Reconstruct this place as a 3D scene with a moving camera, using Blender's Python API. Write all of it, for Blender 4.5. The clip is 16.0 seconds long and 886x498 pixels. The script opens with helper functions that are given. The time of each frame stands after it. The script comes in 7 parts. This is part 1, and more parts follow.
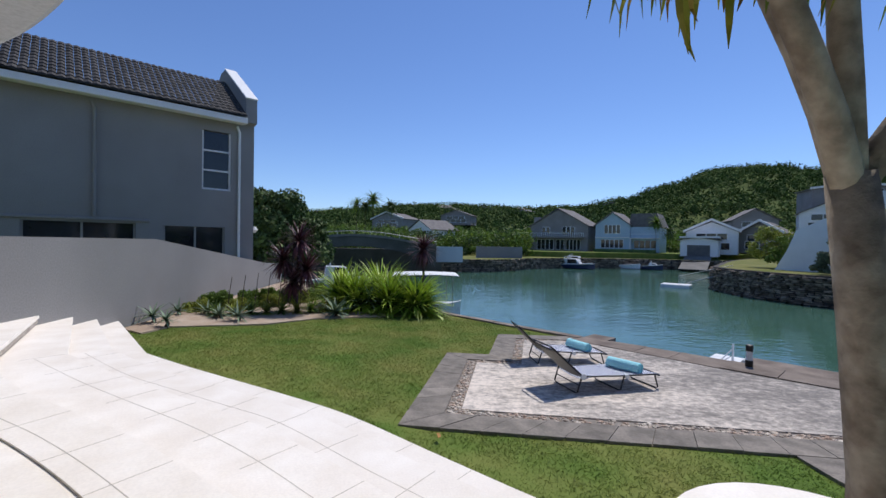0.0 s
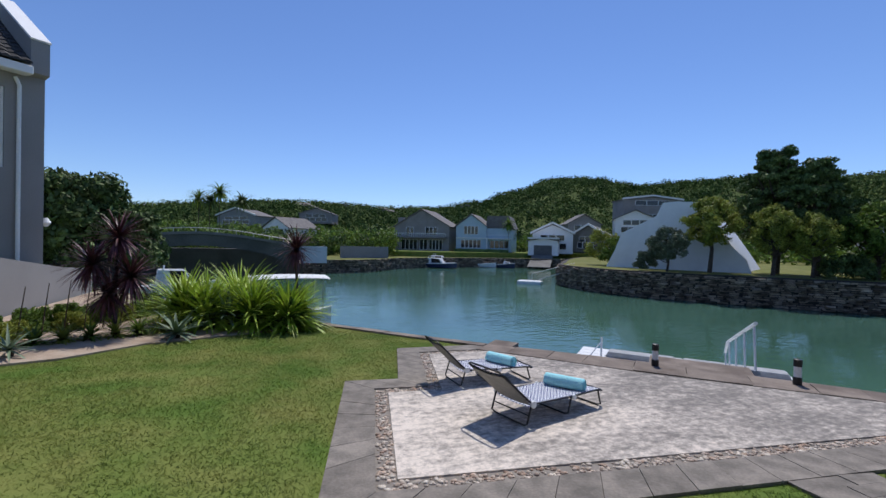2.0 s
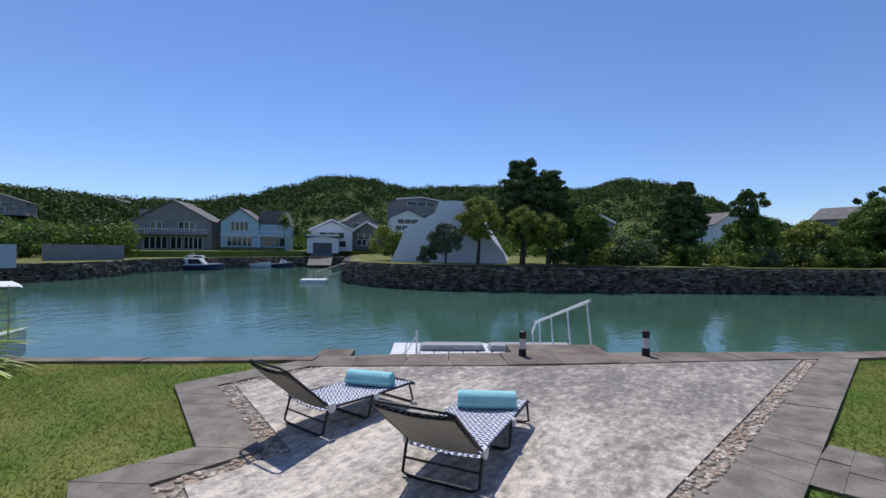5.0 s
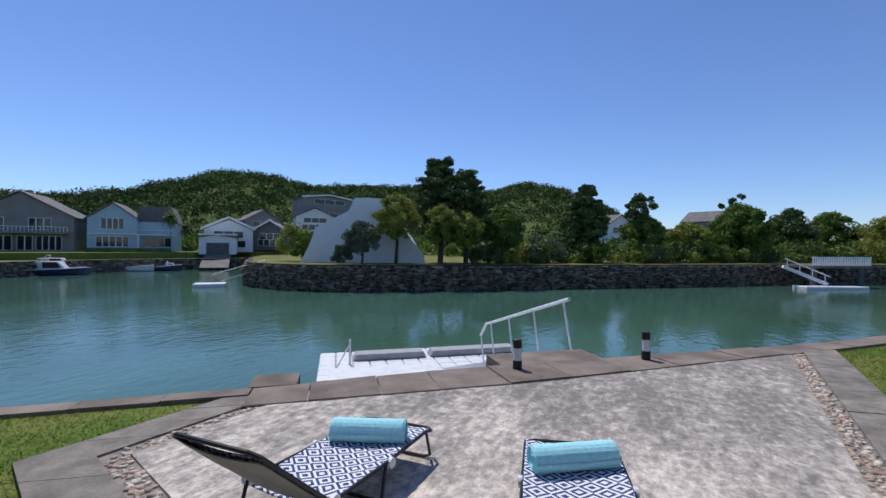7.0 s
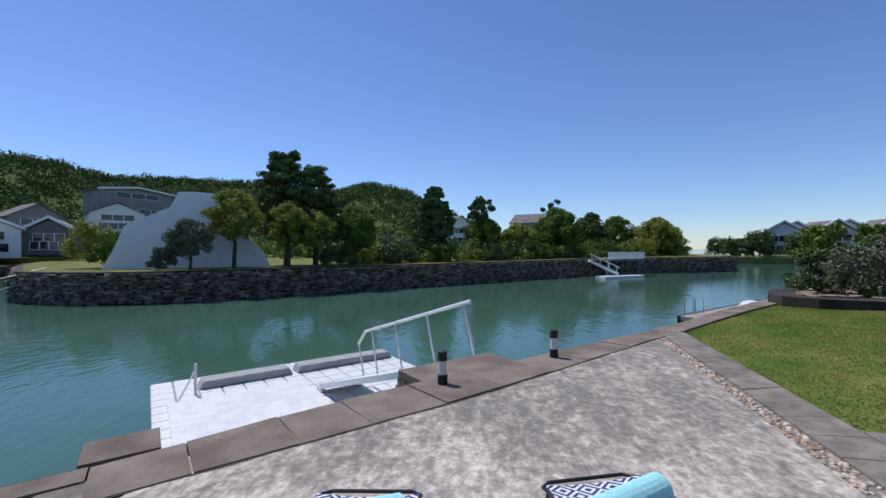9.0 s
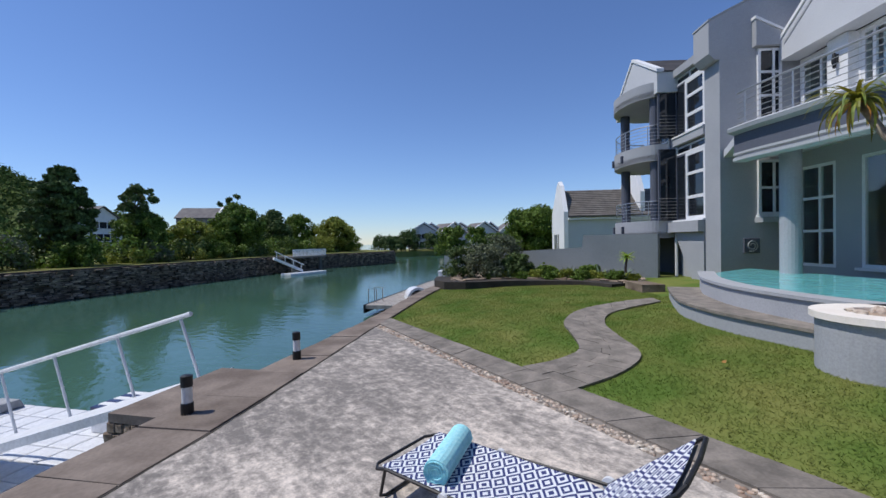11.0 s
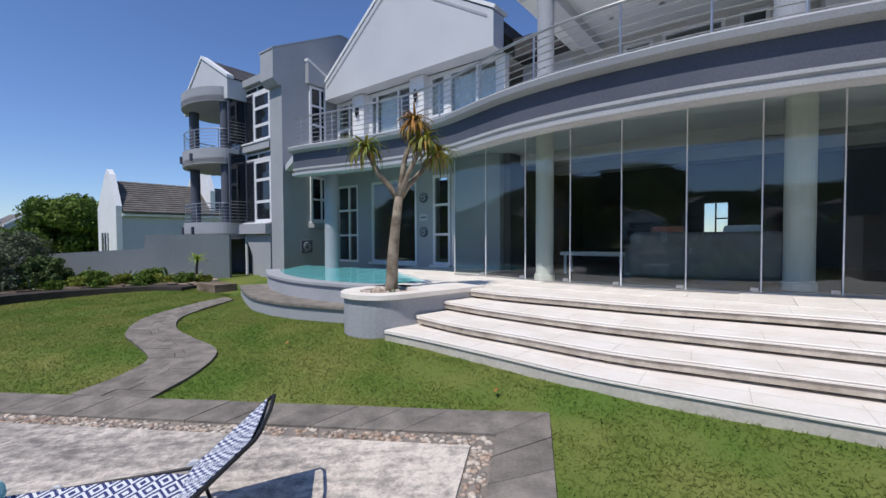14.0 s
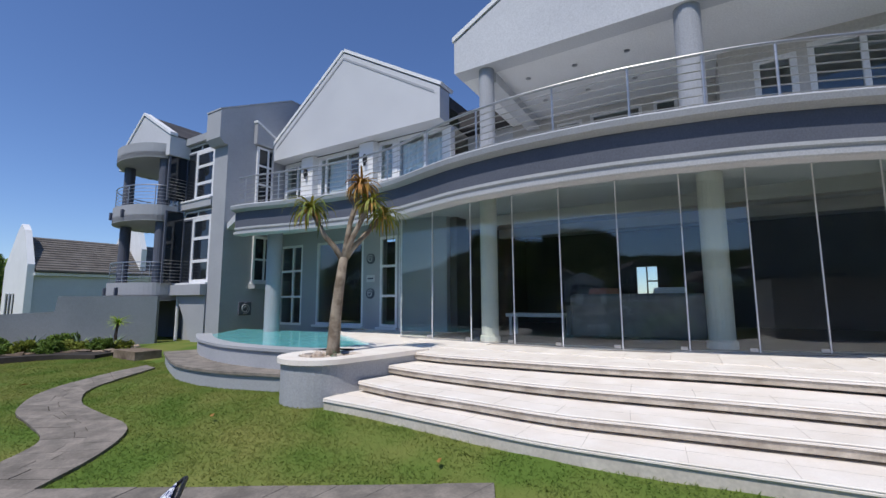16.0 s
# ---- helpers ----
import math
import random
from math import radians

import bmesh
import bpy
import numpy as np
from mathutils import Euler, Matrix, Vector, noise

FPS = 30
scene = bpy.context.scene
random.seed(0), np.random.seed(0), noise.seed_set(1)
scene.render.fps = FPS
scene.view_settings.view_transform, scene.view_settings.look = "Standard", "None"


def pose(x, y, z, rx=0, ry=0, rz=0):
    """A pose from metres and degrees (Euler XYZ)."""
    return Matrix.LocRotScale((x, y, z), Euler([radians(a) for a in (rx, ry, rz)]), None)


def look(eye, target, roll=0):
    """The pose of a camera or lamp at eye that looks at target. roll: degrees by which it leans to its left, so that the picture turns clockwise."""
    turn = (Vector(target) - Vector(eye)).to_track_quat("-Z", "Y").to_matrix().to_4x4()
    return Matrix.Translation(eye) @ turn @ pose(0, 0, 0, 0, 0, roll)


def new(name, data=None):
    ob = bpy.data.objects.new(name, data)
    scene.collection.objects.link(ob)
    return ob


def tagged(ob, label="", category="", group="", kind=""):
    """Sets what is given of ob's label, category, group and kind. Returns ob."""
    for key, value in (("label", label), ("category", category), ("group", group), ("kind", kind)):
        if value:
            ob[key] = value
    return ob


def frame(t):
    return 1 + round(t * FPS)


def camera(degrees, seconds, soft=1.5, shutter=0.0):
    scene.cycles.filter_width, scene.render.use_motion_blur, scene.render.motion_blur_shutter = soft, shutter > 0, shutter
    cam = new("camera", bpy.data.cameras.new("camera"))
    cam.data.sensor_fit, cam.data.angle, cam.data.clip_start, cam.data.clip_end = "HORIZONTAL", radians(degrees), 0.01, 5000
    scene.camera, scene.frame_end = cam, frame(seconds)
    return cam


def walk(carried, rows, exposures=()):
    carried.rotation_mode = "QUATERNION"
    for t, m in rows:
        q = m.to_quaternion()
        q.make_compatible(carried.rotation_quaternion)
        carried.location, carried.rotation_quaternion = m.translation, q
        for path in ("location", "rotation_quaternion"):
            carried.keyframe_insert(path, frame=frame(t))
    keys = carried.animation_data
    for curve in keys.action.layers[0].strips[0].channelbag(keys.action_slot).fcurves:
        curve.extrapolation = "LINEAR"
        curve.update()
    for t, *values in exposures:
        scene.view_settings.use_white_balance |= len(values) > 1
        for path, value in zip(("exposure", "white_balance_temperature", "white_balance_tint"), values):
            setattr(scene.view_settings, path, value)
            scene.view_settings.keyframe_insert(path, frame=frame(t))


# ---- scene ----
cam = camera(92.6, 16.0)
PATH = [
    (0, (-0.749, 0.703, 2.034), (-0.524, 2.69, 2.004), 1.0),
    (0.5, (-0.834, 1.122, 2.016), (-0.603, 3.109, 1.983), 1.2),
    (1, (-0.959, 1.533, 2.015), (-0.633, 3.506, 1.983), 1.3),
    (1.5, (-1.037, 1.959, 1.993), (-0.456, 3.873, 1.97), 1.3),
    (2, (-1.1, 2.355, 1.993), (-0.252, 4.166, 1.975), 1.2),
    (2.5, (-1.115, 2.77, 1.957), (-0.034, 4.452, 1.946), 0.9),
    (3, (-1.036, 3.155, 1.829), (0.215, 4.716, 1.819), 0.9),
    (3.5, (-0.985, 3.541, 1.795), (0.379, 5.004, 1.786), 1.0),
    (4, (-0.928, 3.917, 1.755), (0.547, 5.268, 1.748), 1.0),
    (6.5, (-0.099, 5.983, 1.472), (1.698, 6.862, 1.47), 0.3),
    (7, (0.052, 6.322, 1.484), (1.898, 7.092, 1.485), 0.4),
    (7.5, (0.164, 6.645, 1.502), (2.062, 7.274, 1.504), 0.3),
    (8, (0.309, 6.909, 1.507), (2.258, 7.355, 1.51), 0.1),
    (10.5, (0.701, 8.059, 1.574), (2.505, 7.197, 1.552), -1.1),
    (11, (0.604, 8.277, 1.612), (2.136, 6.993, 1.578), -1.1),
    (11.5, (0.576, 8.449, 1.638), (1.767, 6.842, 1.595), -1.0),
    (12, (0.596, 8.59, 1.642), (1.431, 6.773, 1.594), -0.7),
    (12.5, (0.592, 8.698, 1.669), (1.102, 6.765, 1.616), -0.6),
    (13, (0.549, 8.734, 1.652), (0.787, 6.749, 1.598), -0.4),
    (13.5, (0.495, 8.735, 1.637), (0.525, 6.736, 1.582), -0.3),
    (14, (0.464, 8.719, 1.636), (0.331, 6.724, 1.579), -0.3),
    (14.5, (0.444, 8.715, 1.622), (0.204, 6.73, 1.655), -0.2),
    (15, (0.419, 8.719, 1.628), (0.119, 6.746, 1.764), -0.3),
    (15.5, (0.412, 8.708, 1.613), (0.071, 6.75, 1.838), -0.3),
    (16, (0.403, 8.729, 1.629), (0.035, 6.777, 1.861), -0.3),
]
walk(cam, [(t, look(eye, target, roll)) for t, eye, target, roll in PATH])

# ---- world and sun ----
SUN_DIR = Vector((0.321, 0.383, 0.866)).normalized()
world = bpy.data.worlds.new("world")
scene.world = world
world.use_nodes = True
wn = world.node_tree.nodes
sky = wn.new("ShaderNodeTexSky")
sky.sky_type = "NISHITA"
sky.sun_disc = False
sky.sun_elevation = math.asin(SUN_DIR.z)
sky.sun_rotation = math.atan2(SUN_DIR.x, SUN_DIR.y)
sky.air_density, sky.dust_density, sky.ozone_density = 1.0, 0.0, 3.0
wn["Background"].inputs["Strength"].default_value = 0.1
tint = wn.new("ShaderNodeMix")
tint.data_type, tint.blend_type = "RGBA", "MULTIPLY"
tint.inputs["Factor"].default_value, tint.inputs["B"].default_value = 1.0, (0.86, 0.99, 1.3, 1)
world.node_tree.links.new(sky.outputs[0], tint.inputs["A"])
world.node_tree.links.new(tint.outputs["Result"], wn["Background"].inputs["Color"])
sun = new("sun", bpy.data.lights.new("sun", "SUN"))
sun.data.energy, sun.data.angle, sun.data.color = 3.6, radians(0.5), (1.0, 0.955, 0.9)
sun.matrix_world = look(SUN_DIR * 60, (0, 0, 0))
scene.view_settings.exposure = 0.0

# ---- materials ----


def material(name, c1, c2=None, rough=0.7, metal=0.0, scale=8.0, fine=60.0, bump=0.15, depth=0.01, spec=0.4, island=0.0, random_piece=0.0, detail=6.0, split=0.0, grit=0.5, mottle=0.5):
    """Two-scale noise between two colours, with fine bump; island and random_piece vary joined or single pieces."""
    m = bpy.data.materials.new(name)
    m.use_nodes = True
    nt = m.node_tree
    n, l = nt.nodes, nt.links
    b = n["Principled BSDF"]
    b.inputs["Roughness"].default_value = rough
    b.inputs["Metallic"].default_value = metal
    b.inputs["Specular IOR Level"].default_value = spec
    c2 = c2 or tuple(v * 0.8 for v in c1)
    geo = n.new("ShaderNodeTexCoord")
    big = n.new("ShaderNodeTexNoise")
    big.inputs["Scale"].default_value, big.inputs["Detail"].default_value = scale, detail
    big.inputs["Roughness"].default_value = grit
    small = n.new("ShaderNodeTexNoise")
    small.inputs["Scale"].default_value, small.inputs["Detail"].default_value = fine, 4.0
    for t in (big, small):
        l.new(geo.outputs["Object"], t.inputs["Vector"])
    ramp = n.new("ShaderNodeValToRGB")
    ramp.color_ramp.elements[0].position, ramp.color_ramp.elements[1].position = 0.35 + split, 0.65 - split
    ramp.color_ramp.elements[0].color, ramp.color_ramp.elements[1].color = (*c1, 1), (*c2, 1)
    l.new(big.outputs["Fac"], ramp.inputs["Fac"])
    mix = n.new("ShaderNodeMix")
    mix.data_type, mix.blend_type = "RGBA", "MULTIPLY"
    mix.inputs["Factor"].default_value = mottle
    grey = n.new("ShaderNodeMapRange")
    grey.inputs["From Min"].default_value, grey.inputs["From Max"].default_value = 0.3, 0.7
    grey.inputs["To Min"].default_value, grey.inputs["To Max"].default_value = 0.75, 1.15
    l.new(small.outputs["Fac"], grey.inputs["Value"])
    l.new(ramp.outputs["Color"], mix.inputs["A"])
    l.new(grey.outputs["Result"], mix.inputs["B"])
    out = mix.outputs["Result"]
    if island or random_piece:
        if island:
            g = n.new("ShaderNodeNewGeometry")
            src, amount = g.outputs["Random Per Island"], island
        else:
            g = n.new("ShaderNodeObjectInfo")
            src, amount = g.outputs["Random"], random_piece
        mr = n.new("ShaderNodeMapRange")
        mr.inputs["To Min"].default_value, mr.inputs["To Max"].default_value = 1 - amount, 1 + amount
        l.new(src, mr.inputs["Value"])
        mx = n.new("ShaderNodeMix")
        mx.data_type, mx.blend_type = "RGBA", "MULTIPLY"
        mx.inputs["Factor"].default_value = 1.0
        l.new(out, mx.inputs["A"])
        l.new(mr.outputs["Result"], mx.inputs["B"])
        out = mx.outputs["Result"]
    l.new(out, b.inputs["Base Color"])
    if bump:
        bp = n.new("ShaderNodeBump")
        bp.inputs["Strength"].default_value, bp.inputs["Distance"].default_value = bump, depth
        l.new(small.outputs["Fac"], bp.inputs["Height"])
        l.new(bp.outputs["Normal"], b.inputs["Normal"])
    return m


def glass_material(name, tint, f0=0.05):
    """Clear pane: straight-through light, with a mirror share that grows towards grazing angles."""
    m = bpy.data.materials.new(name)
    m.use_nodes = True
    n, l = m.node_tree.nodes, m.node_tree.links
    n.remove(n["Principled BSDF"])
    tr, gl, lw, mx = n.new("ShaderNodeBsdfTransparent"), n.new("ShaderNodeBsdfGlossy"), n.new("ShaderNodeLayerWeight"), n.new("ShaderNodeMixShader")
    tr.inputs["Color"].default_value = (*tint, 1)
    gl.inputs["Roughness"].default_value = 0.01
    lw.inputs["Blend"].default_value = 0.5
    power, scale = n.new("ShaderNodeMath"), n.new("ShaderNodeMath")
    power.operation, scale.operation = "POWER", "MULTIPLY_ADD"
    power.inputs[1].default_value = 5.0
    scale.inputs[1].default_value, scale.inputs[2].default_value = 1 - f0, f0
    l.new(lw.outputs["Facing"], power.inputs[0])
    l.new(power.outputs[0], scale.inputs[0])
    l.new(scale.outputs[0], mx.inputs[0])
    l.new(tr.outputs[0], mx.inputs[1])
    l.new(gl.outputs[0], mx.inputs[2])
    l.new(mx.outputs[0], n["Material Output"].inputs["Surface"])
    return m


def water_material(name, deep, shallow, scale, strength, rough):
    m = bpy.data.materials.new(name)
    m.use_nodes = True
    n, l = m.node_tree.nodes, m.node_tree.links
    b = n["Principled BSDF"]
    b.inputs["Roughness"].default_value, b.inputs["IOR"].default_value = rough, 1.33
    co = n.new("ShaderNodeTexCoord")
    mp = n.new("ShaderNodeMapping")
    mp.inputs["Rotation"].default_value = (0, 0, radians(-50))
    mp.inputs["Scale"].default_value = (1.0, 2.2, 1.0)
    l.new(co.outputs["Object"], mp.inputs["Vector"])
    big = n.new("ShaderNodeTexNoise")
    big.inputs["Scale"].default_value, big.inputs["Detail"].default_value = 0.06, 3.0
    l.new(mp.outputs[0], big.inputs["Vector"])
    ramp = n.new("ShaderNodeValToRGB")
    ramp.color_ramp.elements[0].position, ramp.color_ramp.elements[1].position = 0.35, 0.65
    ramp.color_ramp.elements[0].color, ramp.color_ramp.elements[1].color = (*deep, 1), (*shallow, 1)
    l.new(big.outputs["Fac"], ramp.inputs["Fac"])
    l.new(ramp.outputs["Color"], b.inputs["Base Color"])
    a, c = n.new("ShaderNodeTexNoise"), n.new("ShaderNodeTexNoise")
    a.inputs["Scale"].default_value, a.inputs["Detail"].default_value = scale, 3.0
    c.inputs["Scale"].default_value, c.inputs["Detail"].default_value = scale * 0.22, 2.0
    add = n.new("ShaderNodeMath")
    l.new(mp.outputs[0], a.inputs["Vector"])
    l.new(mp.outputs[0], c.inputs["Vector"])
    l.new(a.outputs["Fac"], add.inputs[0])
    l.new(c.outputs["Fac"], add.inputs[1])
    bp = n.new("ShaderNodeBump")
    bp.inputs["Strength"].default_value, bp.inputs["Distance"].default_value = strength, 0.15
    l.new(add.outputs[0], bp.inputs["Height"])
    l.new(bp.outputs["Normal"], b.inputs["Normal"])
    return m


def towel_pattern(name, dark, light, cell):
    """Woven lounger cloth: nested diamonds in two colours, in the cloth's own metres."""
    m = bpy.data.materials.new(name)
    m.use_nodes = True
    n, l = m.node_tree.nodes, m.node_tree.links
    b = n["Principled BSDF"]
    b.inputs["Roughness"].default_value = 0.85
    uv = n.new("ShaderNodeUVMap")
    sep = n.new("ShaderNodeSeparateXYZ")
    l.new(uv.outputs["UV"], sep.inputs[0])

    def op(kind, x, y=None, z=None):
        q = n.new("ShaderNodeMath")
        q.operation = kind
        for i, v in enumerate((x, y, z)):
            if v is None:
                continue
            if isinstance(v, (int, float)):
                q.inputs[i].default_value = v
            else:
                l.new(v, q.inputs[i])
        return q.outputs[0]
    tri = [op("ABSOLUTE", op("SUBTRACT", op("FRACT", op("MULTIPLY", sep.outputs[i], s / cell)), 0.5)) for i, s in ((0, 1.0), (1, 0.8))]
    d = op("ADD", tri[0], tri[1])
    band = op("FRACT", op("MULTIPLY", d, 3.0))
    fac = op("GREATER_THAN", band, 0.5)
    mix = n.new("ShaderNodeMix")
    mix.data_type = "RGBA"
    mix.inputs["A"].default_value, mix.inputs["B"].default_value = (*dark, 1), (*light, 1)
    l.new(fac, mix.inputs["Factor"])
    l.new(mix.outputs["Result"], b.inputs["Base Color"])
    return m


M = dict(
    grass_soil=material("lawn_turf", (0.099, 0.161, 0.03), (0.19, 0.203, 0.057), 0.95, scale=0.9, fine=70, bump=0.2, depth=0.01, spec=0.1),
    blade=material("grass_blade", (0.126, 0.206, 0.037), (0.248, 0.264, 0.073), 0.7, scale=0.9, fine=7, bump=0, spec=0.15, island=0.1, grit=0.65),
    slab=material("weathered_concrete", (0.2, 0.182, 0.165), (0.72, 0.635, 0.55), 0.9, scale=10, fine=45, bump=0.35, depth=0.008, spec=0.2, detail=15, split=0.035, grit=0.77),
    border=material("grey_paving_stone", (0.165, 0.148, 0.128), (0.27, 0.238, 0.205), 0.9, scale=5, fine=40, bump=0.35, depth=0.006, spec=0.2, random_piece=0.12),
    coping=material("quay_coping_stone", (0.15, 0.12, 0.1), (0.26, 0.215, 0.18), 0.92, scale=2, fine=30, bump=0.4, depth=0.01, spec=0.2, random_piece=0.12),
    pebble=material("river_pebble", (0.56, 0.5, 0.42), (0.36, 0.24, 0.17), 0.7, scale=9, fine=60, bump=0.1, island=0.35),
    mortar=material("pebble_mortar", (0.2, 0.175, 0.15), (0.28, 0.245, 0.21), 0.95, scale=9, fine=60),
    stone=material("canal_stone", (0.14, 0.103, 0.075), (0.33, 0.26, 0.195), 0.92, scale=1.5, fine=12, bump=0.5, depth=0.03, spec=0.2, island=0.5),
    stone_dark=material("dark_stone_core", (0.035, 0.03, 0.026), (0.06, 0.05, 0.04), 0.9, scale=2, fine=12),
    terrace=material("cream_terrace_tile", (0.8, 0.73, 0.645), (0.89, 0.835, 0.765), 0.6, scale=2.2, fine=70, bump=0.06, depth=0.003, spec=0.3, random_piece=0.04, mottle=0.22, grit=0.6),
    riser=material("cream_step_edge", (0.26, 0.21, 0.16), (0.66, 0.59, 0.5), 0.75, scale=4, fine=40, bump=0.2, depth=0.004, split=-0.08, grit=0.7),
    grout=material("tile_bed", (0.5, 0.45, 0.39), (0.6, 0.55, 0.48), 0.9, scale=4, fine=40),
    plinth=material("grey_tile_plinth", (0.52, 0.475, 0.415), (0.64, 0.59, 0.52), 0.7, scale=3, fine=30, random_piece=0.06),
    grey=material("mid_grey_render", (0.355, 0.367, 0.388), (0.405, 0.415, 0.434), 0.85, scale=0.7, fine=45, bump=0.04, depth=0.004, spec=0.2),
    # dark render; also stands in for shade on the fascia and undercroft
    darkgrey=material("dark_grey_render_and_shade", (0.1, 0.11, 0.14), (0.122, 0.132, 0.165), 0.8, scale=0.7, fine=45, bump=0.1, depth=0.004, spec=0.25),
    lightgrey=material("pale_grey_render", (0.56, 0.57, 0.59), (0.61, 0.62, 0.635), 0.85, scale=0.6, fine=45, bump=0.03, depth=0.004, spec=0.2),
    moulding=material("grey_white_moulding", (0.43, 0.44, 0.455), (0.48, 0.488, 0.5), 0.85, scale=0.6, fine=45, bump=0.03, depth=0.004, spec=0.2),
    white=material("white_paint", (0.78, 0.78, 0.77), (0.83, 0.83, 0.82), 0.6, scale=1.2, fine=40, bump=0.05, depth=0.003),
    neighbour=material("warm_grey_render", (0.265, 0.257, 0.25), (0.305, 0.296, 0.288), 0.88, scale=0.6, fine=40, bump=0.12, depth=0.004, spec=0.2),
    roof_tile=material("charcoal_roof_tile", (0.04, 0.038, 0.04), (0.075, 0.07, 0.07), 0.85, scale=2, fine=20, bump=0.3, depth=0.01, random_piece=0.2, island=0),
    roof_tan=material("tan_roof_tile", (0.13, 0.115, 0.1), (0.19, 0.17, 0.15), 0.85, scale=2, fine=20, bump=0.3, depth=0.01, island=0.15),
    roof_far=material("far_roof_tile", (0.13, 0.12, 0.12), (0.2, 0.185, 0.175), 0.85, scale=1, fine=10, island=0.15),
    steel=material("brushed_steel", (0.46, 0.455, 0.45), (0.54, 0.535, 0.53), 0.4, 0.85, scale=4, fine=90, bump=0.02, depth=0.001),
    alu=material("white_window_frame", (0.76, 0.77, 0.78), (0.8, 0.8, 0.81), 0.4, scale=3, fine=30, bump=0.02, depth=0.001),
    black=material("black_painted_steel", (0.012, 0.012, 0.013), (0.02, 0.02, 0.022), 0.45, scale=10, fine=80, bump=0.05, depth=0.001),
    room=material("dim_room_plaster", (0.5, 0.48, 0.45), (0.55, 0.53, 0.5), 0.9, scale=1, fine=20, bump=0.03),
    # floor tile darkened in its colour for the dim interior
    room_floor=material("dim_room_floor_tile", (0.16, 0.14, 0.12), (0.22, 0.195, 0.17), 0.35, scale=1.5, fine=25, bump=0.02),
    teal_wall=material("teal_grey_render", (0.19, 0.22, 0.235), (0.225, 0.255, 0.27), 0.85, scale=0.7, fine=45, bump=0.04, depth=0.004, spec=0.2),
    # low wall colour carries the shade of rooms seen from outside
    room_dark=material("dim_room_wall", (0.11, 0.11, 0.112), (0.15, 0.147, 0.143), 0.8, scale=1, fine=20, bump=0.03),
    cream=material("cream_column", (0.74, 0.7, 0.62), (0.78, 0.74, 0.66), 0.7, scale=1, fine=20, bump=0.03),
    fabric=material("dark_grey_sofa_fabric", (0.16, 0.156, 0.152), (0.21, 0.203, 0.197), 0.95, scale=6, fine=120, bump=0.2, depth=0.003),
    cushion=material("terracotta_cushion", (0.5, 0.16, 0.1), (0.6, 0.25, 0.17), 0.9, scale=9, fine=90),
    brown_panel=material("brown_timber_panel", (0.13, 0.075, 0.04), (0.2, 0.12, 0.07), 0.6, scale=3, fine=40, bump=0.1, depth=0.002),
    curtain=material("sheer_white_curtain", (0.72, 0.73, 0.73), (0.78, 0.79, 0.79), 0.9, scale=3, fine=90),
    pool_tile=material("pale_pool_plaster", (0.5, 0.72, 0.72), (0.58, 0.79, 0.78), 0.5, scale=3, fine=30, bump=0.03),
    pvc=material("white_dock_plastic", (0.66, 0.67, 0.68), (0.76, 0.77, 0.78), 0.5, scale=3, fine=25, bump=0.08, depth=0.004),
    dock_grey=material("grey_dock_pad", (0.3, 0.31, 0.32), (0.38, 0.39, 0.4), 0.7, scale=4, fine=50),
    wood=material("grey_weathered_timber", (0.3, 0.27, 0.24), (0.42, 0.39, 0.35), 0.85, scale=4, fine=40, bump=0.3, depth=0.004, random_piece=0.15),
    towel=material("turquoise_terry_towel", (0.33, 0.74, 0.82), (0.46, 0.84, 0.89), 0.98, scale=40, fine=260, bump=0.6, depth=0.008, spec=0.05),
    mesh_back=material("taupe_mesh_back", (0.3, 0.29, 0.26), (0.36, 0.34, 0.31), 0.9, scale=20, fine=300, bump=0.2, depth=0.002),
    aloe_bark=material("aloe_bark", (0.19, 0.148, 0.108), (0.35, 0.295, 0.225), 0.9, scale=7, fine=35, bump=0.6, depth=0.012, spec=0.15, split=0.05),
    aloe_leaf=material("aloe_leaf_green", (0.1, 0.16, 0.025), (0.3, 0.26, 0.03), 0.5, scale=3, fine=30, bump=0.05, island=0.35),
    aloe_dry=material("aloe_leaf_dry", (0.36, 0.15, 0.035), (0.42, 0.27, 0.06), 0.7, scale=4, fine=30, bump=0.05, island=0.3),
    cord_leaf=material("cordyline_purple", (0.06, 0.02, 0.026), (0.16, 0.06, 0.07), 0.45, scale=3, fine=20, bump=0, island=0.5),
    agave_leaf=material("agave_grey_green", (0.11, 0.17, 0.1), (0.2, 0.27, 0.17), 0.6, scale=3, fine=20, bump=0, island=0.25),
    lime_leaf=material("lime_strap_leaf", (0.22, 0.36, 0.03), (0.42, 0.52, 0.07), 0.45, scale=3, fine=20, bump=0, island=0.4),
    bark=material("dark_bark", (0.06, 0.045, 0.035), (0.11, 0.085, 0.065), 0.95, scale=5, fine=30, bump=0.5, depth=0.02),
    leaf_dark=material("dark_conifer_leaf", (0.054, 0.092, 0.027), (0.125, 0.172, 0.052), 0.65, scale=0.8, fine=8, bump=0, spec=0.2, island=0.5),
    leaf_mid=material("broadleaf_green", (0.088, 0.155, 0.022), (0.165, 0.235, 0.045), 0.6, scale=0.8, fine=8, bump=0, spec=0.2, island=0.5),
    leaf_light=material("yellow_green_leaf", (0.2, 0.24, 0.035), (0.31, 0.33, 0.07), 0.6, scale=0.8, fine=8, bump=0, spec=0.2, island=0.45),
    leaf_grey=material("silver_green_leaf", (0.11, 0.135, 0.075), (0.18, 0.2, 0.12), 0.65, scale=0.8, fine=8, bump=0, spec=0.2, island=0.4),
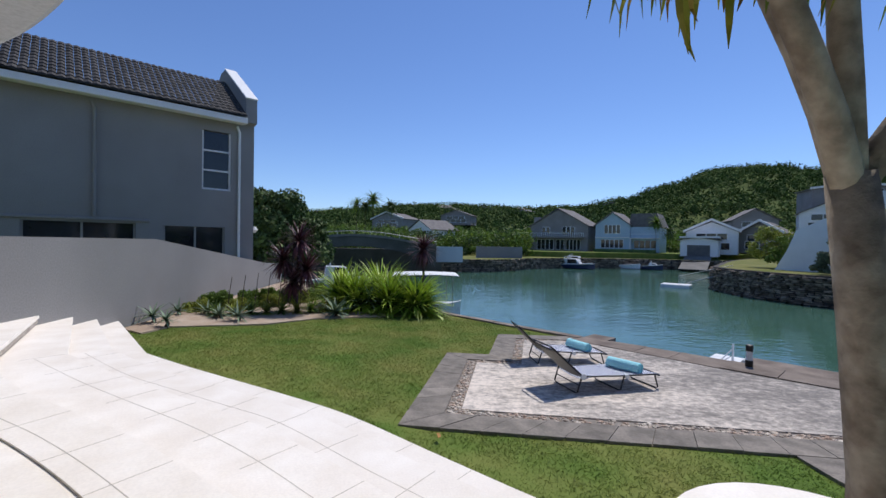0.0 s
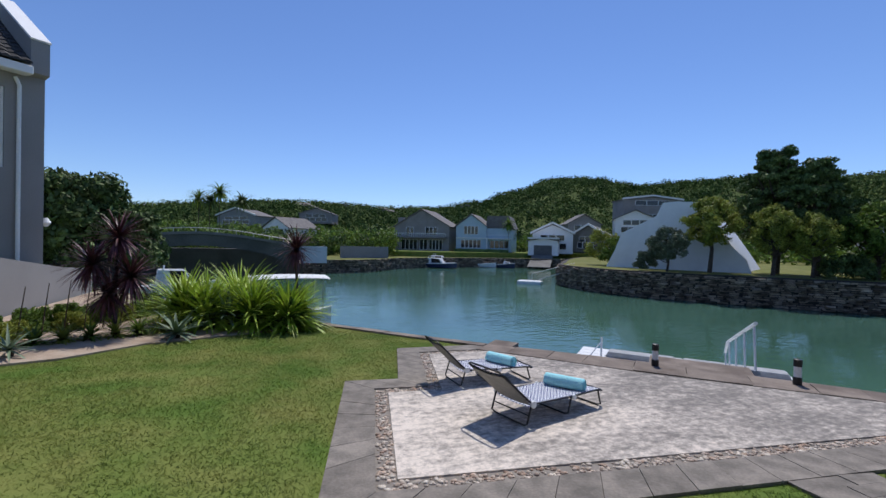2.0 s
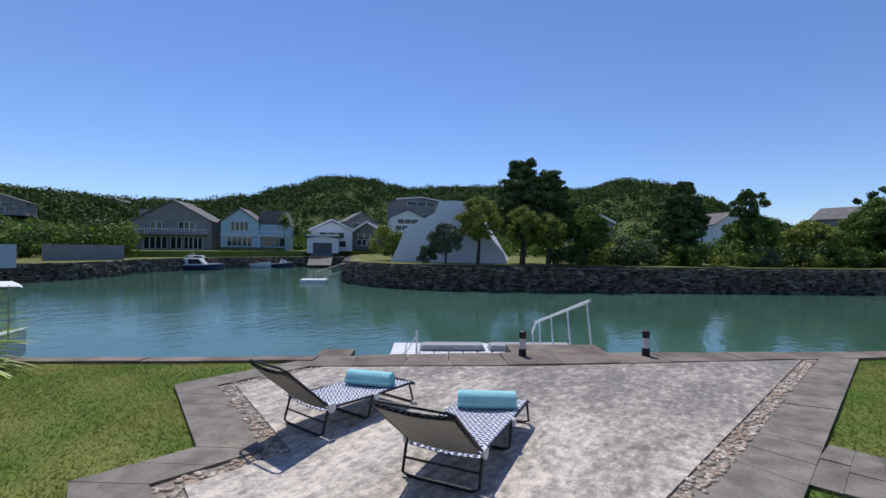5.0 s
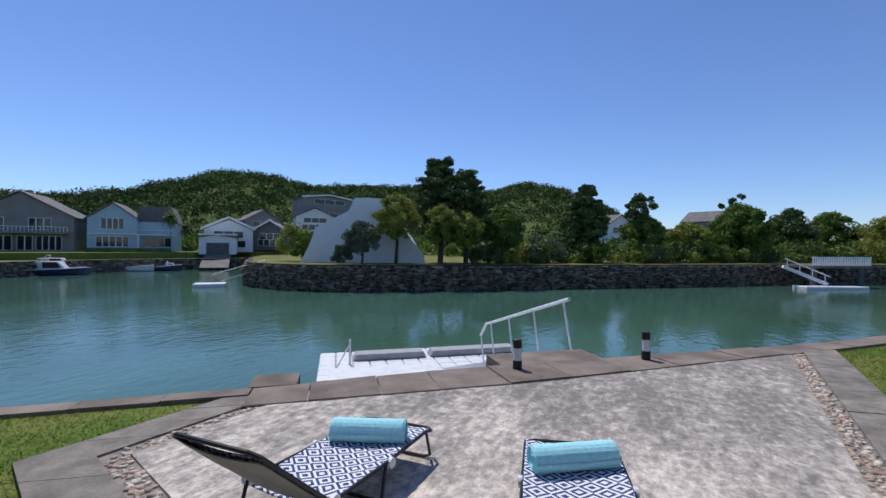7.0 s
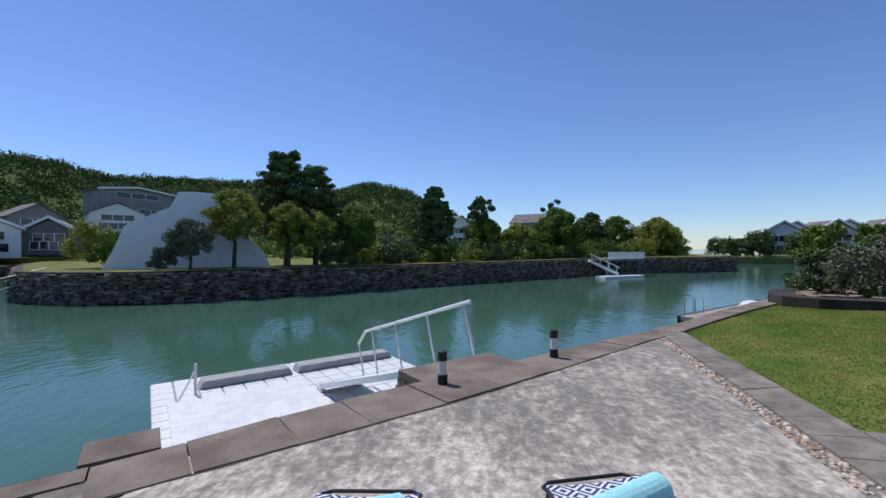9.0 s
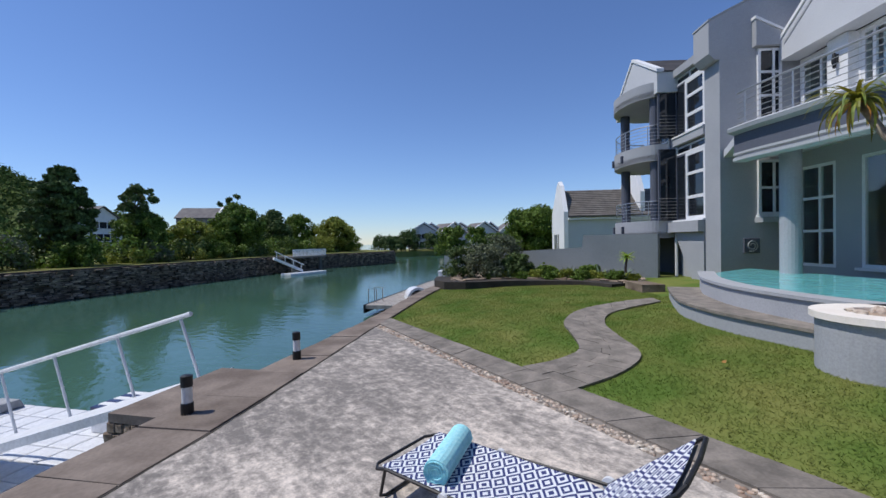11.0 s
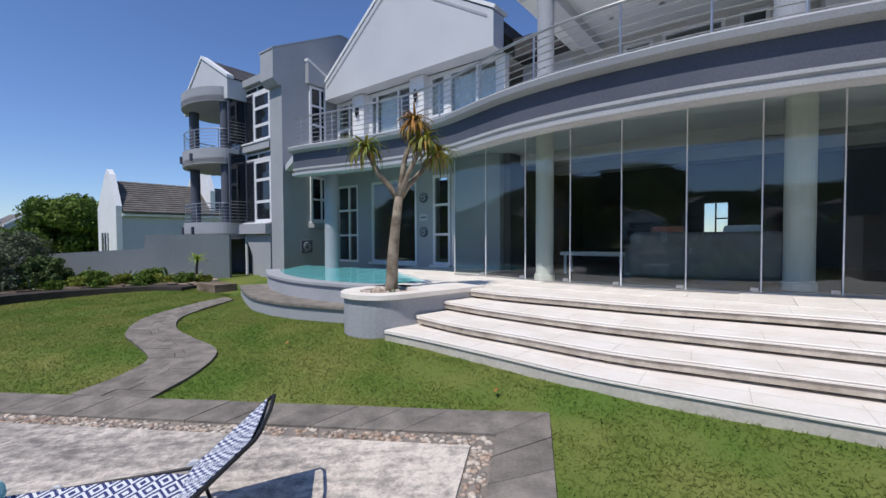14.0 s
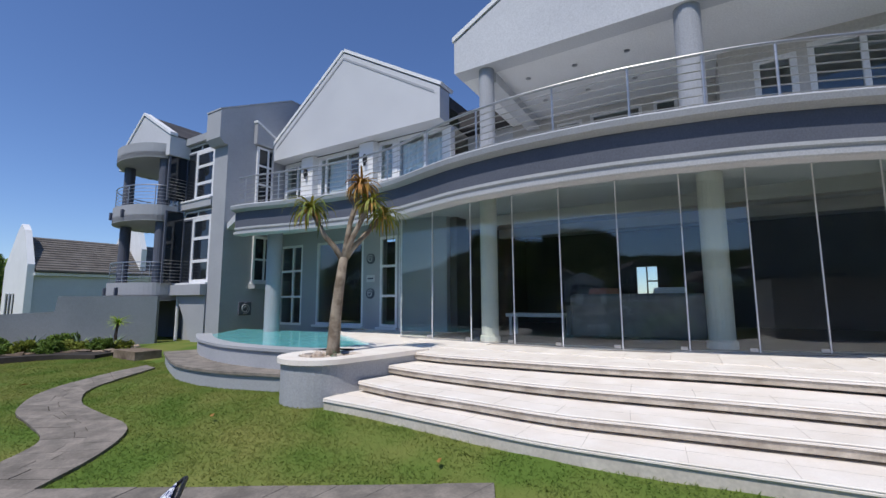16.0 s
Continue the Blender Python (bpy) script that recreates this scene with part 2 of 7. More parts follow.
    hill=material("hillside_scrub", (0.07, 0.112, 0.027), (0.145, 0.185, 0.053), 0.95, scale=0.05, fine=0.4, bump=0, spec=0.1, island=0.45),
    hill_dark=material("hillside_tree_leaf", (0.042, 0.075, 0.02), (0.09, 0.13, 0.036), 0.9, scale=0.06, fine=0.5, bump=0, spec=0.1, island=0.5),
    sand=material("sandy_bed_soil", (0.36, 0.27, 0.2), (0.46, 0.37, 0.29), 0.98, scale=3, fine=45, bump=0.6, depth=0.02, spec=0.1),
    dry_grass=material("dry_bank_grass", (0.12, 0.14, 0.035), (0.21, 0.2, 0.075), 0.95, scale=0.35, fine=5, bump=0.3, depth=0.05, spec=0.1),
    # darker copy of the bridge concrete, with the side's shade in its colour
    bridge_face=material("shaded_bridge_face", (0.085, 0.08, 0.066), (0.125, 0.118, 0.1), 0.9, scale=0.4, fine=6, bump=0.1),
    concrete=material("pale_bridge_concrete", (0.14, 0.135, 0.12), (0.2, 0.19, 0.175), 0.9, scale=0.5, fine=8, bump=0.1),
    blue_house=material("blue_grey_cladding", (0.4, 0.52, 0.6), (0.46, 0.58, 0.66), 0.8, scale=0.5, fine=8, bump=0.05),
    taupe_house=material("taupe_render", (0.24, 0.22, 0.21), (0.3, 0.28, 0.265), 0.85, scale=0.5, fine=8, bump=0.05),
    window=material("dark_window_glass", (0.012, 0.015, 0.02), (0.02, 0.024, 0.03), 0.06, scale=1, fine=3, bump=0, spec=0.6),
    navy=material("navy_boat_hull", (0.03, 0.035, 0.09), (0.05, 0.055, 0.12), 0.25, scale=2, fine=10, bump=0, spec=0.6),
    gel=material("white_gelcoat", (0.74, 0.75, 0.76), (0.8, 0.8, 0.81), 0.25, scale=2, fine=10, bump=0, spec=0.6),
    red=material("red_trim", (0.5, 0.05, 0.04), (0.58, 0.08, 0.06), 0.5, scale=2, fine=10, bump=0),
    glass=glass_material("clear_glass", (0.9, 0.95, 0.95), 0.065),
    balcony_water=water_material("pool_water", (0.13, 0.5, 0.52), (0.18, 0.58, 0.59), 2.0, 0.12, 0.03),
    water=water_material("canal_water", (0.046, 0.108, 0.076), (0.066, 0.148, 0.112), 1.6, 0.12, 0.07),
    cloth=towel_pattern("navy_white_diamond_cloth", (0.03, 0.042, 0.15), (0.7, 0.72, 0.74), 0.115),
)

# thin leaves let part of the light through
for _k in ("blade", "lime_leaf", "aloe_leaf", "leaf_mid", "leaf_light"):
    _nt = M[_k].node_tree
    _b = _nt.nodes["Principled BSDF"]
    _tl, _mx = _nt.nodes.new("ShaderNodeBsdfTranslucent"), _nt.nodes.new("ShaderNodeMixShader")
    _mx.inputs[0].default_value = 0.45 if _k == "blade" else 0.25
    _nt.links.new(_b.inputs["Base Color"].links[0].from_socket, _tl.inputs["Color"])
    _nt.links.new(_b.outputs[0], _mx.inputs[1])
    _nt.links.new(_tl.outputs[0], _mx.inputs[2])
    _nt.links.new(_mx.outputs[0], _nt.nodes["Material Output"].inputs["Surface"])

# the slab is dirtier away from the house, with long dark stains on top of the mottling
_nt = M["slab"].node_tree
_ramp = [q for q in _nt.nodes if q.bl_idname == "ShaderNodeValToRGB"][0]
_noise = _ramp.inputs["Fac"].links[0].from_socket
_co = [q for q in _nt.nodes if q.bl_idname == "ShaderNodeTexCoord"][0]
_sep, _mr, _add, _add2, _add3 = _nt.nodes.new("ShaderNodeSeparateXYZ"), _nt.nodes.new("ShaderNodeMapRange"), _nt.nodes.new("ShaderNodeMath"), _nt.nodes.new("ShaderNodeMath"), _nt.nodes.new("ShaderNodeMath")
_mr.inputs["From Min"].default_value, _mr.inputs["From Max"].default_value = 0.3, 4.8
_mr.inputs["To Min"].default_value, _mr.inputs["To Max"].default_value = 0.12, -0.07
_nt.links.new(_co.outputs["Object"], _sep.inputs[0])
_nt.links.new(_sep.outputs["X"], _mr.inputs["Value"])
for _sc, _stretch, _amp, _dst in ((0.7, (1.0, 2.2, 1.0), 0.5, _add2), (5.0, (1.0, 3.2, 1.0), 0.45, _add3)):
    _map, _n2, _amt = _nt.nodes.new("ShaderNodeMapping"), _nt.nodes.new("ShaderNodeTexNoise"), _nt.nodes.new("ShaderNodeMapRange")
    _map.inputs["Rotation"].default_value, _map.inputs["Scale"].default_value = (0, 0, radians(40)), _stretch
    _n2.inputs["Scale"].default_value, _n2.inputs["Detail"].default_value, _n2.inputs["Roughness"].default_value = _sc, 8.0, 0.62
    _amt.inputs["To Min"].default_value, _amt.inputs["To Max"].default_value = -_amp / 2, _amp / 2
    _nt.links.new(_co.outputs["Object"], _map.inputs["Vector"])
    _nt.links.new(_map.outputs[0], _n2.inputs["Vector"])
    _nt.links.new(_n2.outputs["Fac"], _amt.inputs["Value"])
    _nt.links.new(_amt.outputs["Result"], _dst.inputs[1])
_nt.links.new(_noise, _add.inputs[0])
_nt.links.new(_mr.outputs["Result"], _add.inputs[1])
_nt.links.new(_add.outputs[0], _add2.inputs[0])
_nt.links.new(_add2.outputs[0], _add3.inputs[0])
_nt.links.new(_add3.outputs[0], _ramp.inputs["Fac"])
_ramp.color_ramp.elements[0].position, _ramp.color_ramp.elements[1].position = 0.34, 0.68
_mid = _ramp.color_ramp.elements.new(0.48)
_mid.color = (0.35, 0.315, 0.28, 1)

# ---- builders ----


def make_mesh(name, bm, mat):
    me = bpy.data.meshes.new(name)
    bmesh.ops.recalc_face_normals(bm, faces=bm.faces)
    bm.to_mesh(me)
    bm.free()
    me.materials.append(M[mat])
    return me


def smooth(ob):
    ob.data.polygons.foreach_set("use_smooth", [True] * len(ob.data.polygons))
    return ob


def thing(name, label, category, m=None, kind="", group=""):
    ob = new(name)
    ob.empty_display_size = 0.2
    if m is not None:
        ob.matrix_world = m
    return tagged(ob, label, category, group, kind)


def part(name, bm, mat, parent, label=""):
    ob = new(name, make_mesh(name, bm, mat))
    ob.parent = parent
    return tagged(ob, label) if label else ob


def solo(name, bm, mat, label, category, kind="", group="", m=None):
    ob = new(name, make_mesh(name, bm, mat))
    if m is not None:
        ob.matrix_world = m
    return tagged(ob, label, category, group, kind)


def structure(name, bm, mat, label, category, m=None):
    return solo(name, bm, mat, label, category, "structure", "", m)


def B():
    return bmesh.new()


def box(bm, x0, x1, y0, y1, z0, z1):
    v = [bm.verts.new(p) for p in ((x0, y0, z0), (x1, y0, z0), (x1, y1, z0), (x0, y1, z0), (x0, y0, z1), (x1, y0, z1), (x1, y1, z1), (x0, y1, z1))]
    for f in ((0, 3, 2, 1), (4, 5, 6, 7), (0, 1, 5, 4), (1, 2, 6, 5), (2, 3, 7, 6), (3, 0, 4, 7)):
        bm.faces.new([v[i] for i in f])
    return bm


def bx(*a):
    return box(B(), *a)


def bevel(bm, r, seg=2):
    bmesh.ops.bevel(bm, geom=bm.edges[:], offset=r, segments=seg, affect="EDGES", profile=0.6)
    return bm


def prism(bm, pts, z0, z1):
    """A plan outline raised from z0 to z1; each may be a number or a function of x, y."""
    f0 = z0 if callable(z0) else (lambda x, y: z0)
    f1 = z1 if callable(z1) else (lambda x, y: z1)
    lo = [bm.verts.new((x, y, f0(x, y))) for x, y in pts]
    hi = [bm.verts.new((x, y, f1(x, y))) for x, y in pts]
    bm.faces.new(lo[::-1])
    bm.faces.new(hi)
    for i in range(len(pts)):
        j = (i + 1) % len(pts)
        bm.faces.new((lo[i], lo[j], hi[j], hi[i]))
    return bm


def upright(bm, pts, y0, y1):
    """An outline in x, z given depth along y."""
    a = [bm.verts.new((x, y0, z)) for x, z in pts]
    b = [bm.verts.new((x, y1, z)) for x, z in pts]
    bm.faces.new(a)
    bm.faces.new(b[::-1])
    for i in range(len(pts)):
        j = (i + 1) % len(pts)
        bm.faces.new((a[i], b[i], b[j], a[j]))
    return bm


def tube(bm, pts, r, n=8, r1=None, cap=True):
    """A round bar along points, with its radius going from r to r1."""
    pts = [Vector(p) for p in pts]
    r1 = r if r1 is None else r1
    rings = []
    side = None
    for i, p in enumerate(pts):
        d = (pts[min(i + 1, len(pts) - 1)] - pts[max(i - 1, 0)]).normalized()
        if side is None:
            side = d.orthogonal().normalized()
        side = (side - d * side.dot(d)).normalized()
        other = d.cross(side)
        rr = r + (r1 - r) * i / max(len(pts) - 1, 1)
        rings.append([bm.verts.new(p + side * rr * math.cos(2 * math.pi * k / n) + other * rr * math.sin(2 * math.pi * k / n)) for k in range(n)])
    for a, b in zip(rings, rings[1:]):
        for k in range(n):
            bm.faces.new((a[k], a[(k + 1) % n], b[(k + 1) % n], b[k]))
    if cap:
        bm.faces.new(rings[0][::-1])
        bm.faces.new(rings[-1])
    return bm


def spline(pts, n=6):
    """A smooth curve through points."""
    P = [Vector(p) for p in pts]
    P = [2 * P[0] - P[1]] + P + [2 * P[-1] - P[-2]]
    out = []
    for i in range(1, len(P) - 2):
        a, b, c, d = P[i - 1:i + 3]
        for k in range(n):
            t = k / n
            out.append(0.5 * (2 * b + (c - a) * t + (2 * a - 5 * b + 4 * c - d) * t * t + (3 * b - a - 3 * c + d) * t ** 3))
    out.append(P[-2])
    return out


def sweep(bm, path, profile):
    """A moulding: a closed profile of (outward, z) carried along a plan curve; outward is to the curve's right."""
    path = [Vector((p[0], p[1])) for p in path]
    rings = []
    for i, p in enumerate(path):
        d = (path[min(i + 1, len(path) - 1)] - path[max(i - 1, 0)]).normalized()
        r = Vector((d.y, -d.x))
        rings.append([bm.verts.new((p.x + r.x * o, p.y + r.y * o, z)) for o, z in profile])
    n = len(profile)
    for a, b in zip(rings, rings[1:]):
        for k in range(n):
            bm.faces.new((a[k], a[(k + 1) % n], b[(k + 1) % n], b[k]))
    bm.faces.new(rings[0])
    bm.faces.new(rings[-1][::-1])
    return bm


def lathe(bm, profile, n=16, c=(0, 0)):
    rings = [[bm.verts.new((c[0] + r * math.cos(2 * math.pi * k / n), c[1] + r * math.sin(2 * math.pi * k / n), z)) for k in range(n)] for r, z in profile]
    for a, b in zip(rings, rings[1:]):
        for k in range(n):
            bm.faces.new((a[k], a[(k + 1) % n], b[(k + 1) % n], b[k]))
    bm.faces.new(rings[0][::-1])
    bm.faces.new(rings[-1])
    return bm


def from_lists(name, verts, faces, mat):
    me = bpy.data.meshes.new(name)
    me.from_pydata(verts, [], faces)
    me.materials.append(M[mat])
    return me


def part_data(name, me, parent, label=""):
    ob = new(name, me)
    ob.parent = parent
    return tagged(ob, label) if label else ob


def at(x, y, z=0.0, turn=0.0):
    return pose(x, y, z, 0, 0, turn)


# ---- plan ----
HM = pose(0, 0, 0, 0, 0, -41.84)      # house axes: x along the front, y towards the canal
QA, QD, QN = Vector((0.9, 13.45)), Vector((0.5977, -0.8017)), Vector((0.8017, 0.5977))  # quay line, its run and its water side
TERRACE, WATER = 0.78, -2.35


def patio_z(x, y):
    return 0.216 - 0.0215 * x - 0.0255 * y


def lawn_z(x, y):
    s = max((5.16 - 0.21 * (x + 0.69) - y) / 2, 1 - (0.657 * x + 0.754 * y - 2.9) / 0.6, (-0.69 - x) / 3 if y < 9 else (-0.69 - x) / 3 - (y - 9) / 2)
    g = patio_z(min(max(x, -9), 13), min(max(y, -6), 15))
    return g + 0.09 * min(max(s, 0), 1)


def quay(s, d, z=None):
    """A plan point s along the quay and d inland from it."""
    p = QA + QD * s - QN * d
    return (p.x, p.y) if z is None else (p.x, p.y, z)


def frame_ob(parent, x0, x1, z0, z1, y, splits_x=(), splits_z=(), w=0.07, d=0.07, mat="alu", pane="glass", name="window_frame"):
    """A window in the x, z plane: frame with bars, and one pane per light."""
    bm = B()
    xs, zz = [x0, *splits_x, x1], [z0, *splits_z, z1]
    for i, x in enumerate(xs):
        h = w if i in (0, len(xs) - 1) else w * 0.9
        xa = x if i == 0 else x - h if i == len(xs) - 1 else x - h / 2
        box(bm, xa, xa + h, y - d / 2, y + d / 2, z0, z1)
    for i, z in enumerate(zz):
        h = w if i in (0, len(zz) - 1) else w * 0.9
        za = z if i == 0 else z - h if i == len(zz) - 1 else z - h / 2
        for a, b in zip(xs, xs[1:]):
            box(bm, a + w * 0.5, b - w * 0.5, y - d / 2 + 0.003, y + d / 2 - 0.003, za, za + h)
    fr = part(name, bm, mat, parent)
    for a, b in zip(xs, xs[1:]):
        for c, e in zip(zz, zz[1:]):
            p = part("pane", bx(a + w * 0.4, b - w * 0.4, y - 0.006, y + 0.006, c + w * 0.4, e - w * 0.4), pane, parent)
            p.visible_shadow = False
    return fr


def wall_with_holes(bm, x0, x1, y0, y1, z0, z1, holes):
    """A wall in the x, z plane with rectangular openings (x0, x1, z0, z1), built of butted blocks."""
    xs = sorted({x0, x1, *[h[0] for h in holes], *[h[1] for h in holes]})
    for a, b in zip(xs, xs[1:]):
        cut = sorted((h[2], h[3]) for h in holes if h[0] <= a + 1e-6 and h[1] >= b - 1e-6)
        z = z0
        for c, e in cut:
            if c > z + 1e-6:
                box(bm, a, b, y0, y1, z, c)
            z = e
        if z < z1 - 1e-6:
            box(bm, a, b, y0, y1, z, z1)
    return bm

# ---- ground, canal, quay ----
P_OUT = [(8.4, 3.23), (-0.69, 5.16), (0.24, 8.46), (1.0, 8.32), (1.68, 10.36), (3.2, 10.2)]


def inset(line, d):
    """The line moved d to its right, mitred."""
    P = [Vector(p) for p in line]
    out = []
    for i, p in enumerate(P):
        a = (P[i] - P[i - 1]).normalized() if i else None
        b = (P[i + 1] - P[i]).normalized() if i < len(P) - 1 else None
        a, b = a or b, b or a
        na, nb = Vector((a.y, -a.x)), Vector((b.y, -b.x))
        m = (na + nb).normalized()
        out.append(p + m * (d / max(m.dot(na), 0.3)))
    return out


P_MID, P_IN = inset(P_OUT, 0.42), inset(P_OUT, 0.6)
PATH_L = spline([(4.04, 4.13), (3.86, 3.68), (3.88, 3.11), (4.45, 2.44), (5.0, 1.81), (5.42, 0.71), (5.36, -0.47), (4.95, -1.6)], 6)
PATH_R = spline([(3.14, 4.39), (3.0, 3.77), (3.02, 3.19), (3.22, 2.76), (3.76, 2.25), (4.39, 1.51), (4.78, 0.45), (4.6, -1.2)], 6)
STEP1 = spline([(0.9, 2.78), (0.25, 3.4), (-0.42, 4.1), (-1.18, 4.9), (-1.95, 5.52), (-2.87, 6.2), (-3.6, 6.75), (-4.35, 7.35)], 5) + [Vector((-6.28, 9.93))]
STEP2 = spline([(0.45, 2.5), (-0.1, 3.2), (-0.7, 3.8), (-1.5, 4.62), (-2.2, 5.12), (-2.9, 5.6), (-3.6, 6.1), (-4.6, 7.0)], 5) + [Vector((-6.28, 9.3))]
STEP3 = spline([(0.02, 2.12), (-0.4, 2.65), (-0.9, 3.2), (-1.5, 3.8), (-2.1, 4.3), (-2.9, 4.88), (-3.6, 5.4), (-4.6, 6.2)], 5) + [Vector((-6.28, 8.7))]
STEP4 = spline([(-0.41, 1.8), (-0.9, 2.35), (-1.6, 2.93), (-2.2, 3.42), (-2.8, 3.86), (-3.4, 4.25), (-4.0, 4.7), (-4.8, 5.4)], 5) + [Vector((-6.28, 8.0))]
POOL_RIM = spline([(4.35, -2.7), (3.95, -1.6), (3.6, -0.85), (2.85, 0.22), (1.72, 1.18), (0.6, 1.7)], 5)
LEDGE = spline([(4.75, -2.0), (4.4, -1.25), (4.1, -0.65), (3.6, 0.2), (2.75, 1.0), (1.6, 1.62)], 5)
BED = [(-6.2, 9.9), (-5.6, 9.45), (-5.45, 10.2), (-4.55, 10.8), (-3.8, 11.25), (-2.8, 12.2), (-0.9, 12.9), (0.55, 13.3), (0.5, 14.0), (-6.2, 22.9)]

water_bm = B()
for q in [((-900, -900), (900, -900), (900, 900), (-900, 900))]:
    water_bm.faces.new([water_bm.verts.new((*p, WATER)) for p in q])
structure("water", water_bm, "water", "calm green-blue canal water with fine ripples", "water")

# land on this side, as one sheet from the quay inland to the horizon
verts, faces = [], []
ss = [-400, -120, -50] + [-30 + i * 1.0 for i in range(20)] + [-10 + i * 0.4 for i in range(65)] + [16 + i * 1.0 for i in range(29)] + [70, 140, 400]
dd = [-0.05] + [i * 0.4 for i in range(1, 51)] + [26, 40, 90, 400]
for s in ss:
    for d in dd:
        x, y = quay(s, d)
        verts.append((x, y, lawn_z(x, y) - 0.03 + 0.012 * noise.noise((x * 1.3, y * 1.3, 0))))
for i in range(len(ss) - 1):
    for j in range(len(dd) - 1):
        k = i * len(dd) + j
        faces.append((k, k + 1, k + len(dd) + 1, k + len(dd)))
tagged(smooth(new("ground", from_lists("ground", verts, faces, "grass_soil"))), "mown green lawn with slightly yellowed patches", "lawn", kind="structure")

quay_wall = structure("quay_wall", prism(B(), [quay(-120, 0.0), quay(70, 0.0), quay(70, -0.2), quay(-120, -0.2)], -3.2, -0.24), "stone", "stone quay wall rising from the canal water", "wall")

# patio: slab, pebble band


def to_quay(p, q):
    """Where the line from p to q meets the quay line."""
    p, q = Vector(p), Vector(q)
    dp, dq = (p - QA).dot(QN), (q - QA).dot(QN)
    return p.lerp(q, dp / (dp - dq))


ea, eb = to_quay(P_IN[1], P_IN[0]), to_quay(P_IN[4], P_IN[5])
sl = [tuple(ea)] + [tuple(p) for p in P_IN[1:5]] + [tuple(eb)]
sa, sb = (ea - QA).dot(QD), (eb - QA).dot(QD)
P_OUT[0], P_OUT[-1] = tuple(to_quay(P_OUT[1], P_OUT[0])), tuple(to_quay(P_OUT[4], P_OUT[5]))
P_MID[0], P_MID[-1], P_IN[0], P_IN[-1] = to_quay(P_MID[1], P_MID[0]), to_quay(P_MID[4], P_MID[5]), ea, eb
structure("patio", prism(B(), sl, lambda x, y: patio_z(x, y) - 0.2, lambda x, y: patio_z(x, y) + 0.004), "slab", "weathered pale concrete patio slab with dark grey stains", "patio")
bm = B()
for i in range(len(P_MID) - 1):
    a, b, c, d = P_MID[i], P_MID[i + 1], P_IN[i + 1], P_IN[i]
    prism(bm, [tuple(p) for p in (a, b, c, d)], lambda x, y: patio_z(x, y) - 0.2, lambda x, y: patio_z(x, y) - 0.012)
pebble_bed = structure("pebble_band", bm, "mortar", "mortar band set with river pebbles round the patio", "paving")
rng = np.random.RandomState(3)
base_ico = B()
bmesh.ops.create_icosphere(base_ico, subdivisions=1, radius=1.0)
ICO_V = np.array([v.co[:] for v in base_ico.verts])
ICO_F = [[v.index for v in f.verts] for f in base_ico.faces]
base_ico.free()


def blobs(centres, radii, flat=1.0, jitter=0.15, rs=None):
    """Many uneven pebbles or clumps as one list of vertices and faces."""
    rs = rs or np.random.RandomState(1)
    V, F = [], []
    for c, r in zip(centres, radii):
        ang = rs.rand() * 6.28
        R = np.array([[math.cos(ang), -math.sin(ang), 0], [math.sin(ang), math.cos(ang), 0], [0, 0, 1]])
        sc = np.array([1 + rs.randn() * 0.2, 1 + rs.randn() * 0.2, flat]) * r
        pts = (ICO_V * (1 + rs.randn(len(ICO_V), 1) * jitter) * sc) @ R.T + np.array(c)
        k = len(V)
        V += [tuple(p) for p in pts]
        F += [[k + i for i in f] for f in ICO_F]
    return V, F


cs, rad = [], []
for i in range(len(P_MID) - 1):
    L = (P_MID[i + 1] - P_MID[i]).length
    for k in range(int(L * 90)):
        t, w = rng.rand(), 0.1 + 0.8 * rng.rand()
        p = (P_MID[i].lerp(P_MID[i + 1], t)).lerp(P_IN[i].lerp(P_IN[i + 1], t), w)
        cs.append((p.x, p.y, patio_z(p.x, p.y) - 0.01))
        rad.append(0.015 + 0.017 * rng.rand())
V, F = blobs(cs, rad, 0.55, 0.08, rng)
tagged(smooth(part_data("pebbles", from_lists("pebbles", V, F, "pebble"), pebble_bed, "cream and brown river pebbles")), kind="stuff")

# ---- terrace, steps, pool, planter ----
TREADS = [(STEP1, 0.335, 0.05), (STEP2, 0.485, 0.335), (STEP3, 0.632, 0.485), (STEP4, TERRACE, 0.632)]
terrace = thing("terrace_steps", "curved cream tiled steps up to the terrace", "steps", kind="structure")
HOUSE_BACK = [(-9.5, 8.0), (-9.5, 1.0), (-3.0, -4.6), (1.2, -2.6), (0.75, 0.9)]
for k, (curve, top, low) in enumerate(TREADS):
    c = [tuple(p) for p in curve]
    core = B()
    sweep(core, inset(c, -0.018), [(0, low + (0.034 if k else -0.01)), (0, top - 0.05), (-0.4, top - 0.05), (-0.4, low + (0.034 if k else -0.01))])
    part("riser", core, "plinth" if k == 0 else "riser", terrace)
    nose = B()
    sweep(nose, c, [(0.0, top - 0.042), (0.0, top - 0.026), (-0.01, top - 0.022), (-0.01, top - 0.014), (0.0, top - 0.01), (-0.006, top), (-0.85, top), (-0.85, top - 0.042)] if k < 3 else
          [(0.0, top - 0.042), (0.0, top - 0.026), (-0.01, top - 0.022), (-0.01, top - 0.014), (0.0, top - 0.01), (-0.006, top), (-0.42, top), (-0.42, top - 0.042)])
    part("tread", nose, "terrace", terrace)
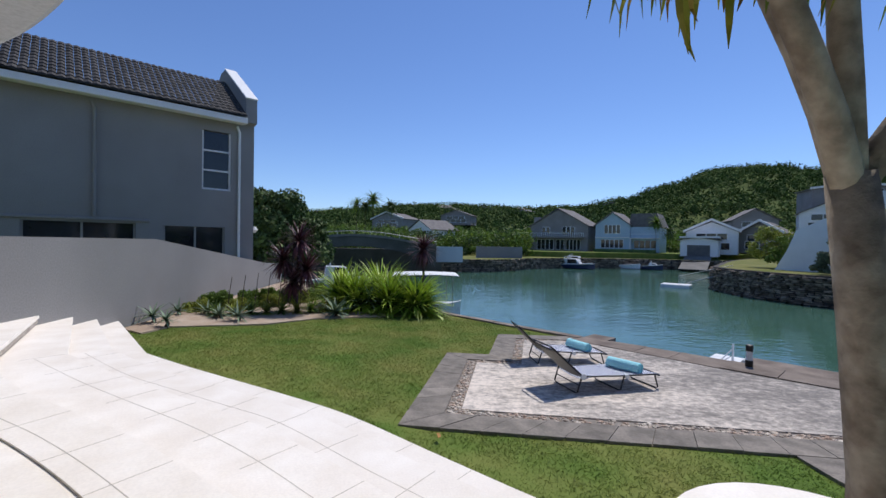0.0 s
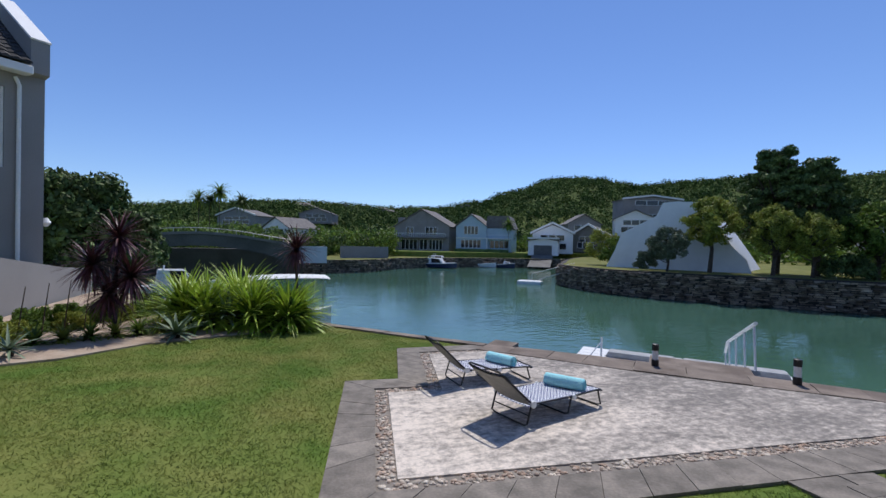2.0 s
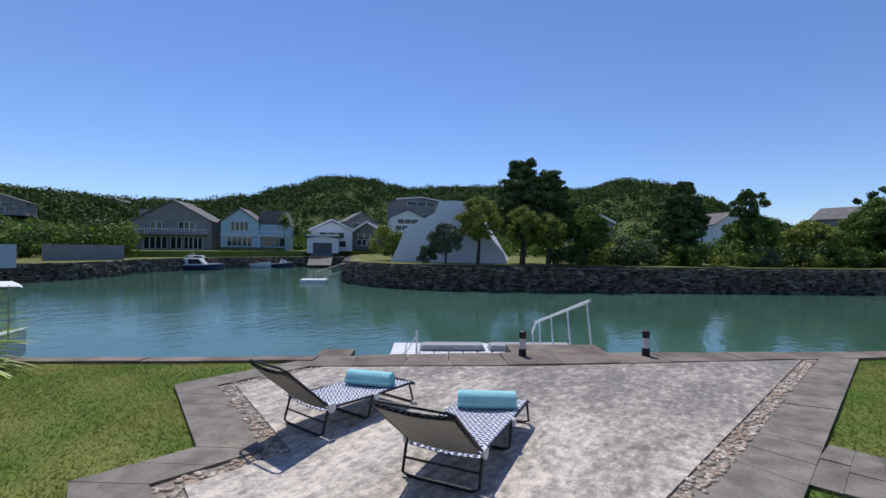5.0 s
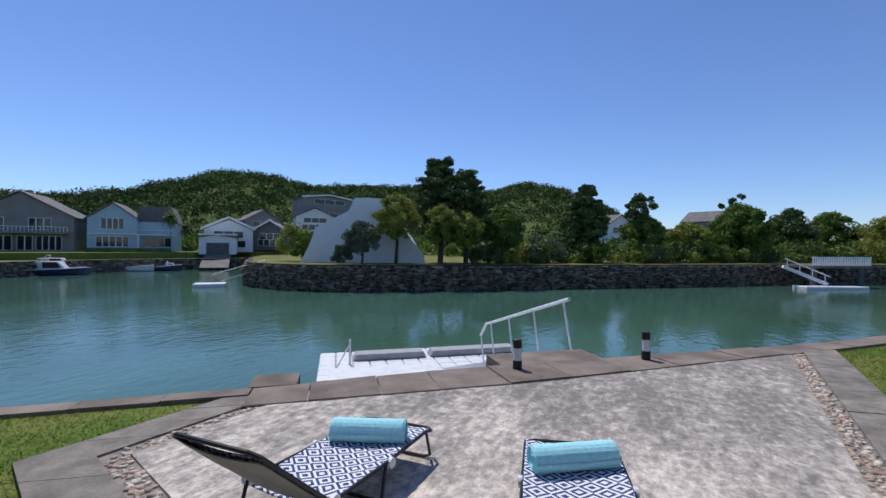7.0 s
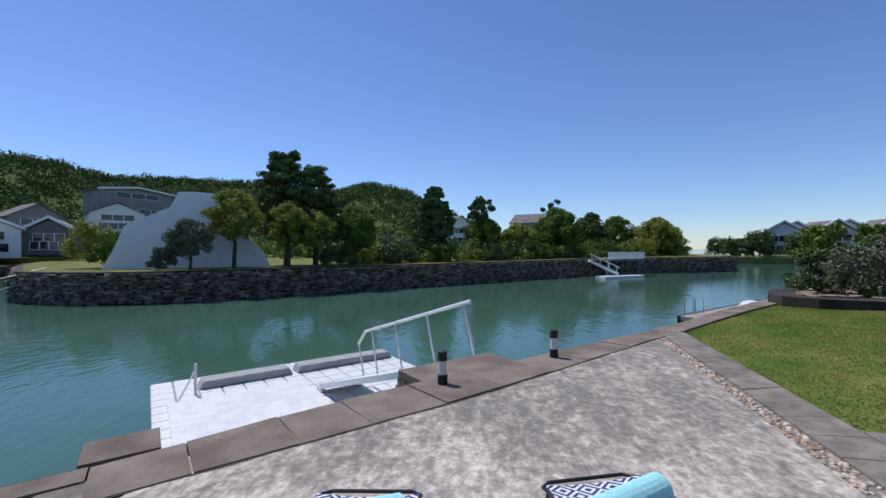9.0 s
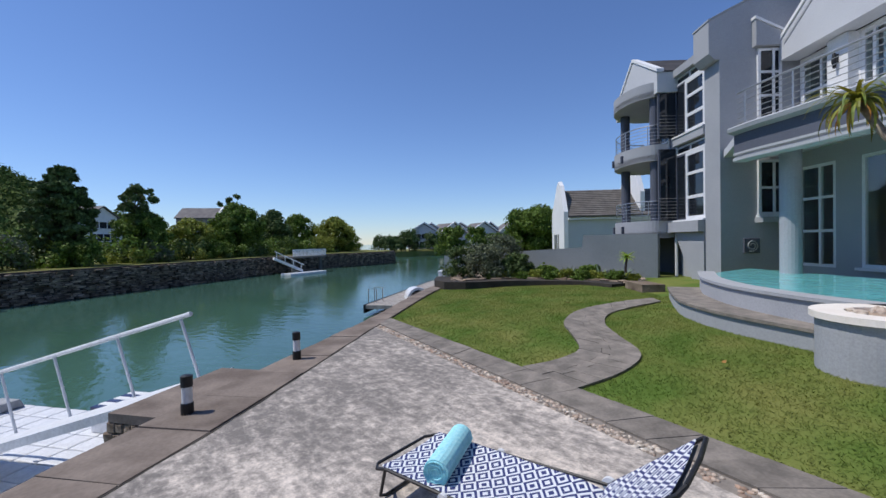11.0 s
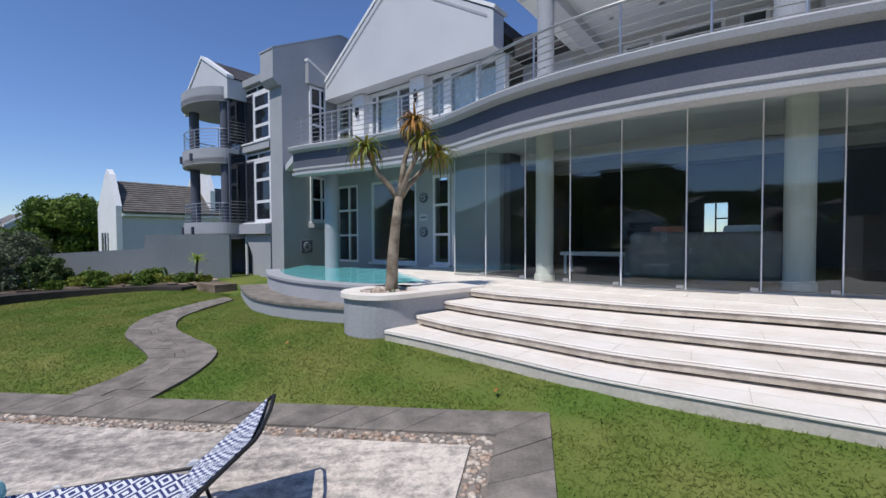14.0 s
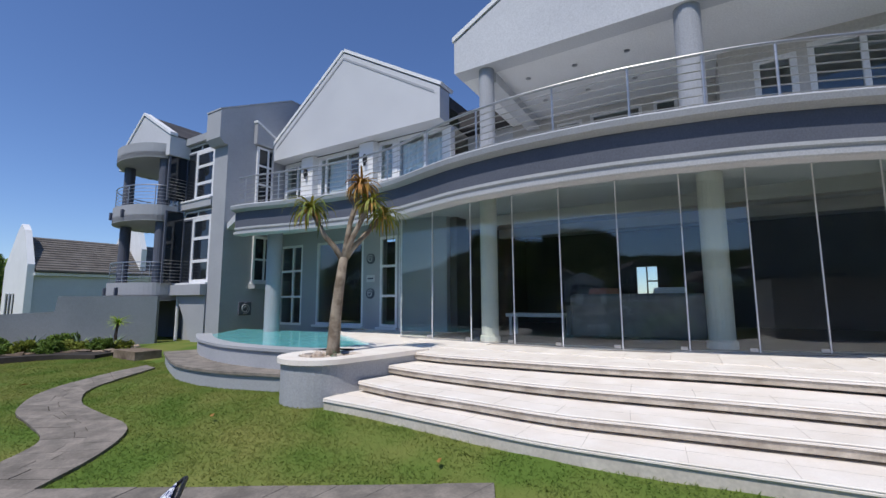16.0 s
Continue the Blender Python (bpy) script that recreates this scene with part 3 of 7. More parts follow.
for curve, top, low in TREADS:
    jb = B()
    edge, back = [Vector(p) for p in curve], inset([tuple(p) for p in curve], -0.42)
    run = 0.0
    for i in range(len(edge) - 2):
        run += (edge[i + 1] - edge[i]).length
        if run < 0.6:
            continue
        run = 0.0
        a, b = edge[i + 1], back[i + 1]
        side = (edge[i + 2] - edge[i + 1]).normalized() * 0.0025
        a = a.lerp(b, 0.03)
        prism(jb, [tuple(a - side), tuple(a + side), tuple(b + side), tuple(b - side)], top - 0.01, top + 0.0012)
    for d in (0.3,):
        sweep(jb, inset([tuple(p) for p in curve[:-1]], -d), [(0.0025, top - 0.01), (0.0025, top + 0.0012), (-0.0025, top + 0.0012), (-0.0025, top - 0.01)])
    part("joint", jb, "grout", terrace, "thin grey tile joints")
c4 = [tuple(p) for p in inset([tuple(p) for p in STEP4], -0.42)]
structure("terrace_floor", prism(B(), c4 + [(-9.5, 8.0), (-9.5, -1.5), (-3.6, -6.8), (-0.6, -6.0), (1.3, -2.3), (0.85, 1.1), (0.3, 1.3)], 0.1, TERRACE - 0.016), "terrace", "cream stone tiled terrace in front of the glass doors", "terrace")

DIR_P, SIDE_P = Vector((0.82, 0.575)).normalized(), Vector((0.575, -0.82)).normalized()


def capsule(c, r, back, n=18):
    """Plan outline of a round-ended bed that runs back from its centre."""
    c = Vector(c)
    pts = []
    for k in range(n + 1):
        a = math.pi * (k / n) - math.pi / 2
        q = c + DIR_P * (math.cos(a) * r) - SIDE_P * (math.sin(a) * r)
        pts.append((q.x, q.y))
    e = c - DIR_P * back
    return pts + [tuple(e - SIDE_P * r), tuple(e + SIDE_P * r)]


planter = thing("planter", "round-ended grey planter with a cream coping", "planter")
PC = (0.98, 2.08)
outer, inner = capsule(PC, 0.58, 1.6), capsule(PC, 0.34, 0.5)
part("planter_wall", prism(B(), outer, 0.0, 0.74), "grey", planter)
bm = B()
o2, i2 = capsule(PC, 0.63, 1.6), capsule(PC, 0.34, 0.5)
lo, hi = 0.741, 0.81
rings = [[bm.verts.new((x, y, z)) for x, y in ring] for ring, z in ((o2, lo), (o2, hi), (i2, hi), (i2, lo))]
for a, b in zip(rings, rings[1:] + rings[:1]):
    for k in range(len(o2)):
        j = (k + 1) % len(o2)
        bm.faces.new((a[k], a[j], b[j], b[k]))
part("coping", bm, "terrace", planter, "cream stone coping")
part("soil", prism(B(), capsule(PC, 0.345, 0.51), 0.742, 0.77), "sand", planter)

pool = thing("swimming_pool", "small turquoise pool with a grey curved wall", "pool", kind="structure")
rim = [tuple(p) for p in POOL_RIM]
part("pool_wall", sweep(B(), rim, [(0, 0.0), (0, 0.76), (-0.2, 0.76), (-0.2, 0.0)]), "grey", pool)
part("pool_rim", sweep(B(), rim, [(0.04, 0.761), (0.04, 0.81), (-0.3, 0.81), (-0.3, 0.761)]), "grey", pool, "grey pool rim")
part("ledge_wall", sweep(B(), [tuple(p) for p in LEDGE], [(0, 0.0), (0, 0.43), (-0.62, 0.43), (-0.62, 0.0)]), "grey", pool)
part("ledge_top", sweep(B(), [tuple(p) for p in LEDGE], [(0.04, 0.431), (0.04, 0.475), (-0.64, 0.475), (-0.64, 0.431)]), "border", pool, "grey stone ledge")
wat = [tuple(p) for p in inset(rim, -0.28)]
part("pool_water", prism(B(), wat + [(-0.1, 0.9), (1.0, -2.6), (3.9, -4.8)], 0.6, 0.775), "balcony_water", pool, "clear turquoise pool water")
part("pool_edge", prism(B(), [(-0.2, 1.25), (0.1, 1.2), (1.2, -2.55), (0.95, -2.6)], 0.3, 0.812), "terrace", pool, "cream pool coping")

# ---- house ----
house = thing("house", "grey and white modern canal-side house with gables and curved balcony", "house", HM, kind="structure")


def hp(name, bm, mat, label=""):
    return part(name, bm, mat, house, label)


def to_local(p):
    q = HM.inverted() @ Vector((p[0], p[1], 0))
    return (q.x, q.y)


EDGE = [to_local(p) for p in [(3.75, -3.1), (3.22, -2.69), (2.39, -2.19), (0.97, -1.21), (0.34, -0.58), (-0.23, 0.11), (-0.7, 0.93), (-1.15, 1.68), (-1.81, 2.5), (-2.47, 3.13), (-3.06, 3.62), (-3.63, 4.0), (-4.16, 4.33), (-4.69, 4.6), (-5.6, 4.96), (-6.8, 5.3), (-8.4, 5.6)]]
EDGE_C = [tuple(p) for p in spline(EDGE, 5)]
GLASS = [to_local(p) for p in [(-0.45, -0.95), (-1.15, -0.15), (-1.9, 0.72), (-2.62, 1.45), (-3.22, 2.05), (-3.95, 2.48), (-4.69, 2.9), (-5.45, 3.25), (-6.25, 3.52), (-7.1, 3.75), (-8.0, 3.95), (-9.0, 4.1)]]
# deck and bands of the balcony
hp("balcony_deck", prism(B(), [tuple(p) for p in inset(EDGE_C, -0.1)] + [(-12.2, -3.6), (-12.2, -8.0), (-0.1, -8.0), (-0.1, -3.2), (7.0, -3.2), (7.0, -0.9)], 3.803, 4.0), "lightgrey")
hp("white_moulding", sweep(B(), EDGE_C, [(0.0, 3.3), (0.03, 3.32), (0.03, 3.385), (-0.25, 3.385), (-0.25, 3.3)]), "moulding")
hp("lower_band", sweep(B(), EDGE_C, [(-0.03, 3.387), (-0.03, 3.42), (0.02, 3.45), (0.02, 3.498), (-0.25, 3.498), (-0.25, 3.387)]), "moulding")
# the top moulding's shadow on the fascia, put in as a dark colour
hp("dark_band", sweep(B(), EDGE_C, [(0.0, 3.5), (0.0, 3.9), (-0.25, 3.9), (-0.25, 3.5)]), "darkgrey")
hp("top_moulding", sweep(B(), EDGE_C, [(0.01, 3.902), (0.15, 3.95), (0.17, 4.03), (0.12, 4.07), (-0.3, 4.07), (-0.3, 3.902)]), "grey")

# rail: posts and bars
railing = thing("balcony_railing", "stainless steel balcony railing with thin horizontal bars", "railing", HM)
rail_line = [tuple(p) for p in inset(EDGE_C, -0.08)]
part("top_rail", tube(B(), [(x, y, 4.86) for x, y in rail_line], 0.024, 8), "steel", railing)
for k in range(6):
    part("bar", tube(B(), [(x, y, 4.17 + 0.115 * k) for x, y in rail_line], 0.009, 5), "steel", railing)
for i in range(2, len(rail_line), 7):
    x, y = rail_line[i]
    part("post", tube(B(), [(x, y, 4.06), (x, y, 4.86)], 0.017, 6), "steel", railing)

# glass front, with clamps at the floor
front = thing("glass_wall", "frameless folding glass panels along the curved terrace", "glass wall", HM, kind="structure")
GL = spline(GLASS, 8)
acc, pts_g = 0.0, [GL[0]]
for a, b in zip(GL, GL[1:]):
    acc += (b - a).length
    if acc > 0.9:
        pts_g.append(b)
        acc = 0.0
for a, b in zip(pts_g, pts_g[1:]):
    d = (b - a).normalized()
    nrm = Vector((d.y, -d.x))
    q = [a + d * 0.006, b - d * 0.006]
    quad = [tuple(q[0] + nrm * 0.006), tuple(q[1] + nrm * 0.006), tuple(q[1] - nrm * 0.006), tuple(q[0] - nrm * 0.006)]
    g = part("pane", prism(B(), quad, TERRACE + 0.03, 3.8), "glass", front)
    g.visible_shadow = False
    e = b + nrm * 0.012
    part("edge_strip", bx(e.x - 0.009, e.x + 0.009, e.y - 0.009, e.y + 0.009, TERRACE + 0.02, 3.8), "alu", front, "pale seal strip between panes")
    m = b - d * 0.08 + nrm * 0.015
    part("clamp", bx(m.x - 0.05, m.x + 0.05, m.y - 0.012, m.y + 0.012, TERRACE + 0.03, TERRACE + 0.085), "steel", front, "steel floor clamp")
part("floor_track", sweep(B(), [tuple(p) for p in GL], [(0.03, TERRACE - 0.002), (0.03, TERRACE + 0.018), (-0.03, TERRACE + 0.018), (-0.03, TERRACE - 0.002)]), "steel", front)

# room behind the glass; indoor dimness is put into its wall and floor colours
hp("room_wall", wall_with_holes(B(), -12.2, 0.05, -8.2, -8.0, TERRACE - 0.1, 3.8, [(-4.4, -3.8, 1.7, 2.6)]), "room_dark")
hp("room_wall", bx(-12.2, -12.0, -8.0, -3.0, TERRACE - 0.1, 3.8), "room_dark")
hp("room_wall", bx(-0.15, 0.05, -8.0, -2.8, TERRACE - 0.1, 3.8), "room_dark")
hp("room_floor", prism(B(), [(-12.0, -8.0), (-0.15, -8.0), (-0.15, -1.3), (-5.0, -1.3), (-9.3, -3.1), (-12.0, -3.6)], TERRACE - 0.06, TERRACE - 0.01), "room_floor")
hp("room_ceiling", prism(B(), [tuple(p) for p in inset([tuple(p) for p in GL], -0.1)] + [(-11.98, -3.6), (-11.98, -7.95), (-0.2, -7.95)], 3.77, 3.795), "lightgrey")
for y in (-3.4, -5.6):
    hp("ceiling_beam", bx(-11.9, -0.2, y - 0.15, y + 0.15, 3.5, 3.768), "room", "pale ceiling beam indoors")
for p, r in (((-2.07, 0.59), 0.17), ((-5.5, 2.52), 0.2)):
    x, y = to_local(p)
    hp("column", lathe(B(), [(r + 0.03, TERRACE), (r + 0.03, TERRACE + 0.12), (r, TERRACE + 0.13), (r, 3.8)], 20, (x, y)), "cream", "round cream column")

# ground-floor wall east of the glass
openings = [(1.65, 2.27, 0.84, 3.4), (2.89, 4.84, 0.84, 3.4), (5.5, 6.6, 0.8, 3.4)]
hp("wall", wall_with_holes(B(), 0.05, 7.1, -2.95, -2.62, 0.1, 3.8, openings), "grey")
# dark colour stands for the unlit depth of this room
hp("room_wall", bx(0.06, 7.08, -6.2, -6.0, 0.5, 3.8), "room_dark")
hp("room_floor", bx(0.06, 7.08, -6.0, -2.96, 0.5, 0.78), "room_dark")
for (a, b, c, e), sx, sz in ((openings[0], (), (1.71, 2.55)), (openings[1], (), ()), (openings[2], (5.96,), (1.71, 2.55))):
    w = thing("window_1", "white framed ground-floor window over the pool", "window", HM, kind="structure")
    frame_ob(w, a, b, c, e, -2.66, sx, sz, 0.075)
    if not sx:
        part("window_sill", bx(a - 0.05, b + 0.05, -2.62, -2.5, c - 0.06, c), "white", w)
for (x0, y0), (x1, y1) in (((1.6, -2.6), (1.07, -1.98)), ((1.06, -1.97), (0.36, -1.1))):
    d = Vector((x1 - x0, y1 - y0)).normalized()
    o = Vector((d.y, -d.x)) * 0.006
    g = part("pane", prism(B(), [(x0 + o.x, y0 + o.y), (x1 + o.x, y1 + o.y), (x1 - o.x, y1 - o.y), (x0 - o.x, y0 - o.y)], TERRACE + 0.03, 3.8), "glass", front)
    g.visible_shadow = False
    part("edge_strip", bx(x1 - 0.01, x1 + 0.01, y1 - 0.01, y1 + 0.01, TERRACE + 0.02, 3.8), "alu", front, "pale seal strip between panes")
hp("column", lathe(B(), [(0.2, 0.2), (0.2, 3.8)], 20, (4.45, -0.75)), "grey", "round grey column by the pool")
for k, z in enumerate((2.78, 2.21, 1.78)):
    pl = thing("wall_plaque", "small round dark wall plaque with swirl relief" if k != 1 else "small pale rectangular wall plaque", "plaque", HM, group="plaques by the pool door")
    if k == 1:
        part("plate", bevel(bx(2.45, 2.75, -2.62, -2.6, z - 0.1, z + 0.1), 0.006, 1), "lightgrey", pl)
        part("motif", bx(2.5, 2.7, -2.6, -2.592, z - 0.02, z + 0.02), "darkgrey", pl)
    else:
        part("plate", upright(B(), [(2.6 + 0.15 * math.cos(a * math.pi / 8), z + 0.15 * math.sin(a * math.pi / 8)) for a in range(16)], -2.62, -2.59), "darkgrey", pl)
        part("motif", tube(B(), [(2.6 + (0.03 + 0.008 * a) * math.cos(a * 0.8), -2.588, z + (0.03 + 0.008 * a) * math.sin(a * 0.8)) for a in range(12)], 0.012, 5), "lightgrey", pl)

# upper floor, first gable
hp("gable_wall", upright(B(), [(0.1, 6.4), (6.96, 6.4), (6.96, 6.9), (3.65, 9.36), (0.1, 7.28)], -2.9, -2.4), "lightgrey", "pale grey gable wall")
for a, b in (((6.99, 6.9), (3.65, 9.4)), ((3.65, 9.4), (0.07, 7.3))):
    d = Vector((b[0] - a[0], b[1] - a[1])).normalized()
    nn = Vector((d.y, -d.x))
    nn = nn if nn.y > 0 else -nn
    hp("gable_coping", upright(B(), [a, b, (b[0] + nn.x * 0.09, b[1] + nn.y * 0.09), (a[0] + nn.x * 0.09, a[1] + nn.y * 0.09)], -3.0, -2.37), "white", "white gable coping")
# thin grey strips paint the coping's shadow onto the gable
for a, b in (((6.78, 6.86), (3.65, 9.2)), ((3.65, 9.2), (0.28, 7.22))):
    d = Vector((b[0] - a[0], b[1] - a[1])).normalized()
    hp("gable_trim", upright(B(), [a, b, (b[0], b[1] - 0.07), (a[0], a[1] - 0.07)], -2.4, -2.385), "grey", "grey shadow line below the coping")
up_open = [(0.3, 1.93, 4.12, 6.37), (2.05, 2.62, 4.12, 6.36), (3.22, 5.2, 4.12, 6.34), (5.86, 6.92, 4.12, 6.34)]
hp("wall", wall_with_holes(B(), 0.1, 6.96, -3.2, -2.95, 4.0, 6.4, up_open), "white")
for (a, b, c, e), sx, sz in ((up_open[0], (0.96,), ()), (up_open[1], (), (5.2,)), (up_open[2], (3.94, 4.91), ()), (up_open[3], (6.31,), (5.45,))):
    w = thing("window_2", "white framed upper window behind the balcony rail", "window", HM, kind="structure")
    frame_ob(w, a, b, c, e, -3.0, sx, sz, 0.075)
# back wall coloured dark for the shade indoors
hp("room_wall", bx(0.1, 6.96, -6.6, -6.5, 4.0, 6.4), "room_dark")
for a, b in ((0.4, 1.85), (2.1, 2.55), (3.98, 4.86)):
    cu = thing("curtain", "sheer white curtain hanging in soft folds", "curtain", HM, group="upper-floor curtains")
    bm = B()
    n = 40
    fold = [(a + (b - a) * i / n, -3.1 - 0.03 * math.sin(i * 1.3)) for i in range(n + 1)]
    ring = [[bm.verts.new((x, y - o, z)) for x, y in fold] for o, z in ((0, 4.1), (0, 6.2), (0.01, 6.2), (0.01, 4.1))]
    for p, q in zip(ring, ring[1:] + ring[:1]):
        for i in range(n):
            bm.faces.new((p[i], p[i + 1], q[i + 1], q[i]))
    part("cloth", bm, "curtain", cu)
hp("door_leaf", bx(3.3, 3.86, -3.12, -3.07, 4.1, 6.26), "brown_panel", "brown timber door leaf")
for x in (2.92, 5.53):
    hp("white_pier", bx(x - 0.27, x + 0.29, -2.98, -2.7, 4.0, 6.38), "white", "white pier between windows")
    lm = thing("wall_lamp", "small dark outdoor wall lamp", "lamp", HM, group="balcony wall lamps")
    part("bracket", bx(x - 0.03, x + 0.03, -2.7, -2.66, 5.75, 5.95), "black", lm)
    part("shade", lathe(B(), [(0.03, 5.62), (0.06, 5.8), (0.03, 5.98)], 10, (x, -2.62)), "black", lm)

hp("window_bar", box(bx(-4.12, -4.08, -8.12, -8.07, 1.71, 2.59), -4.39, -4.121, -8.12, -8.07, 2.12, 2.16), "black", "black window bar")
hp("room_ceiling", bx(0.1, 6.96, -6.5, -3.2, 6.405, 6.45), "room")

# second gable over the open balcony
hp("room_ceiling", bx(-9.9, -0.2, -7.6, -4.2, 6.605, 6.65), "room")
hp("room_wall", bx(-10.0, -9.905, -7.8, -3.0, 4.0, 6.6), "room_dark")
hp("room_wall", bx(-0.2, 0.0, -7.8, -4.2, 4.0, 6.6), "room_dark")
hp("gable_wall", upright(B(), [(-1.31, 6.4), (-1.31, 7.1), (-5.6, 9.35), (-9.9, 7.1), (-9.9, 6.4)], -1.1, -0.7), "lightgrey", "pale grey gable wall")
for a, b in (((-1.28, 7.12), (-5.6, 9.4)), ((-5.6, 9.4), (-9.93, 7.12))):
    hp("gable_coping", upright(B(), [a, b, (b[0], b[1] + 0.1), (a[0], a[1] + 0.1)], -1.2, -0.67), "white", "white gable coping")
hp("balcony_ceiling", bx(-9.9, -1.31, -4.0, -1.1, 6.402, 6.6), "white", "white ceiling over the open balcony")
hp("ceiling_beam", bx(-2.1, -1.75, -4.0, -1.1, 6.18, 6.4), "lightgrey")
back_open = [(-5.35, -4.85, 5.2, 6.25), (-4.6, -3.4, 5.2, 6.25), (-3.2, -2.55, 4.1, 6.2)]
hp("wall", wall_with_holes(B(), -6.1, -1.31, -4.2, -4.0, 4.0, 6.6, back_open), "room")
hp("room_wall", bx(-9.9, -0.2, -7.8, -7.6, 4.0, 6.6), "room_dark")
for o in back_open:
    w = thing("window_3", "white framed window at the back of the balcony", "window", HM, kind="structure")
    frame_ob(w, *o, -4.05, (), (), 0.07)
west_open = [(-7.3, -6.65, 4.15, 6.1), (-9.0, -7.45, 4.1, 6.2)]
hp("wall", wall_with_holes(B(), -9.9, -6.1, -3.0, -2.8, 4.0, 6.402, west_open), "room")
hp("wall", bx(-6.3, -6.1, -4.0, -3.0, 4.0, 6.402), "room")
for o, sx, sz in ((west_open[0], (), (5.15,)), (west_open[1], (-8.2,), ())):
    w = thing("window_4", "white framed glazed door beside the balcony", "window", HM, kind="structure")
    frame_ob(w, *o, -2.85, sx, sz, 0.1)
for x, y, r in ((-1.95, -0.95, 0.16), (-5.62, -0.95, 0.2)):
    hp("column", lathe(B(), [(r, 4.0), (r, 6.402)], 20, (x, y)), "grey", "round grey balcony column")
for x in (-2.6, -3.6, -4.6):
    for y in (-1.7, -2.9):
        dl = thing("downlight", "small round recessed ceiling downlight", "lamp", HM, group="balcony ceiling downlights")
        part("trim", lathe(B(), [(0.06, 6.39), (0.05, 6.402)], 14, (x, y)), "steel", dl)
hp("roof", upright(B(), [(0.1, 7.2), (3.65, 9.3), (6.9, 6.85), (6.9, 6.6), (3.65, 9.0), (0.1, 6.9)], -9.0, -2.95), "roof_tile", "dark tiled roof")
hp("roof", upright(B(), [(-9.9, 7.1), (-5.6, 9.3), (-1.35, 7.1), (-1.35, 6.85), (-5.6, 9.0), (-9.9, 6.85)], -9.0, -1.15), "roof_tile", "dark tiled roof")
hp("roof_link", bx(-1.31, 0.1, -8.5, -3.4, 6.4, 6.9), "roof_tile", "dark flat roof between gables")
hp("wall", bx(-1.31, 0.1, -4.2, -4.0, 4.0, 6.4), "lightgrey")

# tower
def side_block(name, x0, x1, yz, mat, label=""):
    """A block with an outline in the y, z plane, from x0 to x1."""
    bm = B()
    a = [bm.verts.new((x0, y, z)) for y, z in yz]
    b = [bm.verts.new((x1, y, z)) for y, z in yz]
    bm.faces.new(a)
    bm.faces.new(b[::-1])
    for i in range(len(yz)):
        j = (i + 1) % len(yz)
        bm.faces.new((a[i], b[i], b[j], a[j]))
    bmesh.ops.recalc_face_normals(bm, faces=bm.faces)
    return hp(name, bm, mat, label)


side_block("tower_wall", 7.08, 7.8, [(-5.5, 0.1), (-0.85, 0.1), (-0.85, 6.55), (-5.5, 6.55)], "grey", "tall grey blade wall")
side_block("tower_cap", 7.08, 7.84, [(-5.5, 6.552), (-0.72, 6.552), (-0.56, 6.72), (-0.56, 7.62), (-3.2, 8.95), (-5.5, 8.95)], "grey", "sloping grey cap of the blade wall")
side_block("tower_coping", 7.06, 7.86, [(-0.54, 7.62), (-3.2, 8.955), (-5.5, 8.955), (-5.5, 9.0), (-3.19, 9.0), (-0.54, 7.665)], "grey")
side_block("stair_hood", 6.9, 7.078, [(-1.74, 6.84), (-1.74, 7.55), (-2.9, 6.98), (-2.9, 6.84)], "grey", "grey hood over the stair window")
side_block("hood_cap", 6.87, 7.076, [(-1.71, 7.57), (-1.71, 7.64), (-2.9, 7.06), (-2.9, 6.99)], "white", "white sloping hood edge")
hp("tower_back", bx(7.1, 10.6, -8.0, -5.5, 0.1, 6.9), "grey")
st = thing("window_5", "tall white framed stair window", "window", HM @ pose(7.04, 0, 0, 0, 0, 90), kind="structure")
frame_ob(st, -2.5, -1.86, 2.2, 3.72, 0.0, (-2.28,), (2.95,), 0.07, pane="window")
frame_ob(st, -2.5, -1.86, 4.3, 6.8, 0.0, (-2.28,), (4.85, 5.5, 6.15), 0.07, pane="window")
part("window_sill", bx(-2.55, -1.82, -0.06, 0.14, 2.13, 2.198), "white", st)
part("sill_ledge", bx(-2.6, -1.78, -0.03, 0.3, 1.98, 2.126), "grey", st)
pl = thing("wall_plaque", "square dark relief plaque on the tower", "plaque", HM)
part("plate", bevel(bx(7.03, 7.08, -1.9, -1.46, 1.13, 1.55), 0.01, 1), "darkgrey", pl)
part("motif", tube(B(), [(7.025, -1.68 + (0.05 + 0.006 * k) * math.cos(k * 0.6), 1.34 + (0.05 + 0.006 * k) * math.sin(k * 0.6)) for k in range(20)], 0.018, 5), "grey", pl)

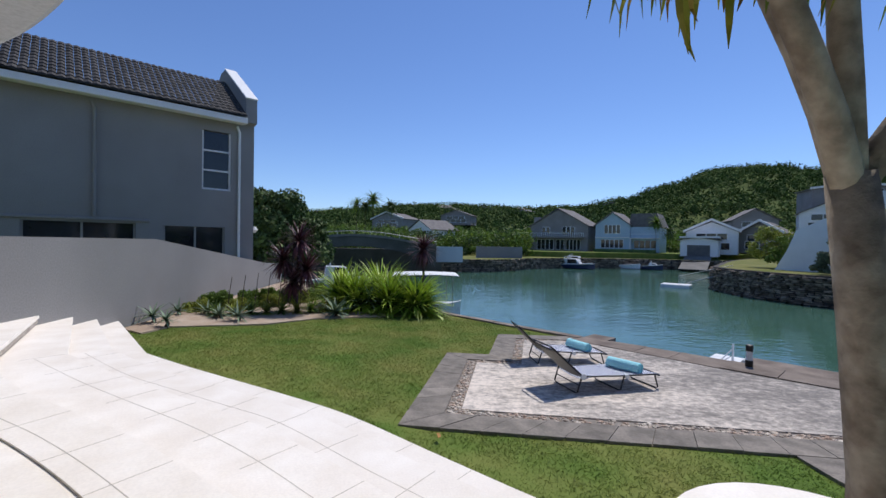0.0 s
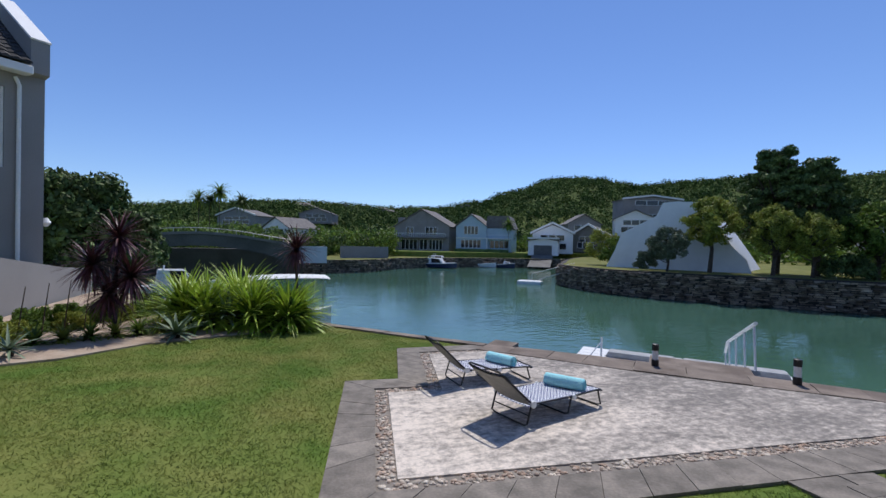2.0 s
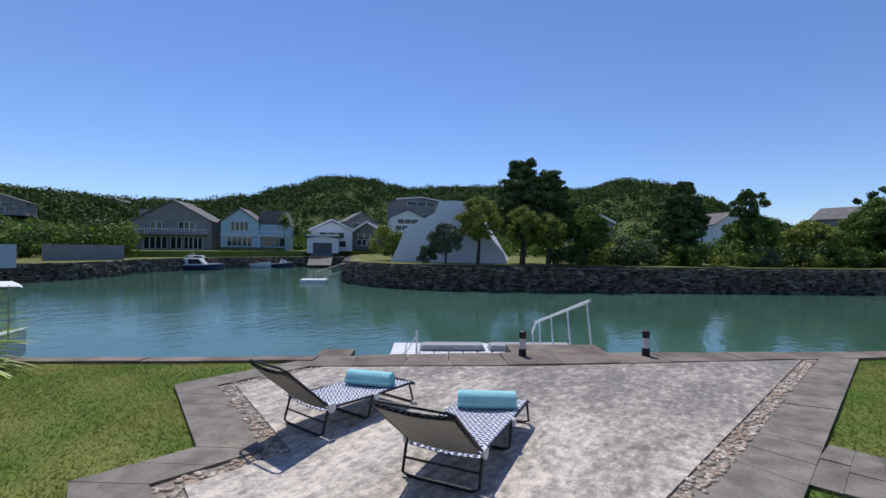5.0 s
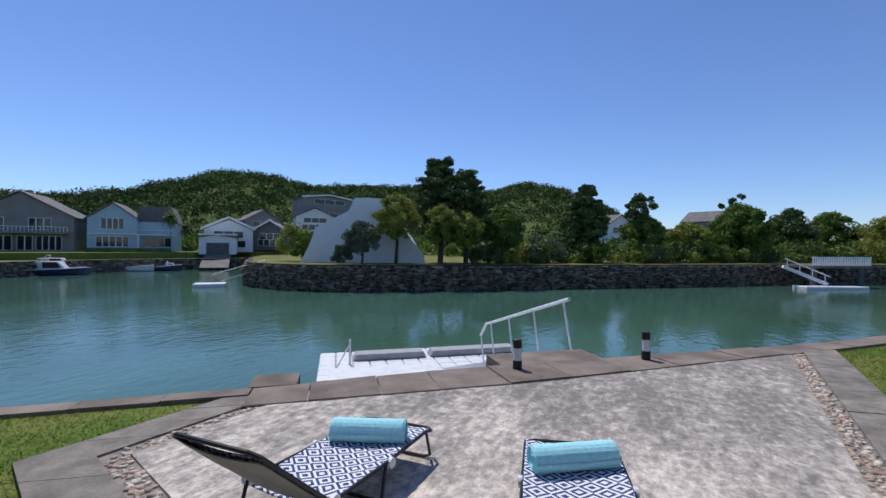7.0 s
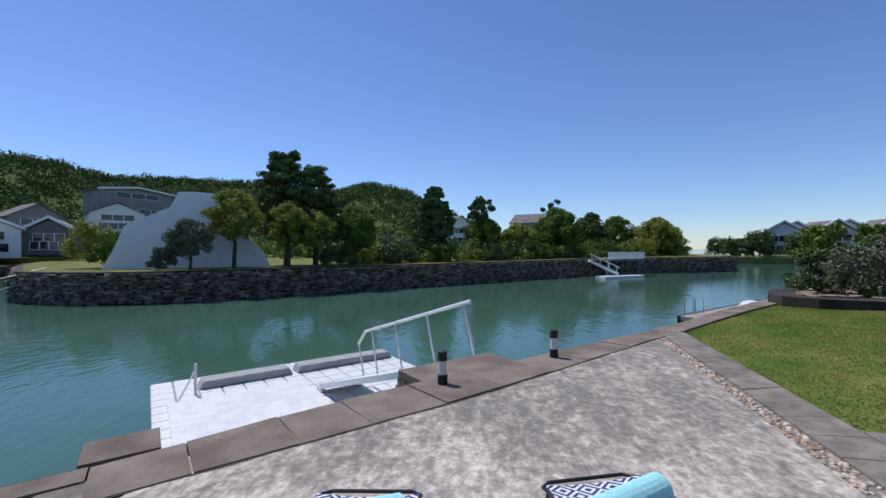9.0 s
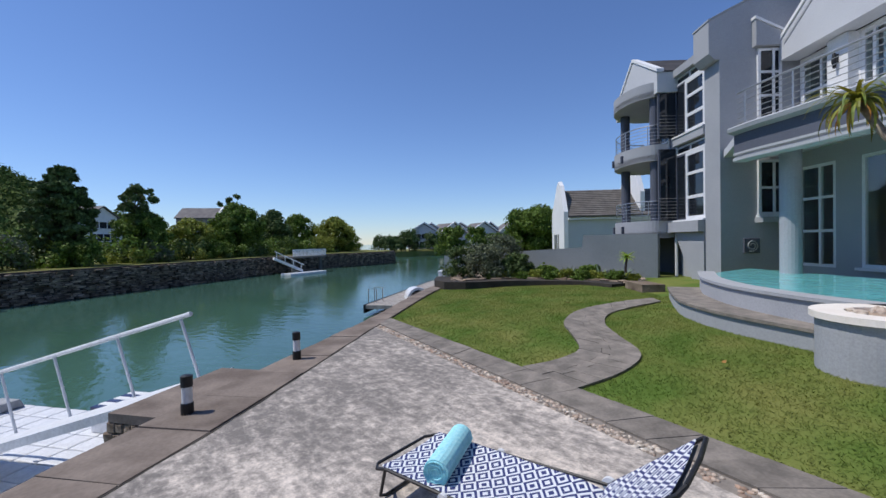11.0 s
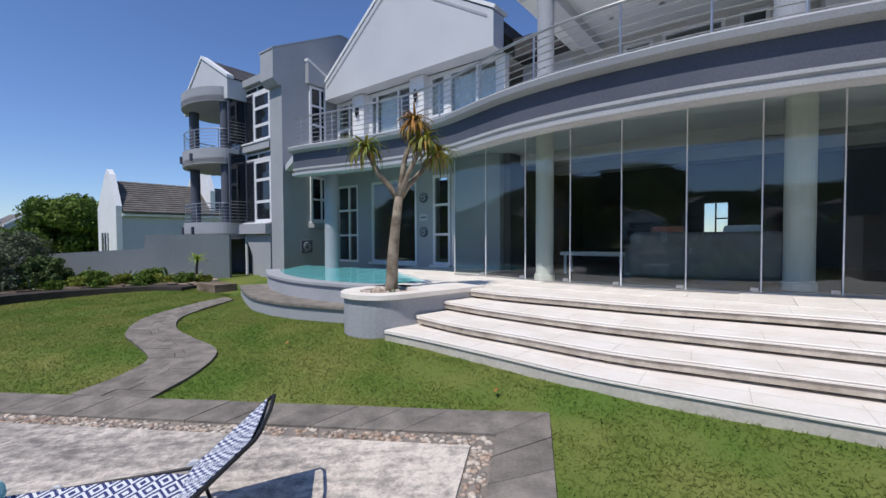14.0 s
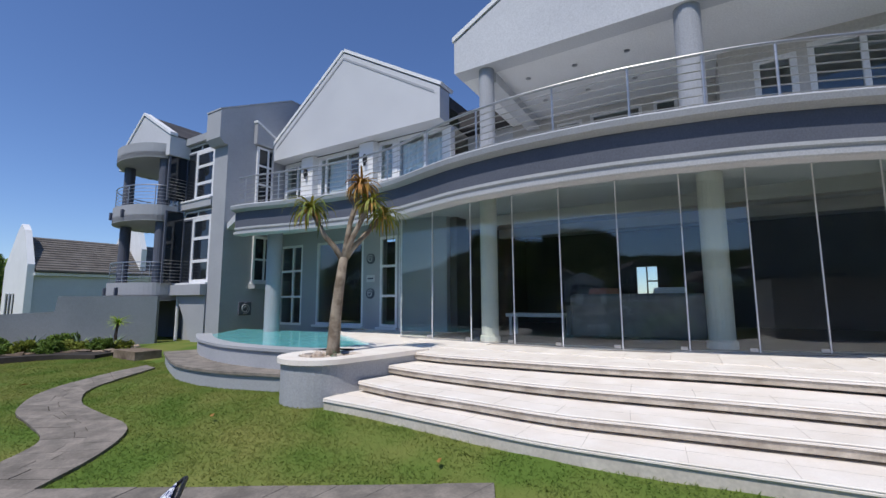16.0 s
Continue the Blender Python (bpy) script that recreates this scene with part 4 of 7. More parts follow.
# bay with windows and round balconies
for z0, z1, pr in ((1.78, 2.12, 0.3), (4.68, 4.94, 0.12), (6.98, 7.22, 0.12)):
    hp("bay_band", bx(7.842, 9.72, -5.4, -0.95 + pr, z0, z1), "grey")
for z0, z1 in ((2.18, 4.62), (4.98, 6.95)):
    w = thing("window_6", "large bay window with white frame and three lights", "window", HM, kind="structure")
    h = z1 - 0.27
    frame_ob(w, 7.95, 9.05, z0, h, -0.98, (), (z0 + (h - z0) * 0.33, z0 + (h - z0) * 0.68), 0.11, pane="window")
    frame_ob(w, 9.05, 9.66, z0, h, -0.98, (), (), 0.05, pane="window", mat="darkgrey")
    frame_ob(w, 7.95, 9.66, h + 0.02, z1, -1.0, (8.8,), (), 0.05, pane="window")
    part("window_sill", bx(7.86, 9.7, -0.96, -0.8, z0 - 0.055, z0 - 0.003), "white", w)
    sd = part("side_light", bx(9.65, 9.7, -0.94, -0.42, z0, z1), "window", w, "dark glass side light")
    part("post", bx(9.64, 9.71, -0.42, -0.36, z0, z1), "darkgrey", w)
    for k in range(7):
        part("rail_bar", tube(B(), [(9.62, -0.96, z0 + 0.1 + 0.11 * k), (9.62, -0.38, z0 + 0.1 + 0.11 * k)], 0.009, 5), "steel", w)
hp("bay_core", bx(7.842, 9.62, -5.4, -1.1, 0.1, 6.98), "grey")
hp("bay_sloped_wall", upright(B(), [(7.842, 0.05), (8.35, 0.05), (9.55, 1.778), (7.842, 1.778)], -1.1, -0.82), "grey", "raking grey wall under the bay")
hp("downpipe", tube(B(), [(9.58, -0.9, 1.776), (9.58, -0.9, 0.05)], 0.05, 8), "alu", "white downpipe")
arc = [tuple(p) for p in spline([(9.72, -0.75), (9.85, -0.2), (10.4, 0.2), (11.2, 0.36), (12.0, 0.26), (12.7, -0.15), (13.1, -0.8), (13.2, -1.4)], 5)][::-1]
for z0, z1 in ((1.6, 2.2), (4.27, 4.82), (6.45, 6.95)):
    hp("balcony_slab", prism(B(), arc + [(9.72, -2.4), (13.2, -2.4)], z0 + 0.02, z0 + 0.2), "grey")
    hp("balcony_parapet", sweep(B(), arc, [(0.0, z0), (0.0, z1), (-0.14, z1), (-0.14, z0)]), "grey", "curved grey balcony front")
rail_arc = [tuple(p) for p in inset(arc, -0.07)]
for z in (2.2, 4.82):
    rl = thing("balcony_railing", "short steel rail over a curved balcony front", "railing", HM, group="bay railings")
    for k in range(6):
        part("bar", tube(B(), [(x, y, z + 0.08 + 0.12 * k) for x, y in rail_arc], 0.009 if k < 5 else 0.02, 5), "steel", rl)
    for i in (1, 8, 15, 22, 29, 34):
        x, y = rail_arc[i]
        part("post", tube(B(), [(x, y, z), (x, y, z + 0.68)], 0.016, 6), "steel", rl)
    for x, y in ((12.25, -0.28), (10.02, -0.42)):
        hp("column", lathe(B(), [(0.17, z - 0.4), (0.17, z + (2.06 if z < 3 else 1.64))], 16, (x, y)), "darkgrey", "round dark grey balcony column")
    for x0 in (10.25, 11.5):
        dr = thing("door_1", "white framed balcony door", "door", HM, kind="structure")
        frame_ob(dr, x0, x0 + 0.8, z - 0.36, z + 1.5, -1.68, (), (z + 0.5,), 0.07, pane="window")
    hp("scupper", bx(10.9, 10.98, 0.3, 0.42, z - 0.42, z - 0.16), "darkgrey", "dark overflow spout")
    hp("scupper", bx(11.9, 11.98, 0.22, 0.36, z - 0.42, z - 0.16), "darkgrey", "dark overflow spout")
hp("bay_back_wall", bx(9.622, 13.2, -5.4, -1.72, 0.05, 6.45), "grey")
hp("bay_gable", upright(B(), [(9.56, 6.53), (13.25, 6.53), (13.25, 6.96), (11.5, 8.32), (9.56, 7.2)], -2.6, -0.3), "lightgrey", "small pale gable over round balconies")
hp("gable_coping", upright(B(), [(13.3, 6.96), (11.5, 8.35), (11.5, 8.45), (13.3, 7.06)], -0.5, -0.26), "white")
hp("gable_coping", upright(B(), [(9.5, 7.2), (11.5, 8.35), (11.5, 8.45), (9.5, 7.31)], -0.5, -0.26), "white")
hp("roof", upright(B(), [(13.2, 6.97), (11.5, 8.325), (9.54, 7.205), (9.54, 7.25), (11.5, 8.38), (13.2, 7.03)], -2.6, -0.502), "roof_tile", "dark roof behind the small gable")
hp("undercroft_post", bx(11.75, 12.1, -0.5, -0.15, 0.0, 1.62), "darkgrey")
# undercroft walls carry the recess's shade in their dark colour
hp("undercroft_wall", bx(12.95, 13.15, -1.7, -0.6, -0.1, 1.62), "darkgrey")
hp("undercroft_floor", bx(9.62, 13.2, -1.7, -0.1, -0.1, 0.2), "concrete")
hp("undercroft_wall", bx(9.63, 12.94, -1.71, -1.6, 0.201, 1.62), "darkgrey", "wall coloured dark for the shade of the recess under the bay")

# ---- furniture in the room ----
sofa = thing("sofa", "dark grey rounded sofa behind the glass", "sofa", at(-4.55, 1.6, TERRACE, -38))
part("back", bevel(bx(-1.15, 1.15, -0.12, 0.16, 0.1, 0.92), 0.1, 3), "fabric", sofa)
part("seat", bevel(bx(-1.05, 1.05, -0.95, -0.1, 0.1, 0.45), 0.06, 2), "fabric", sofa)
for sx in (-1, 1):
    part("arm", bevel(box(B(), sx * 1.12 - 0.12, sx * 1.12 + 0.12, -0.95, 0.05, 0.1, 0.7), 0.06, 2), "fabric", sofa)
for k, x in enumerate((-0.6, 0.55)):
    cu = thing("cushion", "terracotta cushion leaning on the sofa back" if k else "white cushion leaning on the sofa back", "cushion", at(-4.55, 1.6, TERRACE, -38) @ pose(x, -0.2, 0.8, 20, 0, 0), group="sofa cushions")
    part("cover", bevel(bx(-0.28, 0.28, -0.08, 0.08, -0.2, 0.24), 0.07, 2), "cushion" if k else "curtain", cu)
table = thing("side_table", "low white rectangular table indoors", "table", at(-3.6, -0.6, TERRACE, -38))
part("tabletop", bevel(bx(-0.7, 0.7, -0.3, 0.3, 0.42, 0.5), 0.01, 1), "white", table)
for x, y in ((-0.6, -0.22), (0.6, -0.22), (-0.6, 0.22), (0.6, 0.22)):
    part("leg", bx(x - 0.03, x + 0.03, y - 0.03, y + 0.03, 0, 0.42), "white", table)

# ---- loungers and towels ----


def lounger(m, rise, length, hx):
    t = thing("sun_lounger", "black steel folding sun lounger with navy diamond cloth and raised back", "lounger", m, group="patio loungers")
    w, h = 0.285, 0.215
    hz = 0.235
    top = (length, rise)

    def rail_pts(x):
        return h + 0.02 * math.sin(x * 3)
    for sy in (-1, 1):
        part("side_rail", tube(B(), [(0.06, sy * w, h - 0.02), (0.14, sy * w, h), (0.6, sy * w, h), (hx, sy * w, hz)], 0.011, 7), "black", t)
        part("back_rail", tube(B(), [(hx, sy * w, hz), (hx + (top[0] - hx) * 0.5, sy * w, hz + (rise - hz) * 0.48), (top[0] - 0.02, sy * w * 0.97, rise - 0.02), (top[0], sy * w * 0.8, rise)], 0.011, 7), "black", t)
        part("hinge", lathe(B(), [(0.04, -0.012), (0.04, 0.012)], 12), "pvc", t, "round plastic hinge").matrix_local = pose(hx, sy * (w + 0.012), hz, 90, 0, 0)
        part("hinge", lathe(B(), [(0.032, -0.012), (0.032, 0.012)], 12), "pvc", t, "round plastic hinge").matrix_local = pose(0.62, sy * (w + 0.012), h - 0.01, 90, 0, 0)
    part("foot_loop", tube(B(), [(0.06, -w, h - 0.02), (0.0, -w * 0.8, h - 0.03), (0.0, w * 0.8, h - 0.03), (0.06, w, h - 0.02)], 0.011, 7), "black", t)
    part("back_loop", tube(B(), [(top[0], -w * 0.8, rise), (top[0] + 0.01, 0, rise + 0.005), (top[0], w * 0.8, rise)], 0.011, 7), "black", t)
    for x, lean in ((0.14, -0.06), (0.66, 0.05), (hx + 0.02, 0.06)):
        z = h if x < 1 else hz
        part("leg", tube(B(), [(x, -w, z), (x + lean, -w, 0.03), (x + lean, -w + 0.05, 0.011), (x + lean, w - 0.05, 0.011), (x + lean, w, 0.03), (x, w, z)], 0.011, 7), "black", t)
        if x > 0.9:
            part("cross_bar", tube(B(), [(x + lean * 0.5, -w, z * 0.5), (x + lean * 0.5, w, z * 0.5)], 0.008, 6), "black", t)

    def cloth(name, prof, mat, inset_w, label=""):
        bm = B()
        uvl = bm.loops.layers.uv.new("UVMap")
        n = 8
        dist = [0.0]
        for a, b in zip(prof, prof[1:]):
            dist.append(dist[-1] + math.hypot(b[0] - a[0], b[1] - a[1]))
        grid = []
        for off in (0.0, -0.006):
            grid.append([[bm.verts.new((x, -inset_w + 2 * inset_w * j / n, z + off - 0.018 * math.sin(math.pi * j / n))) for j in range(n + 1)] for x, z in prof])
        for gi, g in enumerate(grid):
            for i in range(len(prof) - 1):
                for j in range(n):
                    f = bm.faces.new((g[i][j], g[i + 1][j], g[i + 1][j + 1], g[i][j + 1]))
                    for lp, (ii, jj) in zip(f.loops, ((i, j), (i + 1, j), (i + 1, j + 1), (i, j + 1))):
                        lp[uvl].uv = (dist[ii], 2 * inset_w * jj / n)
        return smooth(part(name, bm, mat, t, label))
    cloth("seat_cloth", [(0.1 + (hx - 0.1) * i / 8, h + 0.012 - (0.03 if i == 8 else 0)) for i in range(9)], "cloth", w - 0.005)
    back = [(hx + (top[0] - hx) * 0.9 * i / 6, hz + 0.012 + (rise - hz) * 0.9 * i / 6) for i in range(7)]
    cloth("back_cloth", back, "cloth", w - 0.01)
    cloth("back_lining", [(x + 0.008, z - 0.022) for x, z in back], "mesh_back", w - 0.02, "taupe mesh behind the back")
    tw = thing("rolled_towel", "rolled turquoise terry towel lying on a lounger", "towel", m @ pose(0.43, 0.0, h + 0.07, 90, 0, 20), group="rolled towels")
    bm = B()
    n, L = 40, 0.51
    prof = []
    for i in range(n * 3 + 1):
        a = 2 * math.pi * i / n
        r = 0.02 + 0.062 * i / (n * 3)
        prof.append((r * math.cos(a), r * math.sin(a)))
    ring = [[bm.verts.new((x * (1 + 0.03 * math.sin(9 * k + i)), y, -L / 2 + L * k / 10)) for i, (x, y) in enumerate(prof)] for k in range(11)]
    for a, b in zip(ring, ring[1:]):
        for i in range(len(prof) - 1):
            bm.faces.new((a[i], a[i + 1], b[i + 1], b[i]))
    smooth(part("roll", bm, "towel", tw))
    part("core", lathe(B(), [(0.077, -L / 2 + 0.01), (0.077, L / 2 - 0.01)], 20), "towel", tw)
    return t


def lay(x, y, turn):
    """A pose on the sloping patio."""
    return Matrix.Translation((x, y, patio_z(x, y) + 0.006)) @ Matrix.Rotation(math.atan(0.0255), 4, (-1, 0, 0)) @ Matrix.Rotation(math.atan(0.0215), 4, (0, 1, 0)) @ pose(0, 0, 0, 0, 0, turn)


lounger(lay(3.04, 6.63, 190.0), 0.64, 1.8, 1.32)
lounger(lay(2.94, 7.86, 177.5), 0.65, 1.6, 1.15)

# ---- quay things ----


def bollard(x, y, h=0.42):
    t = thing("bollard_light", "slim black and white quay bollard light", "bollard", at(x, y, patio_z(x, y) - 0.005), group="quay bollards")
    part("base", lathe(B(), [(0.06, 0), (0.06, 0.13), (0.055, 0.14)], 16), "black", t)
    part("lens", lathe(B(), [(0.05, 0.14), (0.05, h * 0.72)], 16), "pvc", t, "white light tube")
    part("cap", lathe(B(), [(0.057, h * 0.72), (0.057, h - 0.01), (0.03, h)], 16), "black", t)


for s, d, h in ((7.51, -0.2, 0.42), (9.5, -0.22, 0.42), (19.5, 1.2, 0.42)):
    x, y = quay(s, d)
    bollard(x, y, h)
bm = B()
prism(bm, [quay(7.4, -0.456), quay(9.0, -0.456), quay(9.0, -1.08), quay(7.4, -1.08)], -0.19, -0.095)
landing = structure("landing", bm, "coping", "small stone landing beside the quay", "landing")
rs = np.random.RandomState(8)
stone_me = [make_mesh("masonry", bevel(bx(-0.5, 0.5, -0.5, 0.5, -0.5, 0.5), 0.12, 1), "stone") for _ in range(1)]
for row in range(5):
    for k in range(5):
        o = part_data("stone_block", stone_me[0], landing)
        x, y = quay(7.46, -0.62 - 0.11 * k - 0.04 * (row % 2))
        o.matrix_local = Matrix.Translation((x, y, -0.25 - 0.11 * row)) @ pose(0, 0, 0, rs.randn() * 4, rs.randn() * 4, -53 + rs.randn() * 6) @ Matrix.Diagonal((0.12, 0.1 + rs.rand() * 0.05, 0.09 + rs.rand() * 0.03, 1))
part("landing_core", prism(B(), [quay(7.5, -0.556), quay(8.95, -0.556), quay(8.95, -1.0), quay(7.5, -1.0)], -3.0, -0.191), "stone", landing)
structure("quay_step", prism(B(), [quay(4.2, -0.456), quay(4.75, -0.456), quay(4.75, -0.95), quay(4.2, -0.95)], -0.8, -0.16), "coping", "short stone block beside the coping", "step")

# floating dock of plastic cubes
DOCK_Z = -1.95
dock = thing("floating_dock", "white modular plastic floating dock moored to the quay", "dock", Matrix.Translation((*quay(0, 0), 0)) @ pose(0, 0, 0, 0, 0, math.degrees(math.atan2(QD.y, QD.x))))
cube = make_mesh("dock_cube", bevel(bx(-0.245, 0.245, -0.245, 0.245, DOCK_Z - 0.4, DOCK_Z), 0.05, 2), "pvc")
for i in range(13):
    for j in range(13):
        o = part_data("dock_cube", cube, dock)
        o.matrix_local = Matrix.Translation((4.95 + 0.5 * i, 3.25 + 0.5 * j, 0))
for x0, x1 in ((5.7, 8.0), (8.1, 11.1)):
    bm = B()
    upright(bm, [(x0, DOCK_Z + 0.002), (x1, DOCK_Z + 0.002), (x1 - 0.1, DOCK_Z + 0.2), (x0 + 0.1, DOCK_Z + 0.2)], 8.2, 8.75)
    part("ramp_roller", bevel(bm, 0.04, 2), "dock_grey", dock, "grey raised mooring cushion")
part("deck_board", bevel(bx(5.0, 8.0, 4.2, 7.4, DOCK_Z + 0.002, DOCK_Z + 0.05), 0.01, 1), "pvc", dock, "smooth white deck board")
part("post", tube(B(), [(5.6, 7.9, DOCK_Z), (5.6, 7.9, DOCK_Z + 0.75)], 0.035, 8), "pvc", dock)
part("post_stay", tube(B(), [(5.6, 7.9, DOCK_Z + 0.6), (5.2, 7.4, DOCK_Z + 0.02)], 0.02, 6), "pvc", dock)
chest = thing("dock_bench", "white dock box with a blue and white striped cushion", "bench", dock.matrix_world @ at(10.75, 5.0, DOCK_Z))
part("box", bevel(bx(-0.45, 0.45, -0.25, 0.25, 0.0, 0.42), 0.03, 2), "gel", chest)
for k in range(6):
    part("stripe", bevel(bx(-0.45 + 0.15 * k, -0.31 + 0.15 * k, -0.25, 0.25, 0.421, 0.5), 0.01, 1), "curtain" if k % 2 else "navy", chest)

fd = thing("quay_fender", "long black rubber fender along the quay wall", "fender", dock.matrix_world.copy())
part("beam", bevel(bx(2.5, 7.3, 0.47, 0.7, -0.5, -0.27), 0.03, 2), "black", fd)

gang = thing("gangway", "white sloping gangway with a single tubular handrail", "gangway", dock.matrix_world.copy())


def gz(d):
    return -0.12 - (d - 1.0) * 0.31


bm = B()
for q in ((8.1, 9.15),):
    vs = [bm.verts.new((x, d, gz(d) + o)) for o in (-0.12, 0.0) for x, d in ((8.1, 1.02), (9.15, 1.02), (9.15, 6.4), (8.1, 6.4))]
    for f in ((3, 2, 1, 0), (4, 5, 6, 7), (0, 1, 5, 4), (1, 2, 6, 5), (2, 3, 7, 6), (3, 0, 4, 7)):
        bm.faces.new([vs[i] for i in f])
part("ramp", bm, "pvc", gang)
part("handrail", tube(B(), [(9.18, 1.75, 0.62), (9.18, 6.0, -0.55), (9.18, 6.45, -0.95)], 0.035, 8), "pvc", gang)
for d in (1.9, 3.1, 4.4, 5.6, 6.4):
    part("post", tube(B(), [(9.18, d - 0.26, gz(d - 0.26)), (9.18, d + 0.04, 0.6 - (d + 0.04 - 1.75) * 0.275 if d < 6.2 else -0.9)], 0.022, 7), "pvc", gang)
for x in (8.15, 9.1):
    part("wheel_block", bevel(bx(x - 0.06, x + 0.06, 6.2, 6.5, DOCK_Z + 0.003, gz(6.3) - 0.05), 0.02, 1), "pvc", gang)

# ---- aloe tree and planter plants ----


def rosette(bm, c, n, length, width, droop, rs, lift=0.9, low=1.5):
    """Strap leaves that rise and arch from one point, each a channelled blade."""
    c = Vector(c)
    for k in range(n):
        a = 6.283 * (k * 0.618 + rs.rand() * 0.08)
        el = (1.2 - low * (k / n)) * lift + rs.randn() * 0.12
        L = length * (0.75 + 0.4 * rs.rand())
        d = Vector((math.cos(a), math.sin(a), 0))
        side = Vector((-d.y, d.x, 0))
        prev = None
        p = c.copy()
        ang = el
        seg = 6
        for i in range(seg + 1):
            t = i / seg
            w = width * (1 - t) ** 0.7 * (0.6 + 0.4 * min(1, t * 6)) + 0.001
            mid = bm.verts.new(p - Vector((0, 0, w * 0.25)))
            l_, r_ = bm.verts.new(p + side * w), bm.verts.new(p - side * w)
            if prev:
                bm.faces.new((prev[0], prev[1], mid, l_))
                bm.faces.new((prev[1], prev[2], r_, mid))
            prev = (l_, mid, r_)
            p = p + (d * math.cos(ang) + Vector((0, 0, math.sin(ang)))) * (L / seg)
            ang -= droop / seg * (0.6 + 0.8 * rs.rand())
    return bm


rs = np.random.RandomState(5)
tree = thing("aloe_tree", "forked aloe tree with rough pale trunk and drooping rosettes", "tree")
BASE, FORK = Vector((0.84, 1.86, 0.74)), Vector((0.71, 1.92, 2.28))
tr = B()
tube(tr, [BASE + Vector((0, 0, -0.02)), BASE + Vector((0.0, 0.02, 0.1)), BASE + Vector((-0.02, 0.02, 0.55)), BASE.lerp(FORK, 0.7) + Vector((0.02, 0, 0)), FORK], 0.115, 12, 0.066)
smooth(part("trunk", tr, "aloe_bark", tree))
TIPS = [(Vector((1.24, 1.82, 3.06)), 0.05, 0), (Vector((0.45, 1.85, 3.5)), 0.06, 1), (Vector((0.1, 1.72, 3.0)), 0.05, 2), (Vector((0.3, 1.98, 3.16)), 0.05, 3)]
for tip, r, k in TIPS:
    mid = FORK.lerp(tip, 0.5) + Vector((0.04, 0.0, -0.05))
    smooth(part("branch", tube(B(), [FORK + Vector((0, 0, -0.06)), FORK.lerp(mid, 0.5), mid, tip], 0.05, 9, 0.036), "aloe_bark", tree))
    if k == 1:
        part("rosette", rosette(B(), tip, 40, 0.42, 0.026, 2.0, rs, 0.95), "aloe_dry", tree, "orange and brown arching leaves")
    else:
        part("rosette", rosette(B(), tip, 54, 0.56 if k < 3 else 0.42, 0.028, 2.1, rs, 0.95), "aloe_leaf", tree, "green and yellow arching leaves")
    if k == 1:
        part("dry_leaves", rosette(B(), tip - Vector((0, 0, 0.03)), 50, 0.46, 0.024, 2.2, rs, 0.1), "aloe_dry", tree, "dry orange hanging leaves")
    else:
        part("dry_leaves", rosette(B(), tip - Vector((0, 0, 0.03)), 12, 0.46, 0.02, 2.2, rs, 0.15), "aloe_dry", tree, "dry orange hanging leaves")
for k in range(16):
    a = rs.rand() * 6.28
    q = Vector(PC) + Vector((math.cos(a), math.sin(a))) * (0.16 + 0.15 * rs.rand())
    V, F = blobs([(0, 0, 0)], [0.04 + 0.04 * rs.rand()], 0.7, 0.15, rs)
    ro = tagged(new("rock", from_lists("rock", V, F, "pebble")), "small round grey planter rock", "rock", "planter rocks")
    ro.location = (q.x, q.y, 0.785)
for k in range(5):
    a = 2.2 + k * 0.5
    su = tagged(new("succulent", make_mesh("succulent", rosette(B(), (PC[0] + 0.22 * math.cos(a), PC[1] + 0.22 * math.sin(a), 0.77), 12, 0.13, 0.012, 0.5, rs), "agave_leaf")), "small grey-green succulent in the planter", "plant", "planter succulents")

# ---- garden on the west side ----
structure("garden_bed", prism(B(), BED, lambda x, y: lawn_z(x, y) - 0.2, lambda x, y: lawn_z(x, y) + 0.005), "sand", "sandy planting bed along the wall", "bed")
wl = thing("boundary_wall_west", "smooth grey garden wall stepping down to the canal", "wall", kind="structure")
bm = B()
yz = [(6.6, -0.2), (22.4, -0.3), (22.4, 0.85), (19.5, 1.05), (11.3, 2.0), (6.6, 2.02)]
a = [bm.verts.new((-6.3, y, z)) for y, z in yz]
b = [bm.verts.new((-6.55, y, z)) for y, z in yz]
bm.faces.new(a)
bm.faces.new(b[::-1])
for i in range(len(yz)):
    j = (i + 1) % len(yz)
    bm.faces.new((a[i], b[i], b[j], a[j]))
part("wall", bm, "neighbour", wl)
part("wall_return", bx(-12.0, -6.3, 6.4, 6.62, 0.0, 2.02), "neighbour", wl)


def plant(name, label, c, n, length, width, droop, mat, lift=0.9, trunk=0.0, seed=1, heads=None, group="", low=1.5):
    rsx = np.random.RandomState(seed)
    x, y = c[0], c[1]
    z = lawn_z(x, y) if len(c) < 3 else c[2]
    t = thing(name, label, "plant", at(x, y, z), group=group)
    if trunk:
        part("stem", tube(B(), [(0, 0, -0.05), (0.03, 0.02, trunk * 0.5), (0, 0, trunk)], 0.05, 7, 0.03), "bark", t)
    for k, h in enumerate(heads or [(0, 0, trunk)]):
        if heads:
            part("stem", tube(B(), [(0, 0, trunk * 0.4), (h[0] * 0.7, h[1] * 0.7, h[2] * 0.8), h], 0.035, 6, 0.025), "bark", t)
        part("leaves", rosette(B(), h, n, length, width, droop, rsx, lift, low), mat, t)
    return t


